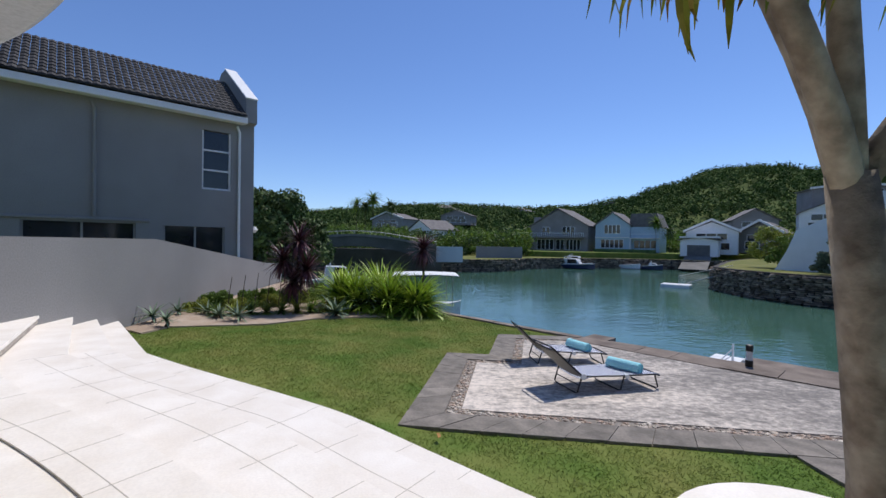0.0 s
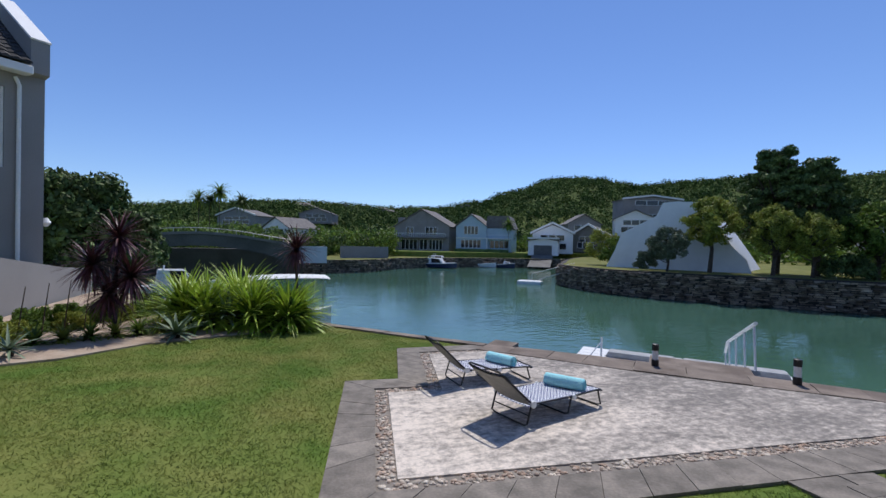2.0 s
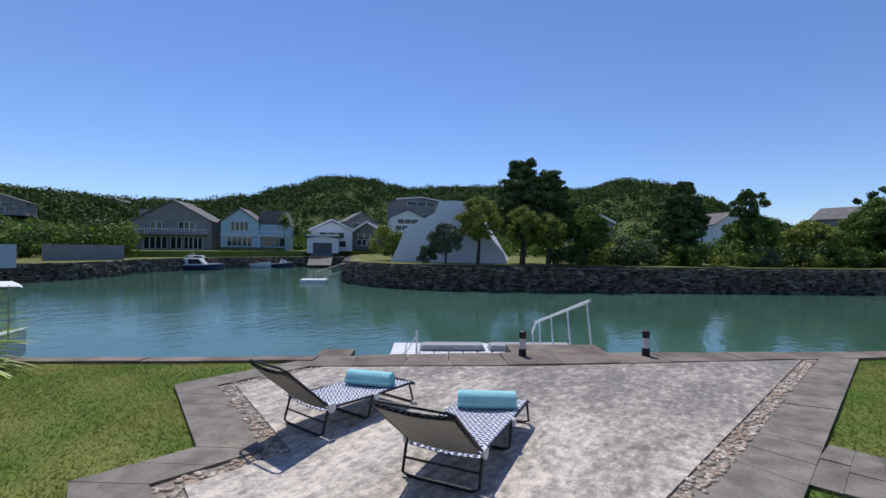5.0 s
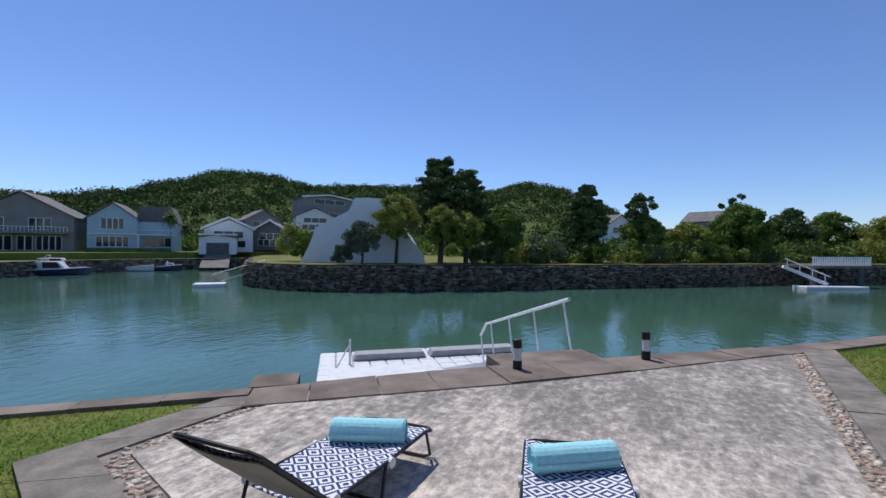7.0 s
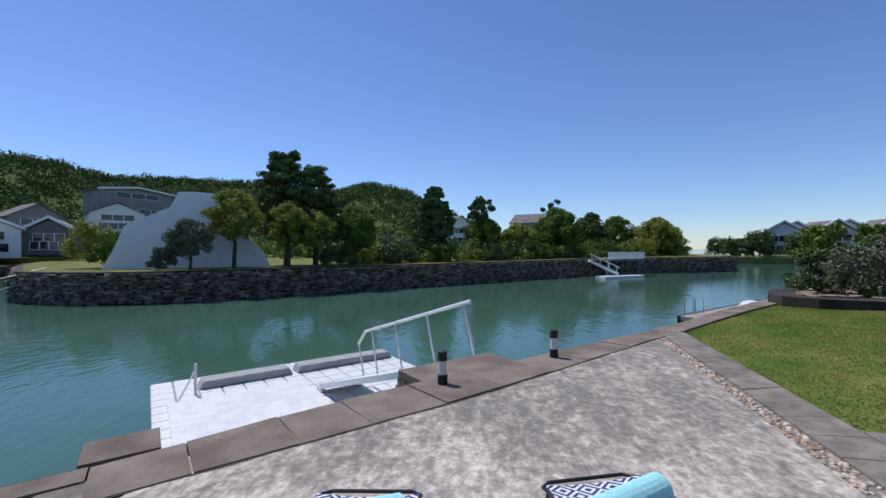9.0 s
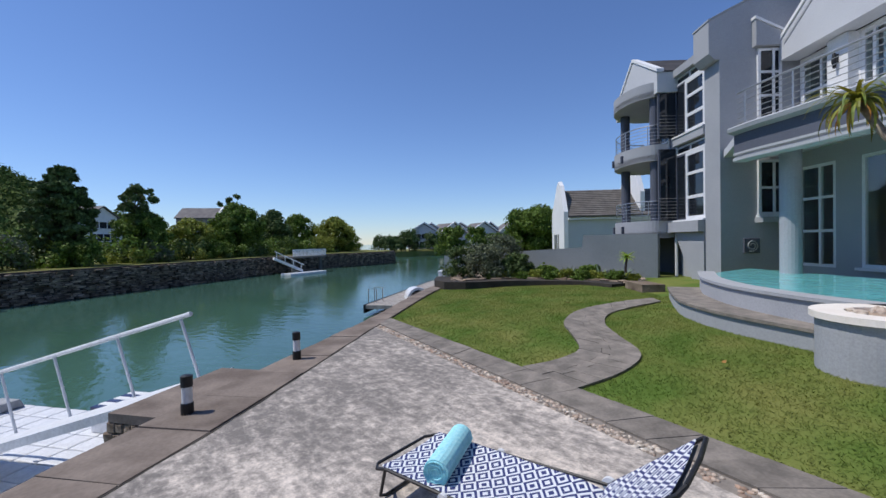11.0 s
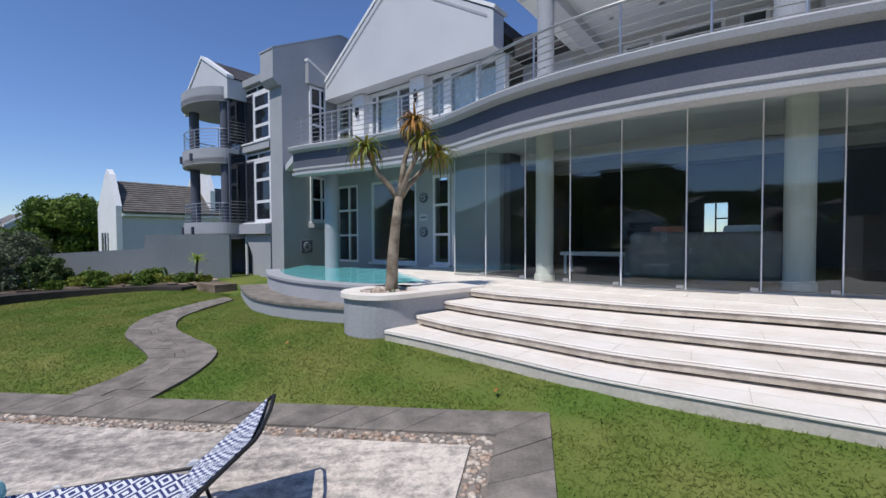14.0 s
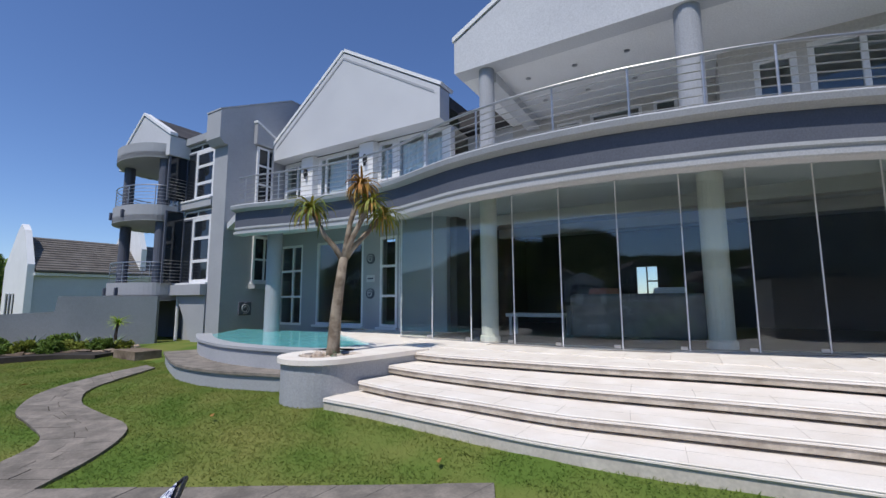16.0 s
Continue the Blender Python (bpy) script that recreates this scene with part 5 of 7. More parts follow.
BED_SHRUBS = []
plant("cordyline", "tall purple cordyline with three spiky heads", (-3.5, 13.0), 190, 0.66, 0.026, 0.5, "cord_leaf", 1.0, 1.2, 3, [(0.05, 0.1, 2.05), (-0.35, 0.0, 1.5), (0.3, -0.1, 1.25), (-0.1, 0.1, 0.9)], low=2.3)
plant("cordyline", "single purple cordyline rising above the bushes", (0.15, 14.3), 190, 0.72, 0.026, 0.5, "cord_leaf", 1.0, 1.95, 4, low=2.3)
plant("agave", "broad grey-green agave rosette at the lawn edge", (-2.35, 12.6), 34, 0.62, 0.055, 0.35, "agave_leaf", 0.95, 0.12, 5)
plant("agave", "broad grey-green agave among lime bushes", (-1.45, 13.5), 34, 0.75, 0.06, 0.35, "agave_leaf", 1.0, 0.35, 6)
for k, (x, y, L) in enumerate(((-6.0, 10.6, 0.42), (-5.5, 10.15, 0.3), (-5.45, 12.0, 0.42), (-4.5, 11.4, 0.5), (-5.0, 11.6, 0.4), (-6.05, 11.8, 0.35))):
    plant("aloe", "spiky green aloe in the sandy bed", (x, y), 26, L, 0.03, 0.5, "agave_leaf", 0.9, 0.15, 10 + k, group="bed aloes")
for k, (x, y, n, L) in enumerate(((-1.9, 13.9, 330, 1.25), (-0.9, 13.7, 380, 1.3), (-0.1, 13.35, 400, 1.15), (0.02, 13.75, 330, 1.05), (-2.4, 14.4, 330, 1.35), (-1.2, 14.6, 330, 1.5))):
    plant("strap_leaf_bush", "bright lime strap-leaved bush by the quay", (x, y), int(n * 1.2), L * 1.08, 0.042, 0.85, "lime_leaf", 1.2, 0.15, 20 + k, group="lime bushes")
for k in range(9):
    x, y = -5.2 + 0.35 * k, 11.9 + 0.2 * k
    plant("low_shrub", "low yellow-green shrub under the cordyline", (x, y), 60, 0.4, 0.03, 0.9, "leaf_light" if k % 2 else "leaf_mid", 1.2, 0.1, 40 + k, group="low shrubs")
for k in range(16):
    x, y = -5.9 + 0.2 * k + 0.25 * math.sin(k * 2.3), 12.4 + 0.3 * k + 0.3 * math.sin(k * 1.7)
    BED_SHRUBS.append((x, y, 0.45 + 0.25 * math.sin(k * 1.1) ** 2, 0.9, "leaf_light" if k % 3 == 0 else "leaf_mid", 300 + k))
for k in range(7):
    x, y = -5.2 + 0.25 * k, 12.6 + 0.3 * k
    t = thing("flower_spike", "tall dry brown flower spike", "plant", at(x, y, lawn_z(x, y)), group="dry flower spikes")
    part("spike", tube(B(), [(0, 0, 0), (0.05, 0.02, 0.55), (0.12, 0.0, 1.0 + 0.05 * k)], 0.015, 6, 0.008), "bark", t)

# ---- neighbour's house to the west ----
ND = Vector((-0.81, -0.586)).normalized()
NM = Matrix.Translation((-6.72, 18.3, 0)) @ pose(0, 0, 0, 0, 0, math.degrees(math.atan2(-ND.y, -ND.x)))
nb = thing("neighbour_house", "grey rendered two-storey house with charcoal tiled roof", "house", NM)
n_open = [(-1.5, -0.5, 3.88, 6.1), (-2.7, -0.7, 1.3, 2.47), (-6.3, -3.5, 1.3, 2.5)]
part("wall", wall_with_holes(B(), -16.0, 0.0, 0.0, 0.3, -0.4, 6.62, n_open), "neighbour", nb)
part("end_wall", upright(B(), [(0.0, -0.4), (0.35, -0.4), (0.35, 7.5), (0.0, 7.5)], 0.0, 9.0), "neighbour", nb)
bm = B()
yz = [(-0.3, 6.6), (-0.3, 7.5), (2.6, 9.45), (3.2, 9.45), (9.5, 5.4), (9.5, 5.0)]
a = [bm.verts.new((-0.05, y, z)) for y, z in yz]
b = [bm.verts.new((0.36, y, z)) for y, z in yz]
bm.faces.new(a)
bm.faces.new(b[::-1])
for i in range(len(yz)):
    j = (i + 1) % len(yz)
    bm.faces.new((a[i], b[i], b[j], a[j]))
part("gable_parapet", bm, "neighbour", nb)
part("parapet_cap", upright(B(), [(-0.07, 0.0), (0.38, 0.0), (0.38, 0.05), (-0.07, 0.05)], 0.0, 3.5), "white", nb, "white sloping parapet cap").matrix_local = Matrix.Translation((0, -0.32, 7.502)) @ pose(0, 0, 0, math.degrees(math.atan2(1.95, 2.9)), 0, 0)
part("gutter", bevel(bx(-16.0, -0.06, -0.55, -0.3, 6.47, 6.7), 0.02, 1), "white", nb, "white gutter")
part("soffit", bx(-16.0, -0.06, -0.3, 0.3, 6.52, 6.618), "white", nb)
part("room", bx(-15.5, -0.3, 1.5, 1.6, 0.0, 6.5), "room_dark", nb)
for o, sx, sz in ((n_open[0], (), (4.62, 5.36)), (n_open[1], (-1.7,), ()), (n_open[2], (-4.9,), ())):
    w = part("window", bx(o[0] + 0.01, o[1] - 0.01, 0.12, 0.13, o[2] + 0.01, o[3] - 0.01), "window", nb)
    for x in (o[0] + 0.03, o[1] - 0.03, *sx):
        part("window_bar", bx(x - 0.03, x + 0.03, 0.06, 0.116, o[2] + 0.002, o[3] - 0.002), "neighbour" if not sz else "white", w)
    for z in (*sz, o[2] + 0.04):
        part("window_bar", bx(o[0] + 0.062, o[1] - 0.062, 0.05, 0.11, z - 0.03, z + 0.03), "white" if sz else "neighbour", w)
part("window_hood", bevel(bx(-6.8, -3.1, -0.06, 0.0, 2.56, 2.66), 0.02, 1), "neighbour", nb)
for x in (-0.22, -4.6):
    part("downpipe", tube(B(), [(x - 0.1, -0.12, 6.4), (x, -0.08, 6.2), (x, -0.08, 0.3 if x > -3 else 2.7)], 0.05, 8), "neighbour" if x < -3 else "white", nb)
part("wall_lamp", lathe(B(), [(0.05, 2.3), (0.13, 2.42), (0.05, 2.56)], 12, (0.5, 0.3)), "white", nb, "white round wall lamp")
slope = math.atan2(3.55, 5.05)
tile_bm = B()
rt = []
for r in range(12):
    for k in range(76):
        rt.append((r, k))
tv, tf = [], []
for r, k in rt:
    x0, x1 = -15.9 + 0.208 * k, -15.9 + 0.208 * k + 0.2
    y0, z0 = -0.6 + r * 0.24, 6.74 + r * 0.24 * 0.703
    y1, z1 = y0 + 0.27, z0 + 0.27 * 0.703
    i = len(tv)
    for (y, z, o) in ((y0, z0, 0.05), (y1, z1, 0.01)):
        tv += [(x0, y, z + o), ((x0 + x1) / 2, y, z + o + 0.035), (x1, y, z + o)]
    tv += [(x0, y0, z0), (x1, y0, z0)]
    tf += [(i, i + 1, i + 4, i + 3), (i + 1, i + 2, i + 5, i + 4), (i + 6, i + 7, i + 2, i + 1, i)]
tile_bm.free()
M["roof_island"] = material("charcoal_roof_tiles", (0.022, 0.02, 0.02), (0.048, 0.044, 0.043), 0.8, scale=2, fine=20, bump=0.2, island=0.3)
tagged(part_data("roof_tiles", from_lists("roof_tiles", tv, tf, "roof_island"), nb, "charcoal interlocking roof tiles"), kind="stuff")
part("roof", upright(B(), [(-16, 7.0), (-0.05, 7.0), (-0.05, 7.06), (-16, 7.06)], 0.0, 9.0), "roof_tile", nb)

# ---- trees ----


def leaf_cloud(centres, radii, per, size, rs, flat=0.8, spread=0.55):
    """Leaf clumps: small bent quads scattered through uneven balls of foliage."""
    N = len(centres) * per
    C = np.repeat(np.array(centres), per, 0)
    R = np.repeat(np.array(radii), per)
    d = rs.randn(N, 3)
    d /= np.linalg.norm(d, axis=1)[:, None]
    d[:, 2] *= flat
    P = C + d * (R * rs.rand(N) ** 0.35)[:, None]
    face = d + spread * rs.randn(N, 3)
    u = np.cross(face, rs.randn(N, 3))
    u /= np.linalg.norm(u, axis=1)[:, None]
    v = np.cross(face, u)
    v /= np.linalg.norm(v, axis=1)[:, None]
    s = (size * (0.6 + 0.8 * rs.rand(N)))[:, None]
    Q = np.stack([P - u * s, P - v * s * 0.5, P + u * s, P + v * s * 0.5], 1).reshape(-1, 3)
    return Q, np.arange(N * 4).reshape(-1, 4)


def np_mesh(name, Q, F, mat):
    me = bpy.data.meshes.new(name)
    me.vertices.add(len(Q))
    me.vertices.foreach_set("co", np.asarray(Q, dtype=np.float32).ravel())
    n = F.shape[1]
    me.loops.add(F.size)
    me.loops.foreach_set("vertex_index", F.astype(np.int32).ravel())
    me.polygons.add(len(F))
    me.polygons.foreach_set("loop_start", np.arange(0, F.size, n, dtype=np.int32))
    me.update(calc_edges=True)
    me.materials.append(M[mat])
    return me


def make_tree(label, x, y, z, h, w, mat, seed, kind="round", leaf=0.28, trunk_h=0.3, density=1.0, name="tree", group=""):
    rs = np.random.RandomState(seed)
    t = thing(name, label, "tree" if name == "tree" else "shrub", at(x, y, z), group=group)
    cs, rr = [], []
    limbs = B()
    if name == "tree":
        tube(limbs, [(0, 0, -0.3), (0.05 * w, 0, h * trunk_h), (0, 0.03 * w, h * 0.6), (0, 0, h * 0.85)], 0.03 * h, 8, 0.008 * h)
    n = int({"round": 115, "conifer": 140, "thin": 40, "bush": 50, "willow": 70}[kind] * density)
    for k in range(n):
        a, f = rs.rand() * 6.283, rs.rand()
        if kind == "conifer":
            zc = h * (trunk_h + (0.95 - trunk_h) * f)
            r = w * 0.42 * (0.75 + 0.45 * math.sin(math.pi * min(1, f * 1.1)) - 0.45 * f) * rs.rand() ** 0.6
            cr = w * (0.05 + 0.065 * rs.rand())
        elif kind == "thin":
            zc = h * (0.45 + 0.52 * f)
            r = w * 0.42 * rs.rand()
            cr = w * (0.06 + 0.06 * rs.rand())
        elif kind == "bush":
            zc = h * (0.15 + 0.7 * f)
            r = w * 0.42 * rs.rand() ** 0.5 * (1 - 0.4 * f)
            cr = w * (0.08 + 0.07 * rs.rand())
        else:
            zc = h * (trunk_h + 0.1 + (0.85 - trunk_h) * f)
            r = w * 0.42 * math.sqrt(max(0.05, 1 - (2 * f - 0.9) ** 2)) * (0.4 + 0.6 * rs.rand())
            cr = w * (0.055 + 0.065 * rs.rand())
        c = (r * math.cos(a), r * math.sin(a), zc)
        cs.append(c)
        rr.append(cr)
        if name == "tree" and k % 4 == 0:
            s0 = (0, 0, max(h * trunk_h * 0.9, zc - r * 0.8))
            tube(limbs, [s0, tuple(Vector(s0).lerp(Vector(c), 0.6) + Vector((0, 0, -0.05 * h))), c], 0.009 * h, 5, 0.003 * h)
    if name == "tree":
        part("trunk", limbs, "bark", t)
    else:
        limbs.free()
    Q, F = leaf_cloud(cs, rr, int(95 * density), leaf * 0.6, rs, 0.5 if kind == "conifer" else 0.85)
    part_data("crown", np_mesh("crown", Q, F, mat), t)
    return t


make_tree("weeping olive-green tree with a dark trunk", 37.0, 26.8, 0.1, 6.8, 5.6, "leaf_light", 1, "willow", 0.2, 0.3, 1.3)
make_tree("small silvery tree before the white wall", 34.0, 28.8, 0.1, 4.0, 4.2, "leaf_grey", 2, "round", 0.16, 0.2, 1.0)
make_tree("tall dark spreading conifer", 42.6, 24.4, 0.1, 11.7, 7.6, "leaf_dark", 3, "conifer", 0.24, 0.25, 1.5)
make_tree("tall dark spreading conifer", 43.6, 21.8, 0.1, 10.4, 6.4, "leaf_dark", 4, "conifer", 0.24, 0.25, 1.2)
make_tree("yellow-green flowering tree with clumped foliage", 38.9, 22.7, 0.1, 5.9, 4.4, "leaf_light", 5, "round", 0.18, 0.25, 0.9)
make_tree("yellow-green flowering tree with clumped foliage", 39.9, 20.4, 0.1, 5.2, 4.0, "leaf_light", 6, "round", 0.18, 0.25, 0.8)
make_tree("dark rounded broadleaf tree", 42.8, 17.6, 0.1, 5.9, 5.6, "leaf_mid", 7, "round", 0.2, 0.2, 1.2)
make_tree("dark layered conifer by the canal wall", 52.6, 10.1, 0.1, 9.3, 6.4, "leaf_dark", 8, "conifer", 0.28, 0.1, 1.5)
make_tree("sparse dark tree with open crown", 57.3, 4.2, 0.1, 8.3, 5.0, "leaf_dark", 9, "thin", 0.26, 0.4, 1.3)
make_tree("dark thicket tree under the open crown", 57.0, 3.6, 0.1, 5.6, 6.0, "leaf_mid", 10, "round", 0.26, 0.2, 1.0)
make_tree("light green broad tree", 61.8, -1.6, 0.1, 5.0, 6.4, "leaf_light", 11, "round", 0.26, 0.1, 1.1)
make_tree("full green broadleaf tree", 66.9, -8.4, 0.1, 7.4, 8.6, "leaf_mid", 12, "round", 0.3, 0.1, 1.6)
make_tree("dark tuft-topped tree behind the canal trees", 68.8, -8.2, 0.1, 9.4, 4.6, "leaf_dark", 13, "thin", 0.3, 0.5, 0.8)
make_tree("dark green rounded tree", 76.9, -16.9, 0.1, 7.6, 8.0, "leaf_dark", 14, "round", 0.32, 0.1, 1.2)
make_tree("mid green rounded tree", 84.2, -24.0, 0.1, 7.6, 8.5, "leaf_mid", 15, "round", 0.34, 0.1, 1.1)
make_tree("olive green rounded tree near the point", 78.0, -29.0, 0.1, 6.6, 9.5, "leaf_light", 16, "round", 0.34, 0.1, 1.2)
for k, (x, y, h, w, mt) in enumerate(((37.9, 40.4, 4.6, 5.0, "leaf_light"), (36.6, 37.6, 3.8, 3.6, "leaf_mid"), (47.5, 14.0, 3.2, 5.5, "leaf_grey"), (49.8, 9.0, 2.4, 4.5, "leaf_mid"), (45.2, 14.6, 2.0, 4.0, "leaf_dark"), (54.5, 2.6, 2.4, 4.5, "leaf_grey"), (60.5, -4.0, 2.4, 5.0, "leaf_mid"), (41.5, 19.0, 1.8, 4.5, "leaf_dark"), (72.0, -16.0, 3.0, 6.5, "leaf_mid"), (74.0, -24.5, 3.4, 6.0, "leaf_light"), (79.0, -33.0, 3.2, 6.0, "leaf_mid"), (33.2, 30.4, 1.9, 2.4, "leaf_grey"))):
    make_tree("rounded shrub on the far canal bank", x, y, 0.05, h, w, mt, 60 + k, "bush", 0.2, 0.0, 0.8, "shrub", "bank shrubs")
make_tree("dense dark green tree beside the neighbour's house", -9.8, 32.5, -0.2, 6.2, 7.6, "leaf_dark", 90, "bush", 0.26, 0.05, 2.2)
make_tree("dense dark green tree beside the neighbour's house", -7.6, 33.5, -0.2, 4.6, 5.0, "leaf_dark", 91, "bush", 0.26, 0.05, 1.4)
make_tree("dense clipped dark green tree by the white house", 27.2, -25.8, 0.1, 5.2, 6.8, "leaf_mid", 92, "bush", 0.22, 0.1, 2.4)
for k, (x, y, h, w, mt) in enumerate(((11.3, -2.6, 1.2, 2.0, "leaf_grey"), (10.6, -3.6, 0.85, 1.6, "leaf_dark"), (9.6, -4.0, 0.5, 1.2, "leaf_mid"), (12.3, -2.3, 1.1, 1.6, "leaf_dark"), (8.6, -4.9, 0.45, 1.1, "leaf_mid"), (12.0, -4.4, 1.5, 2.0, "leaf_grey"))):
    make_tree("feathery garden shrub behind the low stone wall", x, y, 0.15, h * 1.25, w, mt, 100 + k, "bush", 0.07, 0.0, 1.1, "shrub", "garden shrubs")
for k, (x, y, L) in enumerate(((8.9, -4.35, 0.5), (8.0, -4.7, 0.55), (7.1, -4.6, 0.5), (9.4, -3.9, 0.4), (10.4, -2.9, 0.5))):
    plant("agave", "grey-green agave behind the low stone wall", (x, y, 0.3), 28, L, 0.035, 0.4, "agave_leaf", 0.95, 0.05, 110 + k, group="east bed agaves")
for k in range(14):
    x, y = 7.0 + 0.3 * k, -4.75 + 0.14 * k + 0.3 * math.sin(k * 2.1)
    make_tree("low green ground cover in the east bed", x, y, 0.24, 0.28 + 0.12 * math.sin(k * 1.3) ** 2, 0.8, "leaf_mid" if k % 3 else "leaf_light", 340 + k, "bush", 0.05, 0.0, 0.7, "shrub", "east bed ground cover")
plant("yucca", "small yellow-green yucca on a short stem", (7.25, -5.0, 0.25), 60, 0.38, 0.02, 0.8, "lime_leaf", 0.8, 0.75, 120)

for x, y, h, w, mt, sd in BED_SHRUBS:
    make_tree("low olive shrub in the sandy bed", x, y, lawn_z(x, y) - 0.03, h, w, mt, sd, "bush", 0.05, 0.0, 0.8, "shrub", "bed shrubs")
# dark cores of the lime bushes
for k, (x, y) in enumerate(((-1.9, 13.9), (-0.9, 13.7), (-0.1, 13.4), (-2.4, 14.4), (-1.2, 14.6))):
    make_tree("dark green shrub inside the lime bushes", x, y, lawn_z(x, y) - 0.05, 0.95, 1.1, "leaf_mid", 130 + k, "bush", 0.1, 0.0, 0.8, "shrub", "bush cores")
# palms by the bridge and the blue house
for k, (x, y, h) in enumerate(((-4.6, 74.0, 9.2), (-1.6, 76.0, 8.2), (-7.6, 77.0, 8.4), (-6.0, 75.0, 8.0), (52.6, 82.5, 7.0), (54.6, 81.0, 5.0))):
    plant("palm_tree", "tall palm with a full round head", (x, y, 0.0), 70, 2.3, 0.16, 1.2, "leaf_dark" if k % 2 else "leaf_mid", 1.0, h, 140 + k, group="far palms", low=2.0)

# ---- far bank, hills, houses ----
BANK = [(66.0, 74.0), (50.0, 60.0), (38.0, 47.5), (32.0, 40.5), (31.0, 31.0), (36.6, 21.0), (43.8, 11.0), (51.8, 0.0), (59.5, -10.0), (65.5, -20.0), (67.5, -32.0), (75.0, -40.0), (110.0, -48.0)]
bank_c = [tuple(p) for p in spline(BANK, 6)]
structure("far_bank", prism(B(), [tuple(p) for p in inset(bank_c, -0.5)][::-1] + [(80.0, 82.0), (120, 75), (140, -20)], -3.0, 0.02), "dry_grass", "dry grassy far bank under the trees", "ground")


def stone_wall(name, line, z0, z1, label, sx=0.5, sz=0.16, seed=2):
    """Dry-stacked stones, each its own uneven block."""
    rs = np.random.RandomState(seed)
    # near-black core shows in the gaps between the stones
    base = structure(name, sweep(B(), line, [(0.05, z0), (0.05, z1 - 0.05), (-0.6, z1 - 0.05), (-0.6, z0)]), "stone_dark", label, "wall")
    P = [Vector(p) for p in line]
    V, F = [], []
    for row in range(int((z1 - z0) / sz)):
        z = z0 + sz * (row + 0.5)
        seg, off = 0, rs.rand() * sx
        pos = off
        acc = 0.0
        for a, b in zip(P, P[1:]):
            L = (b - a).length
            d = (b - a) / L
            nrm = Vector((d.y, -d.x))
            while pos < acc + L:
                l = sx * (0.5 + rs.rand())
                c = a + d * (pos - acc) + nrm * (0.1 + 0.1 * rs.randn())
                hw, hh, dp = l * 0.46, sz * (0.3 + 0.12 * rs.rand()), 0.14
                i = len(V)
                for sxn in (-1, 1):
                    for syn in (-1, 1):
                        for szn in (-1, 1):
                            j = rs.randn(3) * 0.025
                            q = c + d * (sxn * hw + j[0]) + nrm * (syn * dp + j[1])
                            V.append((q.x, q.y, z + szn * hh + j[2] * 0.6))
                F += [(i, i + 1, i + 3, i + 2), (i + 4, i + 6, i + 7, i + 5), (i, i + 4, i + 5, i + 1), (i + 2, i + 3, i + 7, i + 6), (i, i + 2, i + 6, i + 4), (i + 1, i + 5, i + 7, i + 3)]
                pos += l
            acc += L
    tagged(part_data("stones", from_lists("stones", V, F, "stone"), base, "stacked brown stones"), kind="stuff")
    return base


stone_wall("seawall", bank_c, WATER - 0.3, 0.05, "dark dry-stacked stone canal wall")
SHORE = [(3.6, 64.0), (9.5, 63.8), (14.5, 64.8), (19.0, 68.5), (23.4, 73.0), (33.0, 77.0), (44.6, 77.3), (51.0, 75.5), (57.0, 72.0), (64.0, 76.0)]
shore_c = [tuple(p) for p in spline(SHORE, 4)]
stone_wall("shore_wall", shore_c, WATER - 0.3, -0.4, "stone shore wall below the far houses", 0.7, 0.25, 4)
structure("shore_ground", prism(B(), shore_c + [(120, 60), (160, 200), (-80, 220), (-60, 80), (-12, 66)], -3.0, -0.42), "dry_grass", "grassy shore before the far houses", "ground")
structure("house_lawn", prism(B(), [(26, 84), (36, 80), (48, 79), (54, 78), (76, 84), (120, 96), (40, 150)], -0.5, 0.6), "grass_soil", "green lawn before the far houses", "lawn")

# hills: crest heights by compass bearing
CREST = [(-14, 0.5), (-6, 1.5), (0, 3.6), (5, 6.2), (9, 8.0), (13, 8.6), (18, 7.8), (23, 7.4), (28, 8.1), (34, 8.0), (40, 7.7), (46, 8.8), (51, 8.9), (56, 7.4), (61, 5.7), (66, 4.8), (72, 4.8), (79, 5.1), (87, 5.1), (95, 4.2), (104, 3.5), (114, 3.2), (130, 3.0), (150, 0.5)]
hv, hf = [], []
NB, NR = 140, 26


def crest(b):
    for (a, e), (c, g) in zip(CREST, CREST[1:]):
        if a <= b <= c:
            t = (b - a) / (c - a)
            t = t * t * (3 - 2 * t)
            return e + (g - e) * t
    return 0.3


def hill_z(b, r):
    t = min(max((r - 105) / 190, 0), 1)
    t = t * t * (3 - 2 * t)
    z = math.tan(radians(crest(b) * 0.93)) * 300 * t
    return z + 2.5 * t * noise.noise((r * math.cos(radians(b)) * 0.03, r * math.sin(radians(b)) * 0.03, 1.0)) - 0.6


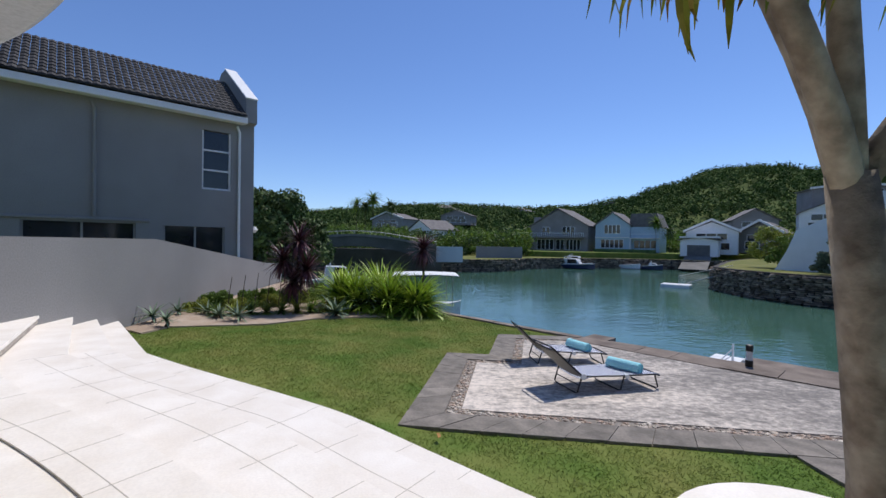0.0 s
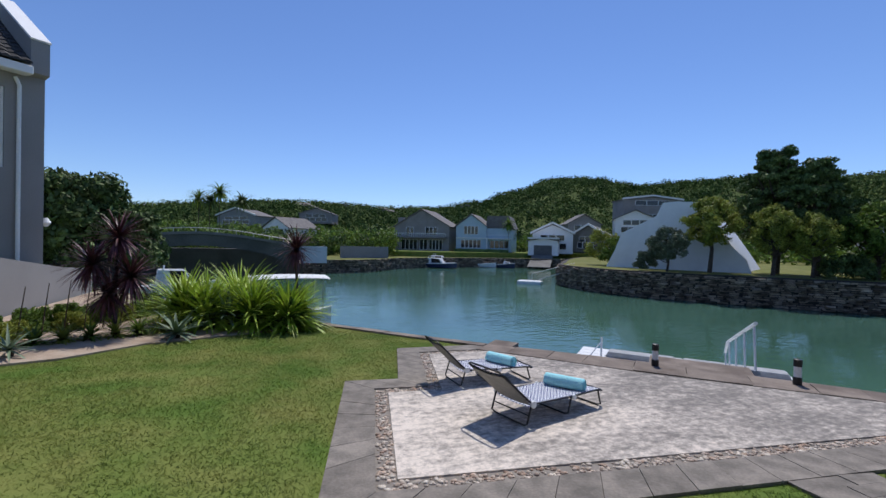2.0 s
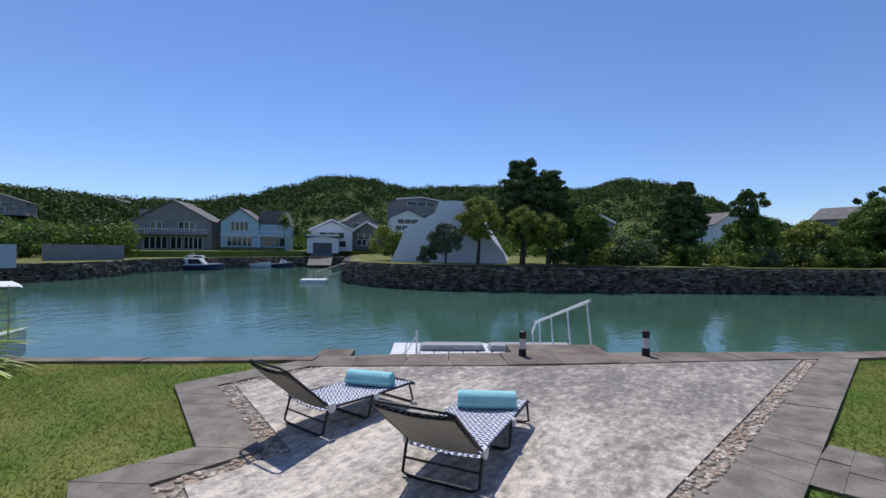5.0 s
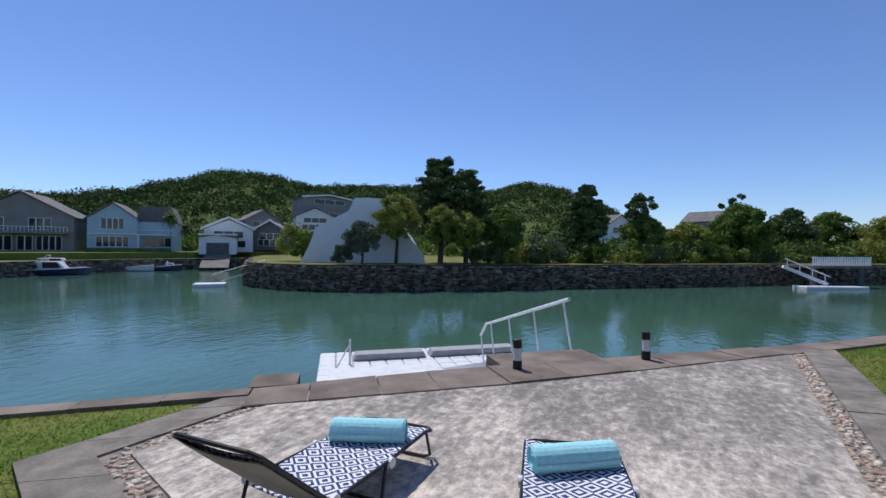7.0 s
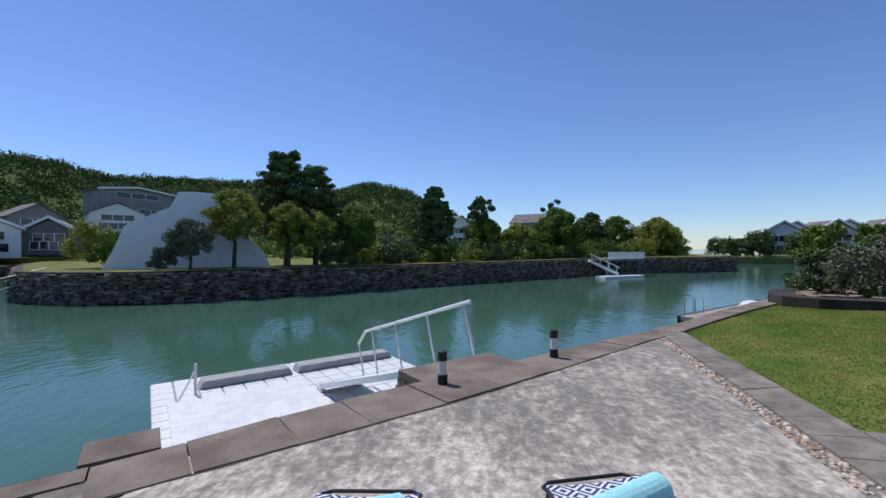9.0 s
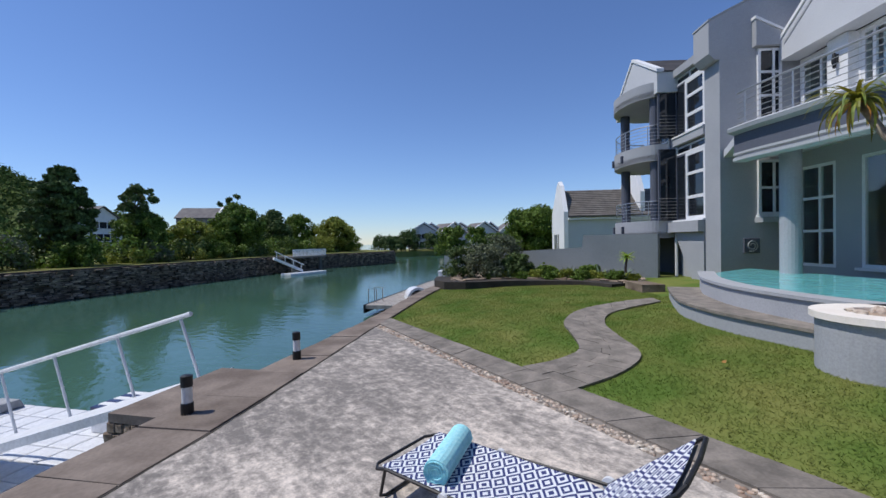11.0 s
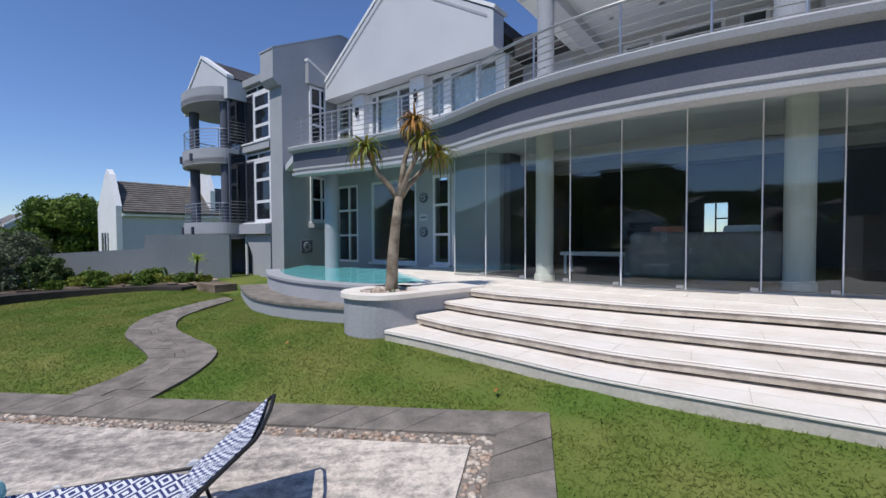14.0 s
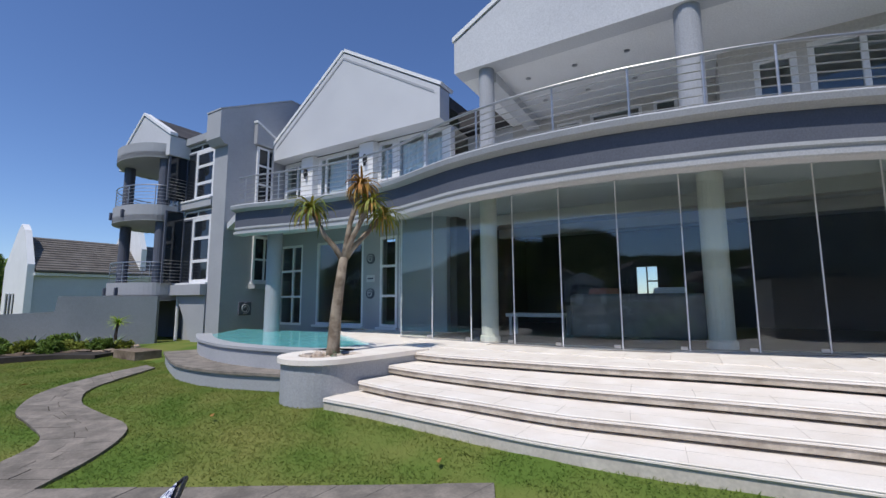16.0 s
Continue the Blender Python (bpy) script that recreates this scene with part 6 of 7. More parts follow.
for i in range(NB + 1):
    b = -14 + 164 * i / NB
    for j in range(NR + 1):
        r = 100 + 320 * j / NR
        zz = hill_z(b, min(r, 300)) if r <= 300 else hill_z(b, 300) * (1 - (r - 300) / 160)
        hv.append((r * math.cos(radians(b)), r * math.sin(radians(b)), zz))
for i in range(NB):
    for j in range(NR):
        k = i * (NR + 1) + j
        hf.append((k, k + 1, k + NR + 2, k + NR + 1))
hill = tagged(smooth(new("hillside", from_lists("hillside", hv, hf, "hill"))), "scrub-covered green hillside beyond the canal", "hill", kind="structure")
rs = np.random.RandomState(11)
for nm, mt, cnt, lab in (("scrub", "hill", 4600, "dense low hillside bushes"), ("hill_trees", "hill_dark", 2600, "dark rounded trees on the hillside")):
    cs, rr = [], []
    while len(cs) < cnt:
        b, r = -12 + 160 * rs.rand(), 110 + 195 * math.sqrt(rs.rand())
        if crest(b) < 1.0:
            continue
        sz = (1.9 + 2.3 * rs.rand()) * (0.7 + r / 400)
        cs.append((r * math.cos(radians(b)), r * math.sin(radians(b)), hill_z(b, min(r, 300)) + sz * 0.22))
        rr.append(sz)
    Q, F = leaf_cloud(cs, rr, 52, 0.62, rs, 0.72, 0.35)
    tagged(part_data(nm, np_mesh(nm, Q, F, mt), hill, lab), kind="stuff")
# mid-distance greenery between houses and hill
cs, rr = [], []
for k in range(520):
    b, r = 36 + 70 * rs.rand(), 116 + 40 * rs.rand()
    sz = 1.5 + 1.8 * rs.rand()
    cs.append((r * math.cos(radians(b)), r * math.sin(radians(b)), 0.6 + sz * 0.5 + max(0, r - 105) * 0.08))
    rr.append(sz)
Q, F = leaf_cloud(cs, rr, 60, 0.5, rs, 0.8)
tagged(new("garden_trees", np_mesh("garden_trees", Q, F, "leaf_mid")), "thick green garden trees behind the far houses", "trees", kind="stuff")
cs, rr = [], []
for k in range(240):
    b, r = -6 + 44 * rs.rand(), 85 + 40 * rs.rand()
    sz = 1.5 + 1.8 * rs.rand()
    cs.append((r * math.cos(radians(b)), r * math.sin(radians(b)), 0.2 + sz * 0.6))
    rr.append(sz)
Q, F = leaf_cloud(cs, rr, 60, 0.5, rs, 0.8)
tagged(new("bank_thicket", np_mesh("bank_thicket", Q, F, "leaf_mid")), "green thicket behind the canal trees", "trees", kind="stuff")


# greenery along the shore to the north and behind the bank trees
for nm, mt, cnt, lab in (("shore_trees", "leaf_mid", 170, "leafy green trees along the far shore"), ("shore_shrubs", "leaf_dark", 110, "dark green shrubs along the far shore")):
    cs, rr = [], []
    for k in range(cnt):
        b = 73 + 34 * rs.rand()
        r = 84 + 22 * rs.rand()
        sz = 0.9 + 1.5 * rs.rand()
        cs.append((r * math.cos(radians(b)), r * math.sin(radians(b)), -0.3 + sz * (0.4 + 1.6 * rs.rand())))
        rr.append(sz)
    Q, F = leaf_cloud(cs, rr, 110, 0.3, rs, 0.8)
    tagged(new(nm, np_mesh(nm, Q, F, mt)), lab, "trees", kind="stuff")
HEDGE = [Vector(p) for p in ((42.5, 18.0), (47.5, 11.5), (55.0, 1.5), (62.5, -7.5), (70.0, -17.0), (75.0, -27.0), (82.0, -36.0), (106.0, -43.0))]
for nm, mt, cnt, lab in (("bank_hedge", "leaf_mid", 190, "tangled green shrubs along the far bank"), ("bank_scrub", "leaf_dark", 120, "dark tangled scrub along the far bank"), ("bank_bushes", "leaf_light", 50, "yellow-green bushes along the far bank")):
    cs, rr = [], []
    for k in range(cnt):
        i = rs.randint(len(HEDGE) - 1)
        p = HEDGE[i].lerp(HEDGE[i + 1], rs.rand())
        d = (HEDGE[i + 1] - HEDGE[i]).normalized()
        p = p + Vector((-d.y, d.x)) * (6.5 * rs.rand() - 0.5)
        sz = 0.5 + 0.9 * rs.rand()
        cs.append((p.x, p.y, sz * (0.3 + 1.5 * rs.rand() ** 1.5)))
        rr.append(sz)
    Q, F = leaf_cloud(cs, rr, 130, 0.17, rs, 0.8)
    tagged(new(nm, np_mesh(nm, Q, F, mt)), lab, "shrubs", kind="stuff")


def far_house(label, x, y, z, turn, w, d, h, rise, wall, roof, name="far_house", rows=(), off=0.0, parapet=False, group=""):
    """A gabled house whose gable faces its own -y; rows: (z0, z1, x0, x1, count) of windows on that front."""
    t = thing(name, label, "house", at(x, y, z, turn), group=group)
    part("wall", upright(B(), [(-w / 2, 0), (w / 2, 0), (w / 2, h), (0, h + rise), (-w / 2, h)], 0, d), wall, t)
    for s in (-1, 1):
        bm = B()
        p = [(s * (w / 2 + 0.4), h - 0.25), (0, h + rise + 0.12), (0, h + rise + 0.3), (s * (w / 2 + 0.4), h - 0.05)]
        part("roof", upright(bm, p, -0.4, d + 0.3), roof, t)
        if parapet:
            part("parapet", upright(B(), [(s * (w / 2 + 0.5), h - 0.2), (0, h + rise + 0.28), (0, h + rise + 0.7), (s * (w / 2 + 0.5), h + 0.3)], -0.55, -0.1), "white", t)
    for z0, z1, x0, x1, n in rows:
        pw = (x1 - x0) / n
        for k in range(n):
            a = x0 + pw * k
            wd = part("window", bx(a + 0.06, a + pw - 0.06, -0.05, 0.05, z0, z1), "window", t)
            part("window_frame", box(box(box(bx(a, a + 0.08, -0.1, 0.0, z0 - 0.08, z1 + 0.08), a + pw - 0.08, a + pw, -0.1, 0.0, z0 - 0.08, z1 + 0.08), a + 0.08, a + pw - 0.08, -0.1, 0.0, z1, z1 + 0.08), a + 0.08, a + pw - 0.08, -0.1, 0.0, z0 - 0.08, z0), "white", wd)
    return t


TURN = -43
th = far_house("taupe two-storey house with a broad gable and balcony", 37.6, 97.5, 0.5, TURN, 14.0, 10, 6.0, 3.9, "taupe_house", "roof_far", rows=((0.4, 2.7, -5.2, -1.0, 4), (0.4, 2.7, -0.4, 1.6, 2), (0.4, 2.7, 2.0, 5.4, 4), (3.9, 5.7, -4.0, -2.0, 2), (3.9, 5.7, 1.0, 4.0, 3)))
part("balcony", bx(-6.5, 6.5, -1.5, 0.0, 3.1, 3.4), "taupe_house", th)
part("balcony_rail", bx(-6.5, 6.5, -1.5, -1.42, 4.2, 4.3), "white", th)
for k in range(27):
    part("baluster", bx(-6.5 + 0.5 * k, -6.42 + 0.5 * k, -1.48, -1.42, 3.4, 4.2), "white", th)
part("chimney", bx(-6.6, -5.2, 1.0, 2.0, 5.0, 8.2), "taupe_house", th)
bh = far_house("pale blue two-storey house with gable and balcony", 46.6, 89.0, 0.7, TURN, 7.2, 9, 5.8, 2.7, "blue_house", "roof_far", rows=((0.9, 2.6, -2.4, 2.4, 5), (4.0, 5.8, -1.7, 1.7, 4)))
part("wing", bx(3.6, 9.3, 0.8, 9.0, 0.0, 5.4), "blue_house", bh)
part("wing_roof", upright(B(), [(3.2, 5.3), (9.8, 5.3), (8.6, 8.3), (3.6, 8.3)], 1.0, 8.5), "roof_far", bh)
part("balcony", bx(3.6, 9.3, -0.4, 0.8, 2.9, 3.1), "white", bh)
part("balcony_rail", bx(3.6, 9.3, -0.4, -0.34, 3.8, 3.9), "white", bh)
part("porch_band", bx(-3.6, 3.6, -0.3, 0.0, 3.0, 3.2), "white", bh)
for k in range(4):
    w = part("window", bx(4.4 + 1.1 * k, 5.3 + 1.1 * k, 0.72, 0.8, 0.9, 2.5), "window", bh)
part("post", bx(3.7, 3.95, -0.4, -0.2, 0.0, 2.9), "white", bh)
part("hedge", bevel(bx(-3.6, 9.0, -1.6, -0.9, -0.2, 0.6), 0.15, 2), "leaf_dark", bh, "clipped dark hedge")
ga = far_house("white boat garage with a dark door and slipway", 57.0, 75.8, 0.2, TURN, 6.2, 6, 3.3, 0.3, "white", "roof_far")
part("garage_door", bx(-1.9, 1.9, -0.06, 0.0, 0.0, 2.2), "room_dark", ga)
part("pink_roof", bx(-3.2, 3.2, -0.6, 6.2, 3.6, 3.9), "white", ga)
part("slipway", upright(B(), [(-2.2, 0.0), (2.2, 0.0), (2.2, 0.1), (-2.2, 0.1)], -9.0, 0.0), "concrete", ga, "pale concrete slipway").matrix_local = pose(0, 0, 0, 14, 0, 0)
for k, (x, y, z, w, d, h, rise, wall) in enumerate(((63, 80, 0.6, 9, 8, 4.6, 2.0, "white"), (82, 90, 4.0, 9, 8, 4.5, 2.5, "taupe_house"), (70, 76, 1.0, 7, 7, 4.0, 2.0, "concrete"), (92, 82, 5.5, 10, 8, 4.5, 2.2, "white"), (102, 85, 9.5, 16, 8, 6.5, 0.6, "taupe_house"), (6, 120, 2.0, 12, 9, 3.6, 2.6, "white"), (-4, 165, 7.0, 16, 10, 3.8, 2.2, "neighbour"), (24, 175, 9.5, 13, 9, 4.0, 2.0, "taupe_house"), (88, 30, 2.0, 9, 8, 5.0, 2.2, "taupe_house"), (104, 6, 2.0, 9, 8, 5.0, 2.4, "white"), (110, -16, 2.0, 10, 8, 6.0, 2.2, "neighbour"))):
    far_house("small gabled house among hillside trees", x, y, z, TURN + 20 * math.sin(k * 2.1), w, d, h, rise, wall, "roof_far", rows=((1.0, 2.3, -w * 0.35, w * 0.35, 4), (h - 1.6, h - 0.4, -w * 0.3, w * 0.3, 3)), parapet=k % 2 == 0, group="hillside houses")
rs = np.random.RandomState(21)
for k in range(14):
    b, r = 60 + 45 * rs.rand(), 225 + 60 * rs.rand()
    far_house("distant hillside house with a pale roof", r * math.cos(radians(b)), r * math.sin(radians(b)), hill_z(b, r) - 1.2, TURN + rs.randn() * 25, 9, 7, 2.8, 1.5, ("taupe_house", "concrete", "neighbour")[k % 3], "roof_tan" if k % 2 else "roof_far", rows=((0.8, 2.2, -4, 4, 4),), group="hilltop houses")

# white wall building on the point
WB = Matrix.Translation((34.9, 36.9, 0.0)) @ pose(0, 0, 0, 0, 0, math.degrees(math.atan2(24.8 - 36.9, 40.0 - 34.9)))
wb = thing("white_building", "white building with a tall sloping blank end wall", "house", WB)
prof = [(0, 0), (13.0, 0), (12.6, 1.2), (11.4, 2.6), (10.2, 4.4), (9.2, 6.6), (7.0, 6.8), (5.6, 6.75), (5.0, 5.4), (2.6, 4.2), (1.6, 3.7), (0.9, 1.8)]
part("end_wall", upright(B(), prof, 0.0, 0.5), "white", wb)
part("body", upright(B(), [(0.9, 0), (12.4, 0), (11.0, 2.4), (9.0, 5.6), (5.6, 5.4), (2.6, 3.6), (1.2, 1.6)], 0.5, 14.0), "white", wb)
part("roof", upright(B(), [(1.0, 1.7), (2.5, 3.8), (5.5, 5.6), (5.4, 5.8), (2.3, 4.0), (0.8, 1.9)], 0.6, 14.2), "roof_tan", wb)

# bridge, boats
br = thing("footbridge", "long low arched concrete bridge over the canal", "bridge")
TOP = spline([(-26.0, 1.5), (-18.0, 2.1), (-10.6, 2.65), (-6.0, 2.95), (-2.0, 2.72), (1.5, 2.2), (4.6, 1.75)], 4)
LOWER = spline([(-26.0, -1.5), (-18.0, -0.2), (-10.6, 0.95), (-6.0, 1.4), (-2.0, 1.1), (1.5, 0.4), (4.6, -1.1)], 4)
# the span's side away from the sun is coloured darker than the deck
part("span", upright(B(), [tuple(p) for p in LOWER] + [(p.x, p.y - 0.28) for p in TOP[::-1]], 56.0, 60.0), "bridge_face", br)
part("deck_edge", upright(B(), [(p.x, p.y - 0.278) for p in TOP] + [tuple(p) for p in TOP[::-1]], 55.85, 60.15), "concrete", br, "pale concrete deck edge")
part("parapet", tube(B(), [(p.x, 56.0, p.y + 0.42) for p in TOP], 0.04, 6), "steel", br, "thin steel parapet rail")
for p in TOP[::2]:
    part("rail_post", tube(B(), [(p.x, 56.0, p.y), (p.x, 56.0, p.y + 0.42)], 0.03, 5), "steel", br)
part("end_wall", bx(4.8, 8.4, 57.5, 58.0, -0.6, 1.5), "lightgrey", br, "pale wall at the bridge end")
# shade below the arch is put into this block's colour
part("abutment", bx(-30.0, 6.0, 62.0, 64.0, -3.0, 1.0), "bridge_face", br, "bank coloured dark for the shade under the bridge")
structure("garden_wall", bx(13.0, 21.0, 71.5, 72.0, -0.6, 1.5), "neighbour", "low grey garden wall on the far shore", "wall")


def boat(label, x, y, turn, L, w, hull, cabin=0.0, canopy=None, name="motor_boat"):
    t = thing(name, label, "boat", at(x, y, WATER - 0.15, turn))
    st = []
    bm = B()
    for i in range(9):
        f = i / 8
        ww = w / 2 * (1 - max(0, f - 0.45) ** 2 * 3.2) if f < 1 else 0.02
        ww = max(ww, 0.03)
        hh = 0.75 + 0.35 * f
        xx = (f - 0.5) * L
        st.append([bm.verts.new(p) for p in ((xx - 0.1 * L * (f > 0.9), 0, 0), (xx, -ww * 0.75, 0.25), (xx, -ww, hh), (xx, 0, hh + 0.05), (xx, ww, hh), (xx, ww * 0.75, 0.25))])
    for a, b in zip(st, st[1:]):
        for k in range(6):
            bm.faces.new((a[k], a[(k + 1) % 6], b[(k + 1) % 6], b[k]))
    bm.faces.new(st[0][::-1])
    bm.faces.new(st[-1])
    part("hull", bm, hull, t)
    part("rub_rail", tube(B(), [((i / 8 - 0.5) * L, -max(w / 2 * (1 - max(0, i / 8 - 0.45) ** 2 * 3.2), 0.03), 0.8 + 0.35 * i / 8) for i in range(9)], 0.05, 6), "gel", t)
    if cabin:
        part("cabin", bevel(upright(B(), [(-0.15 * L, 0.9), (0.25 * L, 1.0), (0.16 * L, 0.9 + cabin), (-0.12 * L, 0.95 + cabin)], -w * 0.33, w * 0.33), 0.06, 1), "gel", t)
        part("windscreen", upright(B(), [(0.0, 1.15), (0.2 * L, 1.15), (0.15 * L, 0.8 + cabin), (0.0, 0.85 + cabin)], -w * 0.34, w * 0.34), "window", t)
        part("outboard", bevel(bx(-0.5 * L - 0.5, -0.5 * L, -0.25, 0.25, 0.4, 1.3), 0.08, 2), "black", t)
        part("arch", tube(B(), [(-0.1 * L, -w * 0.35, 0.9), (-0.05 * L, -w * 0.3, 1.3 + cabin), (-0.05 * L, w * 0.3, 1.3 + cabin), (-0.1 * L, w * 0.35, 0.9)], 0.04, 6), "gel", t)
    if canopy:
        bm = B()
        g = [[bm.verts.new((-L * 0.42 + L * 0.84 * i / 6, -w * 0.5 + w * j / 4, canopy + 0.12 * math.sin(math.pi * j / 4) - 0.06 * (i / 6 - 0.5) ** 2 * 4 - o)) for j in range(5)] for o in (0, 0.04) for i in range(7)]
        for q in (g[:7], g[7:]):
            for i in range(6):
                for j in range(4):
                    bm.faces.new((q[i][j], q[i + 1][j], q[i + 1][j + 1], q[i][j + 1]))
        part("canopy", bm, "curtain", t, "white fabric canopy")
        for sx in (-0.35, 0.35):
            for sy in (-0.42, 0.42):
                part("canopy_pole", tube(B(), [(sx * L, sy * w, 0.9), (sx * L, sy * w, canopy)], 0.025, 6), "steel", t)
    return t


boat("navy and white motor boat moored at the far shore", 31.5, 76.5, -40, 9.5, 3.0, "navy", 1.1)
boat("white day boat with a sloping cabin behind the navy boat", 33.0, 78.2, -40, 7.5, 2.6, "gel", 1.5)
boat("small white ski boat by the far shore", 25.5, 79.0, 130, 6.0, 2.2, "gel", 0.7)
boat("small purple and white jet ski on its pad", 46.8, 74.5, -40, 3.6, 1.5, "navy", 0.5, name="jet_ski")
boat("white dinghy beside the jet ski", 43.6, 76.5, -40, 3.6, 1.5, "gel", 0.0, name="dinghy")
boat("white pontoon boat under a white fabric canopy", 0.9, 25.0, 4, 4.4, 2.2, "gel", 0.0, 2.75)
boat("white cabin boat moored by the bridge", -6.5, 42.0, 10, 6.5, 2.3, "gel", 1.2)
fl = thing("mooring_float", "small white floating platform with a long ramp", "float", at(29.6, 43.4, WATER, -45))
part("deck", bevel(bx(-1.4, 1.4, -1.0, 1.0, -0.1, 0.35), 0.05, 1), "pvc", fl)
part("ramp", tube(B(), [(1.0, 0.2, 0.5), (5.0, 0.4, 1.9)], 0.07, 6), "steel", fl)
part("ramp_rail", tube(B(), [(0.2, 0.2, 0.35), (0.2, 0.2, 1.2), (5.0, 0.4, 2.6)], 0.04, 6), "steel", fl)
bo = thing("boarding_ramp", "grey timber boarding ramp at the far shore", "ramp", at(43.2, 78.0, -1.2, -40))
part("deck", bevel(bx(-3.0, 3.0, -0.5, 0.5, -0.1, 0.1), 0.02, 1), "wood", bo).matrix_local = pose(0, 0, 0, 0, 14, 0)

# platform and gangway on the far bank
pf = thing("canal_platform", "white railed timber platform over the far canal wall", "platform", at(60.6, -14.6, 0.0, -66))
part("deck", bx(-3.2, 3.2, -2.6, 3.5, -0.25, 0.0), "concrete", pf)
part("top_rail", bx(-3.2, 3.2, -2.6, -2.5, 0.85, 0.95), "white", pf)
for k in range(26):
    part("rail_board", bx(-3.2 + 0.25 * k, -3.05 + 0.25 * k, -2.58, -2.52, 0.05, 0.85), "white", pf)
for x in (-2.6, 2.6):
    part("pile", lathe(B(), [(0.3, -3.0), (0.3, -0.25)], 12, (x, -2.0)), "concrete", pf)
part("ramp", tube(B(), [(-6.5, -2.6, -0.1), (-2.6, -3.6, -1.9)], 0.22, 4), "white", pf)
part("ramp_rail", tube(B(), [(-6.5, -2.9, 0.75), (-2.6, -3.9, -1.1)], 0.06, 6), "white", pf)
for k in range(4):
    part("ramp_post", tube(B(), [(-6.3 + 1.1 * k, -2.95 - 0.28 * k, -0.2 - 0.5 * k), (-6.3 + 1.1 * k, -2.95 - 0.28 * k, 0.65 - 0.5 * k)], 0.05, 6), "white", pf)
part("float", bevel(bx(-6.0, 0.5, -5.0, -3.2, WATER - 0.1, WATER + 0.3), 0.05, 1), "pvc", pf)

# ---- east: jetty, garden wall, white house, far town ----
jt = thing("jetty", "long pale timber jetty beside the quay", "jetty", dock.matrix_world.copy())
part("deck", bx(25.5, 40.0, 3.0, 6.2, -1.98, -1.8), "wood", jt)
part("fender", bx(25.45, 40.0, 6.2, 6.3, -2.2, -1.75), "black", jt)
for k in range(60):
    part("board", bx(25.5 + 0.24 * k, 25.72 + 0.24 * k, 3.0, 6.2, -1.8, -1.772), "wood", jt)
part("rail", tube(B(), [(33.0, 3.2, -0.6), (40.0, 3.2, -0.3)], 0.05, 6), "steel", jt)
for s in (33.0, 36.5, 40.0):
    part("rail_post", tube(B(), [(s, 3.2, -1.8), (s, 3.2, -0.6 + (s - 33) * 0.043)], 0.05, 6), "steel", jt)
part("ladder", tube(B(), [(26.4, 5.9, -2.2), (26.4, 5.9, -1.0), (26.4, 6.4, -1.0), (26.4, 6.4, -2.2)], 0.03, 6), "steel", jt)
part("ladder", tube(B(), [(27.3, 5.9, -2.2), (27.3, 5.9, -1.0), (27.3, 6.4, -1.0), (27.3, 6.4, -2.2)], 0.03, 6), "steel", jt)
lb = thing("locker_box", "square white dock locker on the jetty", "box", dock.matrix_world @ at(37.6, 4.3, -1.77))
part("body", bevel(bx(-0.7, 0.7, -0.6, 0.6, 0.0, 0.95), 0.04, 1), "gel", lb)
part("lid", bevel(bx(-0.75, 0.75, -0.65, 0.65, 0.952, 1.05), 0.03, 1), "gel", lb)
db = thing("upturned_dinghy", "upturned white dinghy on the jetty", "boat", dock.matrix_world @ at(29.2, 4.6, -1.77, 30))
bm = B()
g = [[bm.verts.new((-1.3 + 2.6 * i / 8, 0.65 * math.cos(math.pi * j / 8) * (1 - (i / 8) ** 3 * 0.8), 0.7 * math.sin(math.pi * j / 8) * (1 - (i / 8) ** 3 * 0.6))) for j in range(9)] for i in range(9)]
for i in range(8):
    for j in range(8):
        bm.faces.new((g[i][j], g[i + 1][j], g[i + 1][j + 1], g[i][j + 1]))
bm.faces.new(g[0])
part("hull", bm, "gel", db)
# black sheet across the stern paints the shade inside the hull
part("shadow_side", upright(B(), [(0.5 * math.cos(math.pi * j / 8), 0.02 + 0.52 * math.sin(math.pi * j / 8)) for j in range(9)], -0.03, 0.0), "black", db, "black sheet for the shade inside the open stern").matrix_local = pose(-1.31, 0, 0, 0, 0, 90)

LOW = [(12.6, -2.2), (11.2, -1.15), (10.2, -2.5), (9.0, -3.5), (7.8, -3.95), (6.6, -3.7)]
low_c = [tuple(p) for p in spline(LOW, 4)]
stone_wall("low_garden_wall", low_c[::-1], 0.0, 0.36, "low stacked stone edging of the east bed", 0.3, 0.09, 6)
structure("east_bed", prism(B(), low_c + [(7.0, -6.5), (12.0, -7.5), (15.5, -5.5)], 0.0, 0.27), "sand", "planted bed behind the low stone wall", "bed")
ew = structure("boundary_wall_east", upright(B(), [(0, -0.5), (9.5, -1.0), (9.5, 0.95), (2.6, 1.3), (2.55, 1.75), (0, 1.75)], -0.12, 0.12), "teal_wall", "smooth grey boundary wall stepping down", "wall", at(6.8, -6.3, 0.0, 8))
structure("patio_step", prism(B(), [(6.0, -3.6), (5.2, -2.9), (5.6, -2.5), (6.4, -3.2)], 0.0, 0.42), "stone", "low stone step beside the bay", "step")

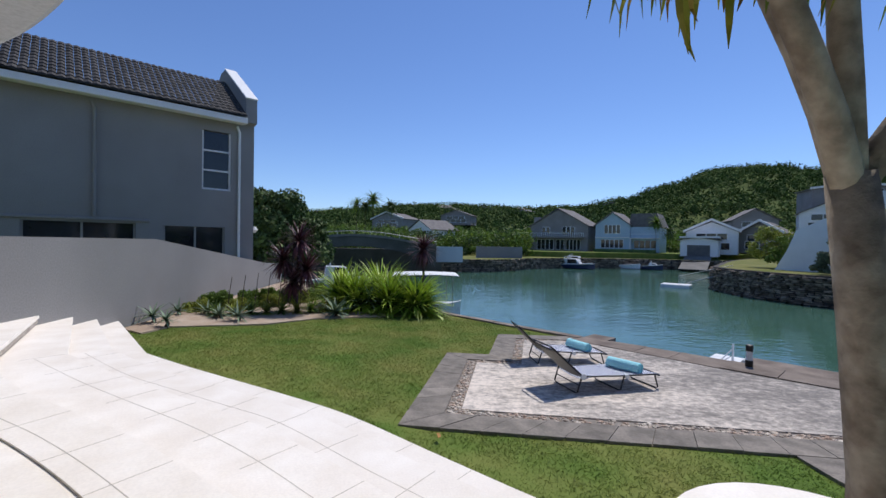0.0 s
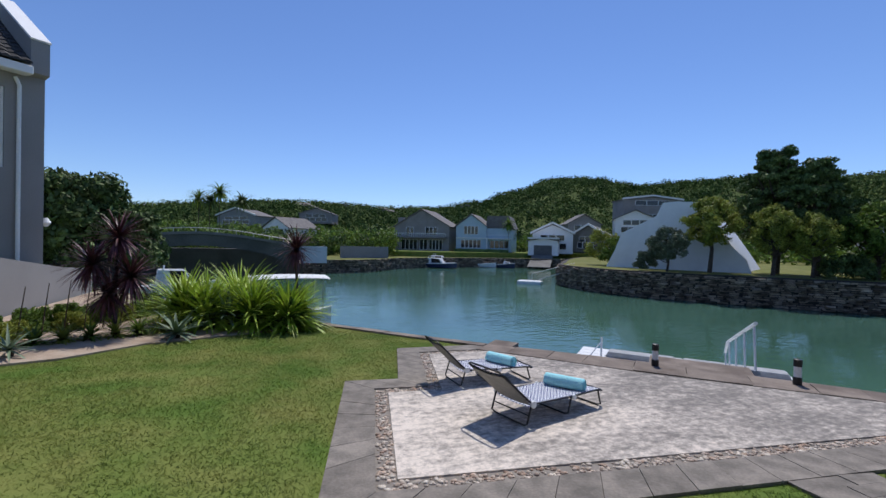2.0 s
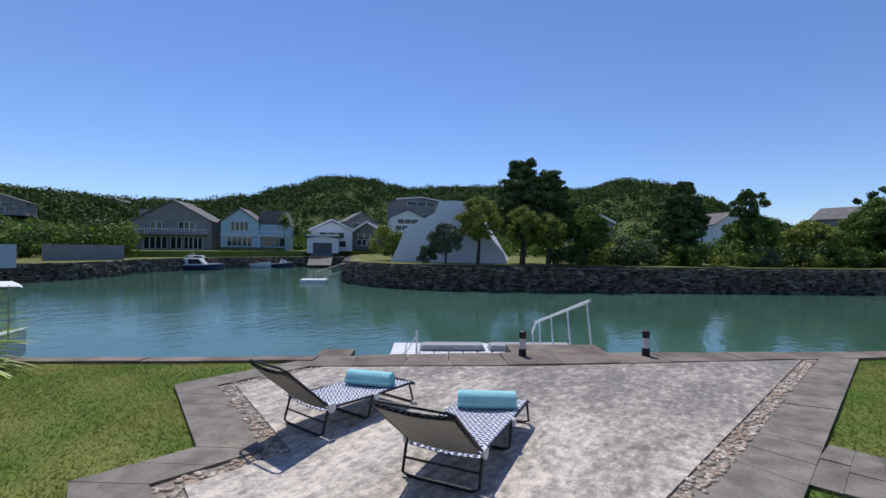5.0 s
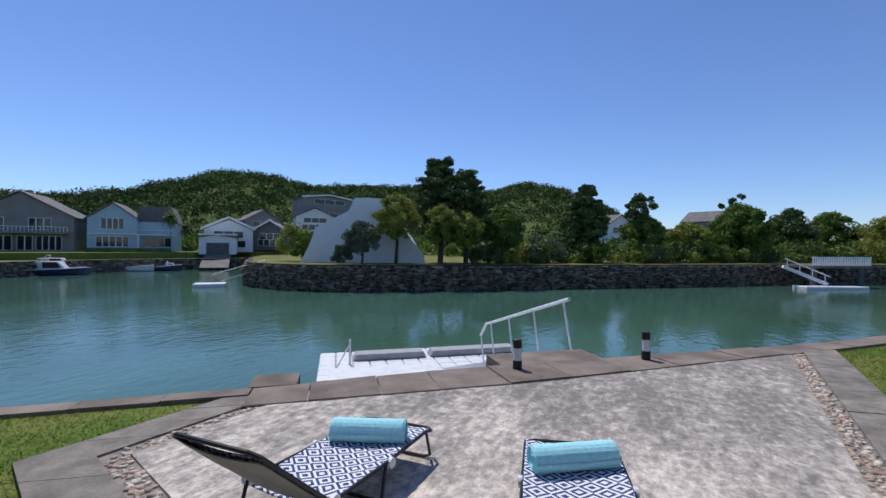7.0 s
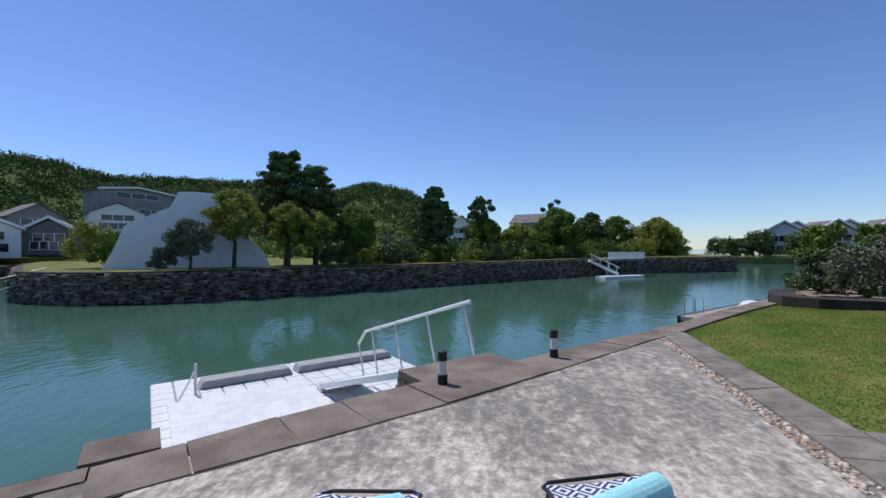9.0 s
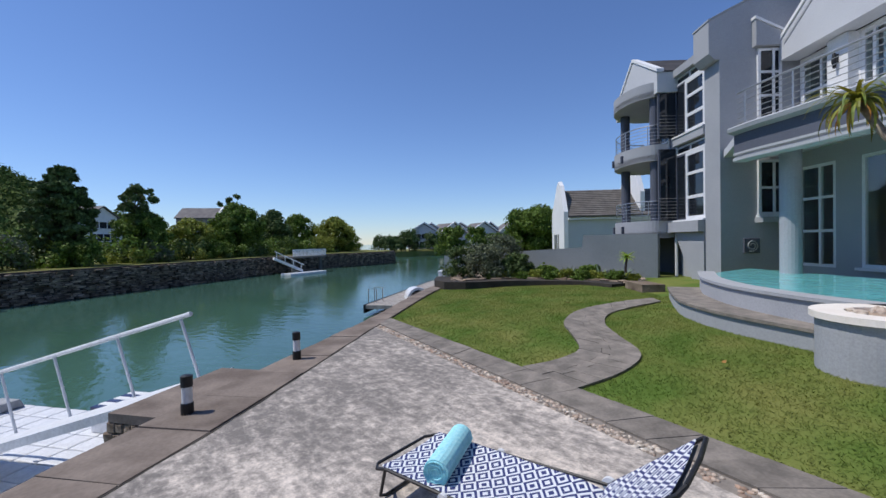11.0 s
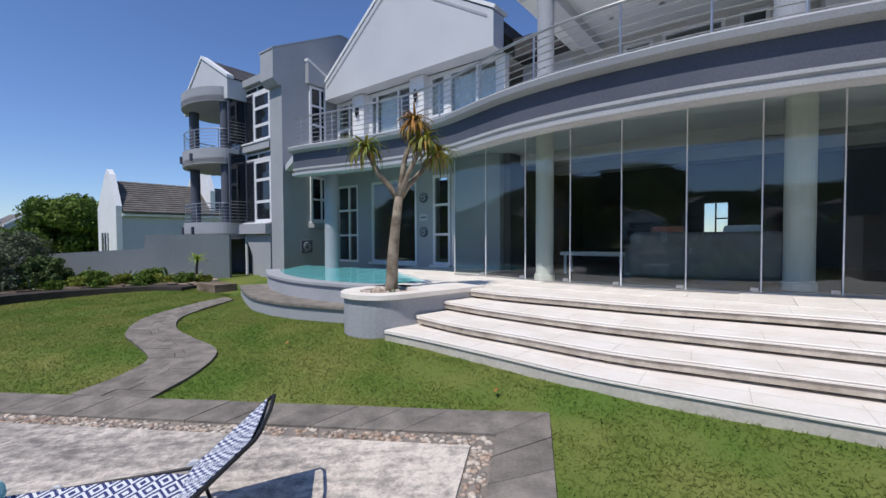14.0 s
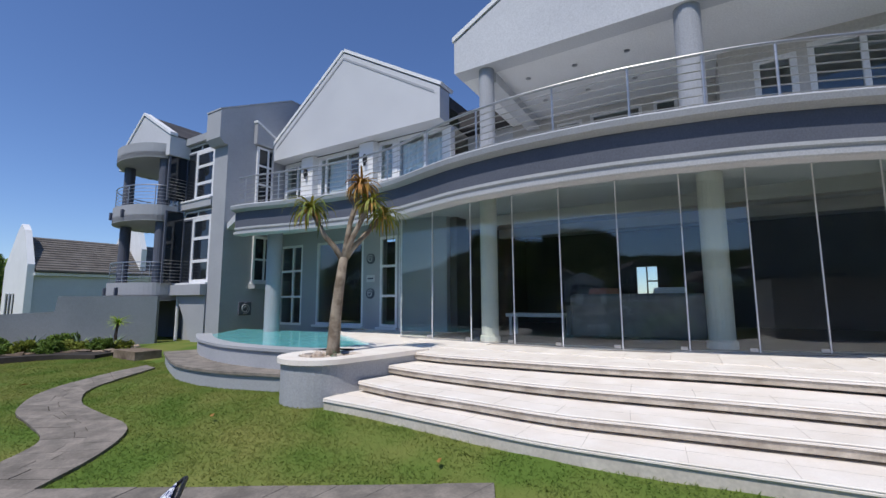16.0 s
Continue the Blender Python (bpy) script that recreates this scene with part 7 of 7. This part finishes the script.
WHM = Matrix.Translation((19.6, -19.6, 0.0)) @ pose(0, 0, 0, 0, 0, 135.4)
wh = thing("white_house", "white gabled house with a tan tiled roof", "house", WHM)
part("gable_wall", upright(B(), [(-2.6, -0.5), (2.2, -0.5), (2.2, 3.6), (0.9, 5.6), (0.2, 6.0), (-0.5, 5.6), (-2.6, 3.6)], -0.3, 0.0), "white", wh)
part("body", bx(-2.5, 2.1, 0.0, 9.0, -0.5, 3.2), "lightgrey", wh)
part("gable_wall", upright(B(), [(-2.6, 3.0), (2.2, 3.0), (2.2, 4.9), (0.9, 7.2), (0.2, 7.6), (-0.5, 7.2), (-2.6, 4.9)], 5.0, 5.3), "white", wh)
for sgn in (-1, 1):
    n = 14
    for k in range(n):
        f0, f1 = k / n, (k + 1) / n
        xa, xb = (-0.2 + sgn * 2.7 * (1 - f0)), (-0.2 + sgn * 2.7 * (1 - f1))
        za, zb = 3.2 + 2.1 * f0, 3.2 + 2.1 * f1
        part("roof_course", upright(B(), [(xa, za), (xb, zb), (xb, zb + 0.05), (xa, za + 0.1)], 0.02, 9.0), "roof_tan", wh)
part("door", bx(-1.2, 0.2, -0.36, -0.3, -0.2, 2.0), "window", wh)
for x in (-1.25, -0.5, 0.2):
    part("door_frame", bx(x - 0.06, x + 0.06, -0.4, -0.361, -0.2, 2.05), "white", wh)
part("window", bx(2.1, 2.14, 3.5, 5.0, 1.2, 2.2), "window", wh)
part("gutter", bx(2.2, 2.35, 0.0, 9.0, 3.0, 3.15), "white", wh)

for k in range(7):
    x, y = 104.0 - 2.9 * k + (k % 2) * 4, -71.0 - 3.6 * k
    far_house("white canal-side townhouse with tiled gable", x, y, -0.5, -118 + 10 * (k % 3), 8.5, 9, 5.0, 2.6, "white" if k % 2 else "lightgrey", "roof_far", rows=((0.6, 2.2, -3.2, 3.2, 4), (3.2, 4.6, -3.0, 3.0, 3)), parapet=True, group="far townhouses")
structure("point_lawn", prism(B(), [(93, -70), (99, -55), (125, -50), (140, -110), (60, -130), (58, -92), (78, -84)], -3.0, -0.9), "dry_grass", "grassy point at the end of the canal", "ground")
for k, (x, y, h, w) in enumerate(((99, -62, 6.5, 9), (104, -64, 6, 8), (101, -58, 5, 7), (97, -69, 5.5, 8), (88, -80, 4, 6), (84, -86, 5, 6), (106, -57, 5, 8))):
    make_tree("dark rounded tree on the point", x, y, -0.9, h, w, "leaf_dark", 200 + k, "bush", 0.4, 0.05, 0.8, "tree", "trees on the point")
sm = np.random.RandomState(3)
for k in range(5):
    x, y = 33.0 + 6 * k, -20.0 - 9.5 * k
    make_tree("green garden tree along the east shore", x, y, -0.3, 3.0 + sm.rand() * 1.5, 4.0, "leaf_mid", 220 + k, "bush", 0.25, 0.05, 0.8, "tree", "east shore trees")
structure("east_shore", prism(B(), [quay(42, -2.0), quay(95, -1.5), quay(95, -0.5), quay(42, -0.5)], -3.0, -0.5), "coping", "stone shore edge further along the canal", "quay")

# ---- paving pieces: border slabs, coping, path, tiles ----
border = structure("patio_border", prism(B(), [tuple(p) for p in P_OUT] + [tuple(p) for p in P_MID[::-1]], lambda x, y: patio_z(x, y) - 0.2, lambda x, y: patio_z(x, y) - 0.02), "mortar", "grey paving border round the patio", "paving")
rs = np.random.RandomState(31)
for i in range(len(P_OUT) - 1):
    a, b, c, d = Vector(P_OUT[i]), Vector(P_OUT[i + 1]), P_MID[i + 1], P_MID[i]
    n = max(1, round((b - a).length / 0.43))
    for k in range(n):
        t0, t1 = (k + 0.008) / n, (k + 1 - 0.008) / n
        q = [a.lerp(b, t0), a.lerp(b, t1), d.lerp(c, t1), d.lerp(c, t0)]
        dz = rs.randn() * 0.002
        ob = part("paving_slab", prism(B(), [tuple(p) for p in q], lambda x, y: patio_z(x, y) - 0.05, lambda x, y: patio_z(x, y) + 0.008 + dz), "border", border)
cop = structure("quay_coping", prism(B(), [quay(-25, -0.012), quay(42, -0.012), quay(42, -0.21), quay(-25, -0.21)], -0.6, -0.26), "mortar", "stone coping along the quay edge", "coping")


def coping_in(s):
    """How far the coping reaches inland over the slab's edge."""
    return 0.02 if s < 4.3 or s > 12.2 else 0.36 - 0.34 * min(max((s - 7.5) / 4.7, 0), 1)


def coping_out(s):
    return 0.23 + 0.22 * min(max((s - 4.2) / 2.0, 0), 1)


s = -25.0
while s < 42:
    L = 0.55 + 0.4 * rs.rand()
    e = s + L - 0.012
    dz = rs.randn() * 0.004
    part("coping_stone", prism(B(), [quay(s, coping_in(s + 0.01)), quay(e, coping_in(e)), quay(e, -coping_out(e) + rs.randn() * 0.012), quay(s, -coping_out(s) + rs.randn() * 0.012)], lambda x, y: lawn_z(x, y) - 0.14, lambda x, y: lawn_z(x, y) + 0.014 + dz), "coping", cop)
    s += L
joint = [(4.3 + 0.4 * k, coping_in(4.3 + 0.4 * k) + 0.004) for k in range(20)]
part("joint", prism(B(), [quay(a, b) for a, b in joint] + [quay(a, b + 0.022 + 0.012 * math.sin(a * 9)) for a, b in joint[::-1]], lambda x, y: patio_z(x, y) - 0.05, lambda x, y: patio_z(x, y) + 0.007), "stone_dark", cop, "dark open joint between slab and coping")
gp = structure("garden_path", prism(B(), [tuple(p) for p in PATH_L] + [tuple(p) for p in PATH_R[::-1]], lambda x, y: lawn_z(x, y) - 0.2, lambda x, y: lawn_z(x, y) - 0.012), "mortar", "winding grey paved garden path", "path")
n = len(PATH_L)
for i in range(0, n - 1, 2):
    j = min(i + 2, n - 1)
    for w0, w1 in (((0.0, 0.55), (0.56, 1.0)) if (i // 2) % 2 else ((0.0, 0.4), (0.41, 1.0))):
        lo = [PATH_L[q].lerp(PATH_R[q], w0) for q in (i, min(i + 1, n - 1), j)]
        hi = [PATH_L[q].lerp(PATH_R[q], w1) for q in (i, min(i + 1, n - 1), j)]
        lo[-1], hi[-1] = lo[-2].lerp(lo[-1], 0.97), hi[-2].lerp(hi[-1], 0.97)
        dz = rs.randn() * 0.002
        part("paving_slab", prism(B(), [tuple(p) for p in lo + hi[::-1]], lambda x, y: lawn_z(x, y) - 0.05, lambda x, y: lawn_z(x, y) + 0.004 + dz), "border", gp)


def inside(P, X, Y):
    P = np.array([tuple(p)[:2] for p in P])
    r = np.zeros(len(X), bool)
    for (x0, y0), (x1, y1) in zip(P, np.roll(P, -1, 0)):
        c = ((y0 > Y) != (y1 > Y)) & (X < (x1 - x0) * (Y - y0) / ((y1 - y0) if y1 != y0 else 1e-9) + x0)
        r ^= c
    return r


tiles = thing("terrace_tiles", "cream stone terrace tiles with thin joints", "tiles", kind="structure")
tile_me = make_mesh("tile", bx(-0.297, 0.297, -0.297, 0.297, -0.014, 0.0), "terrace")
TR = pose(0, 0, 0, 0, 0, 50)
zone = c4 + [(-6.3, 8.0), (-6.3, 5.6), (-7.9, 3.8), (-5.3, 3.05), (-3.2, 1.75), (-2.2, 0.6), (-0.6, -0.7), (0.0, 1.15)]
for i in range(-20, 20):
    for j in range(-20, 20):
        c = TR @ Vector((0.6 * i, 0.6 * j, 0))
        corners = np.array([(TR @ Vector((0.6 * i + a, 0.6 * j + b, 0)))[:2] for a in (-0.3, 0.3) for b in (-0.3, 0.3)])
        if inside(zone, corners[:, 0], corners[:, 1]).all():
            o = part_data("tile", tile_me, tiles)
            o.matrix_local = Matrix.Translation((c.x, c.y, TERRACE - 0.001)) @ TR

# grass blades
rs = np.random.RandomState(77)
NBL = 900000
S_, D_ = rs.uniform(-13, 20, NBL), rs.uniform(0.02, 16, NBL)
X, Y = QA.x + QD.x * S_ - QN.x * D_, QA.y + QD.y * S_ - QN.y * D_
patio_poly = [P_OUT[i] for i in range(6)] + [quay(sb + 0.2, -0.3), quay(sa - 0.2, -0.3)]
ok = ~inside(patio_poly, X, Y)
ok &= ~inside([tuple(p) for p in PATH_L] + [tuple(p) for p in PATH_R[::-1]], X, Y)
ok &= ~inside([tuple(p) for p in STEP1] + [(-9, 9), (-9, -6), (3, -6)], X, Y)
ok &= ~inside([tuple(p) for p in LEDGE] + [(0.4, 2.6), (-2, -4), (4, -5)], X, Y)
ok &= ~inside(outer, X, Y) & ~inside(BED, X, Y) & ~inside(low_c + [(4.9, -2.0), (3, -8), (14, -9), (16, -4)], X, Y)
ok &= X > -6.2
X, Y = X[ok], Y[ok]
n = len(X)
Z = np.array([lawn_z(x, y) for x, y in zip(X, Y)]) - 0.03
ang, lean = rs.rand(n) * 6.283, rs.randn(n, 2) * 0.03
hgt = 0.016 + 0.014 * rs.rand(n)
wd = 0.0045 + 0.003 * rs.rand(n)
Q = np.stack([np.stack([X - wd * np.cos(ang), Y - wd * np.sin(ang), Z], 1), np.stack([X + wd * np.cos(ang), Y + wd * np.sin(ang), Z], 1), np.stack([X + lean[:, 0], Y + lean[:, 1], Z + hgt], 1)], 1).reshape(-1, 3)
tagged(new("grass", np_mesh("grass", Q, np.arange(3 * n).reshape(-1, 3), "blade")), "short green lawn grass blades", "grass", kind="stuff")
for k, (x, y) in enumerate(((-1.9, 3.9), (6.0, 0.2), (-0.3, 4.75), (2.2, 2.9))):
    lf = B()
    vs = [lf.verts.new(p) for p in ((-0.06, 0, 0.05), (0, 0.025, 0.07), (0.06, 0, 0.05), (0, -0.025, 0.045))]
    lf.faces.new(vs)
    solo("fallen_leaf", lf, "aloe_dry", "small dry leaf on the lawn", "leaf", group="fallen leaves", m=at(x, y, lawn_z(x, y), 40 * k))
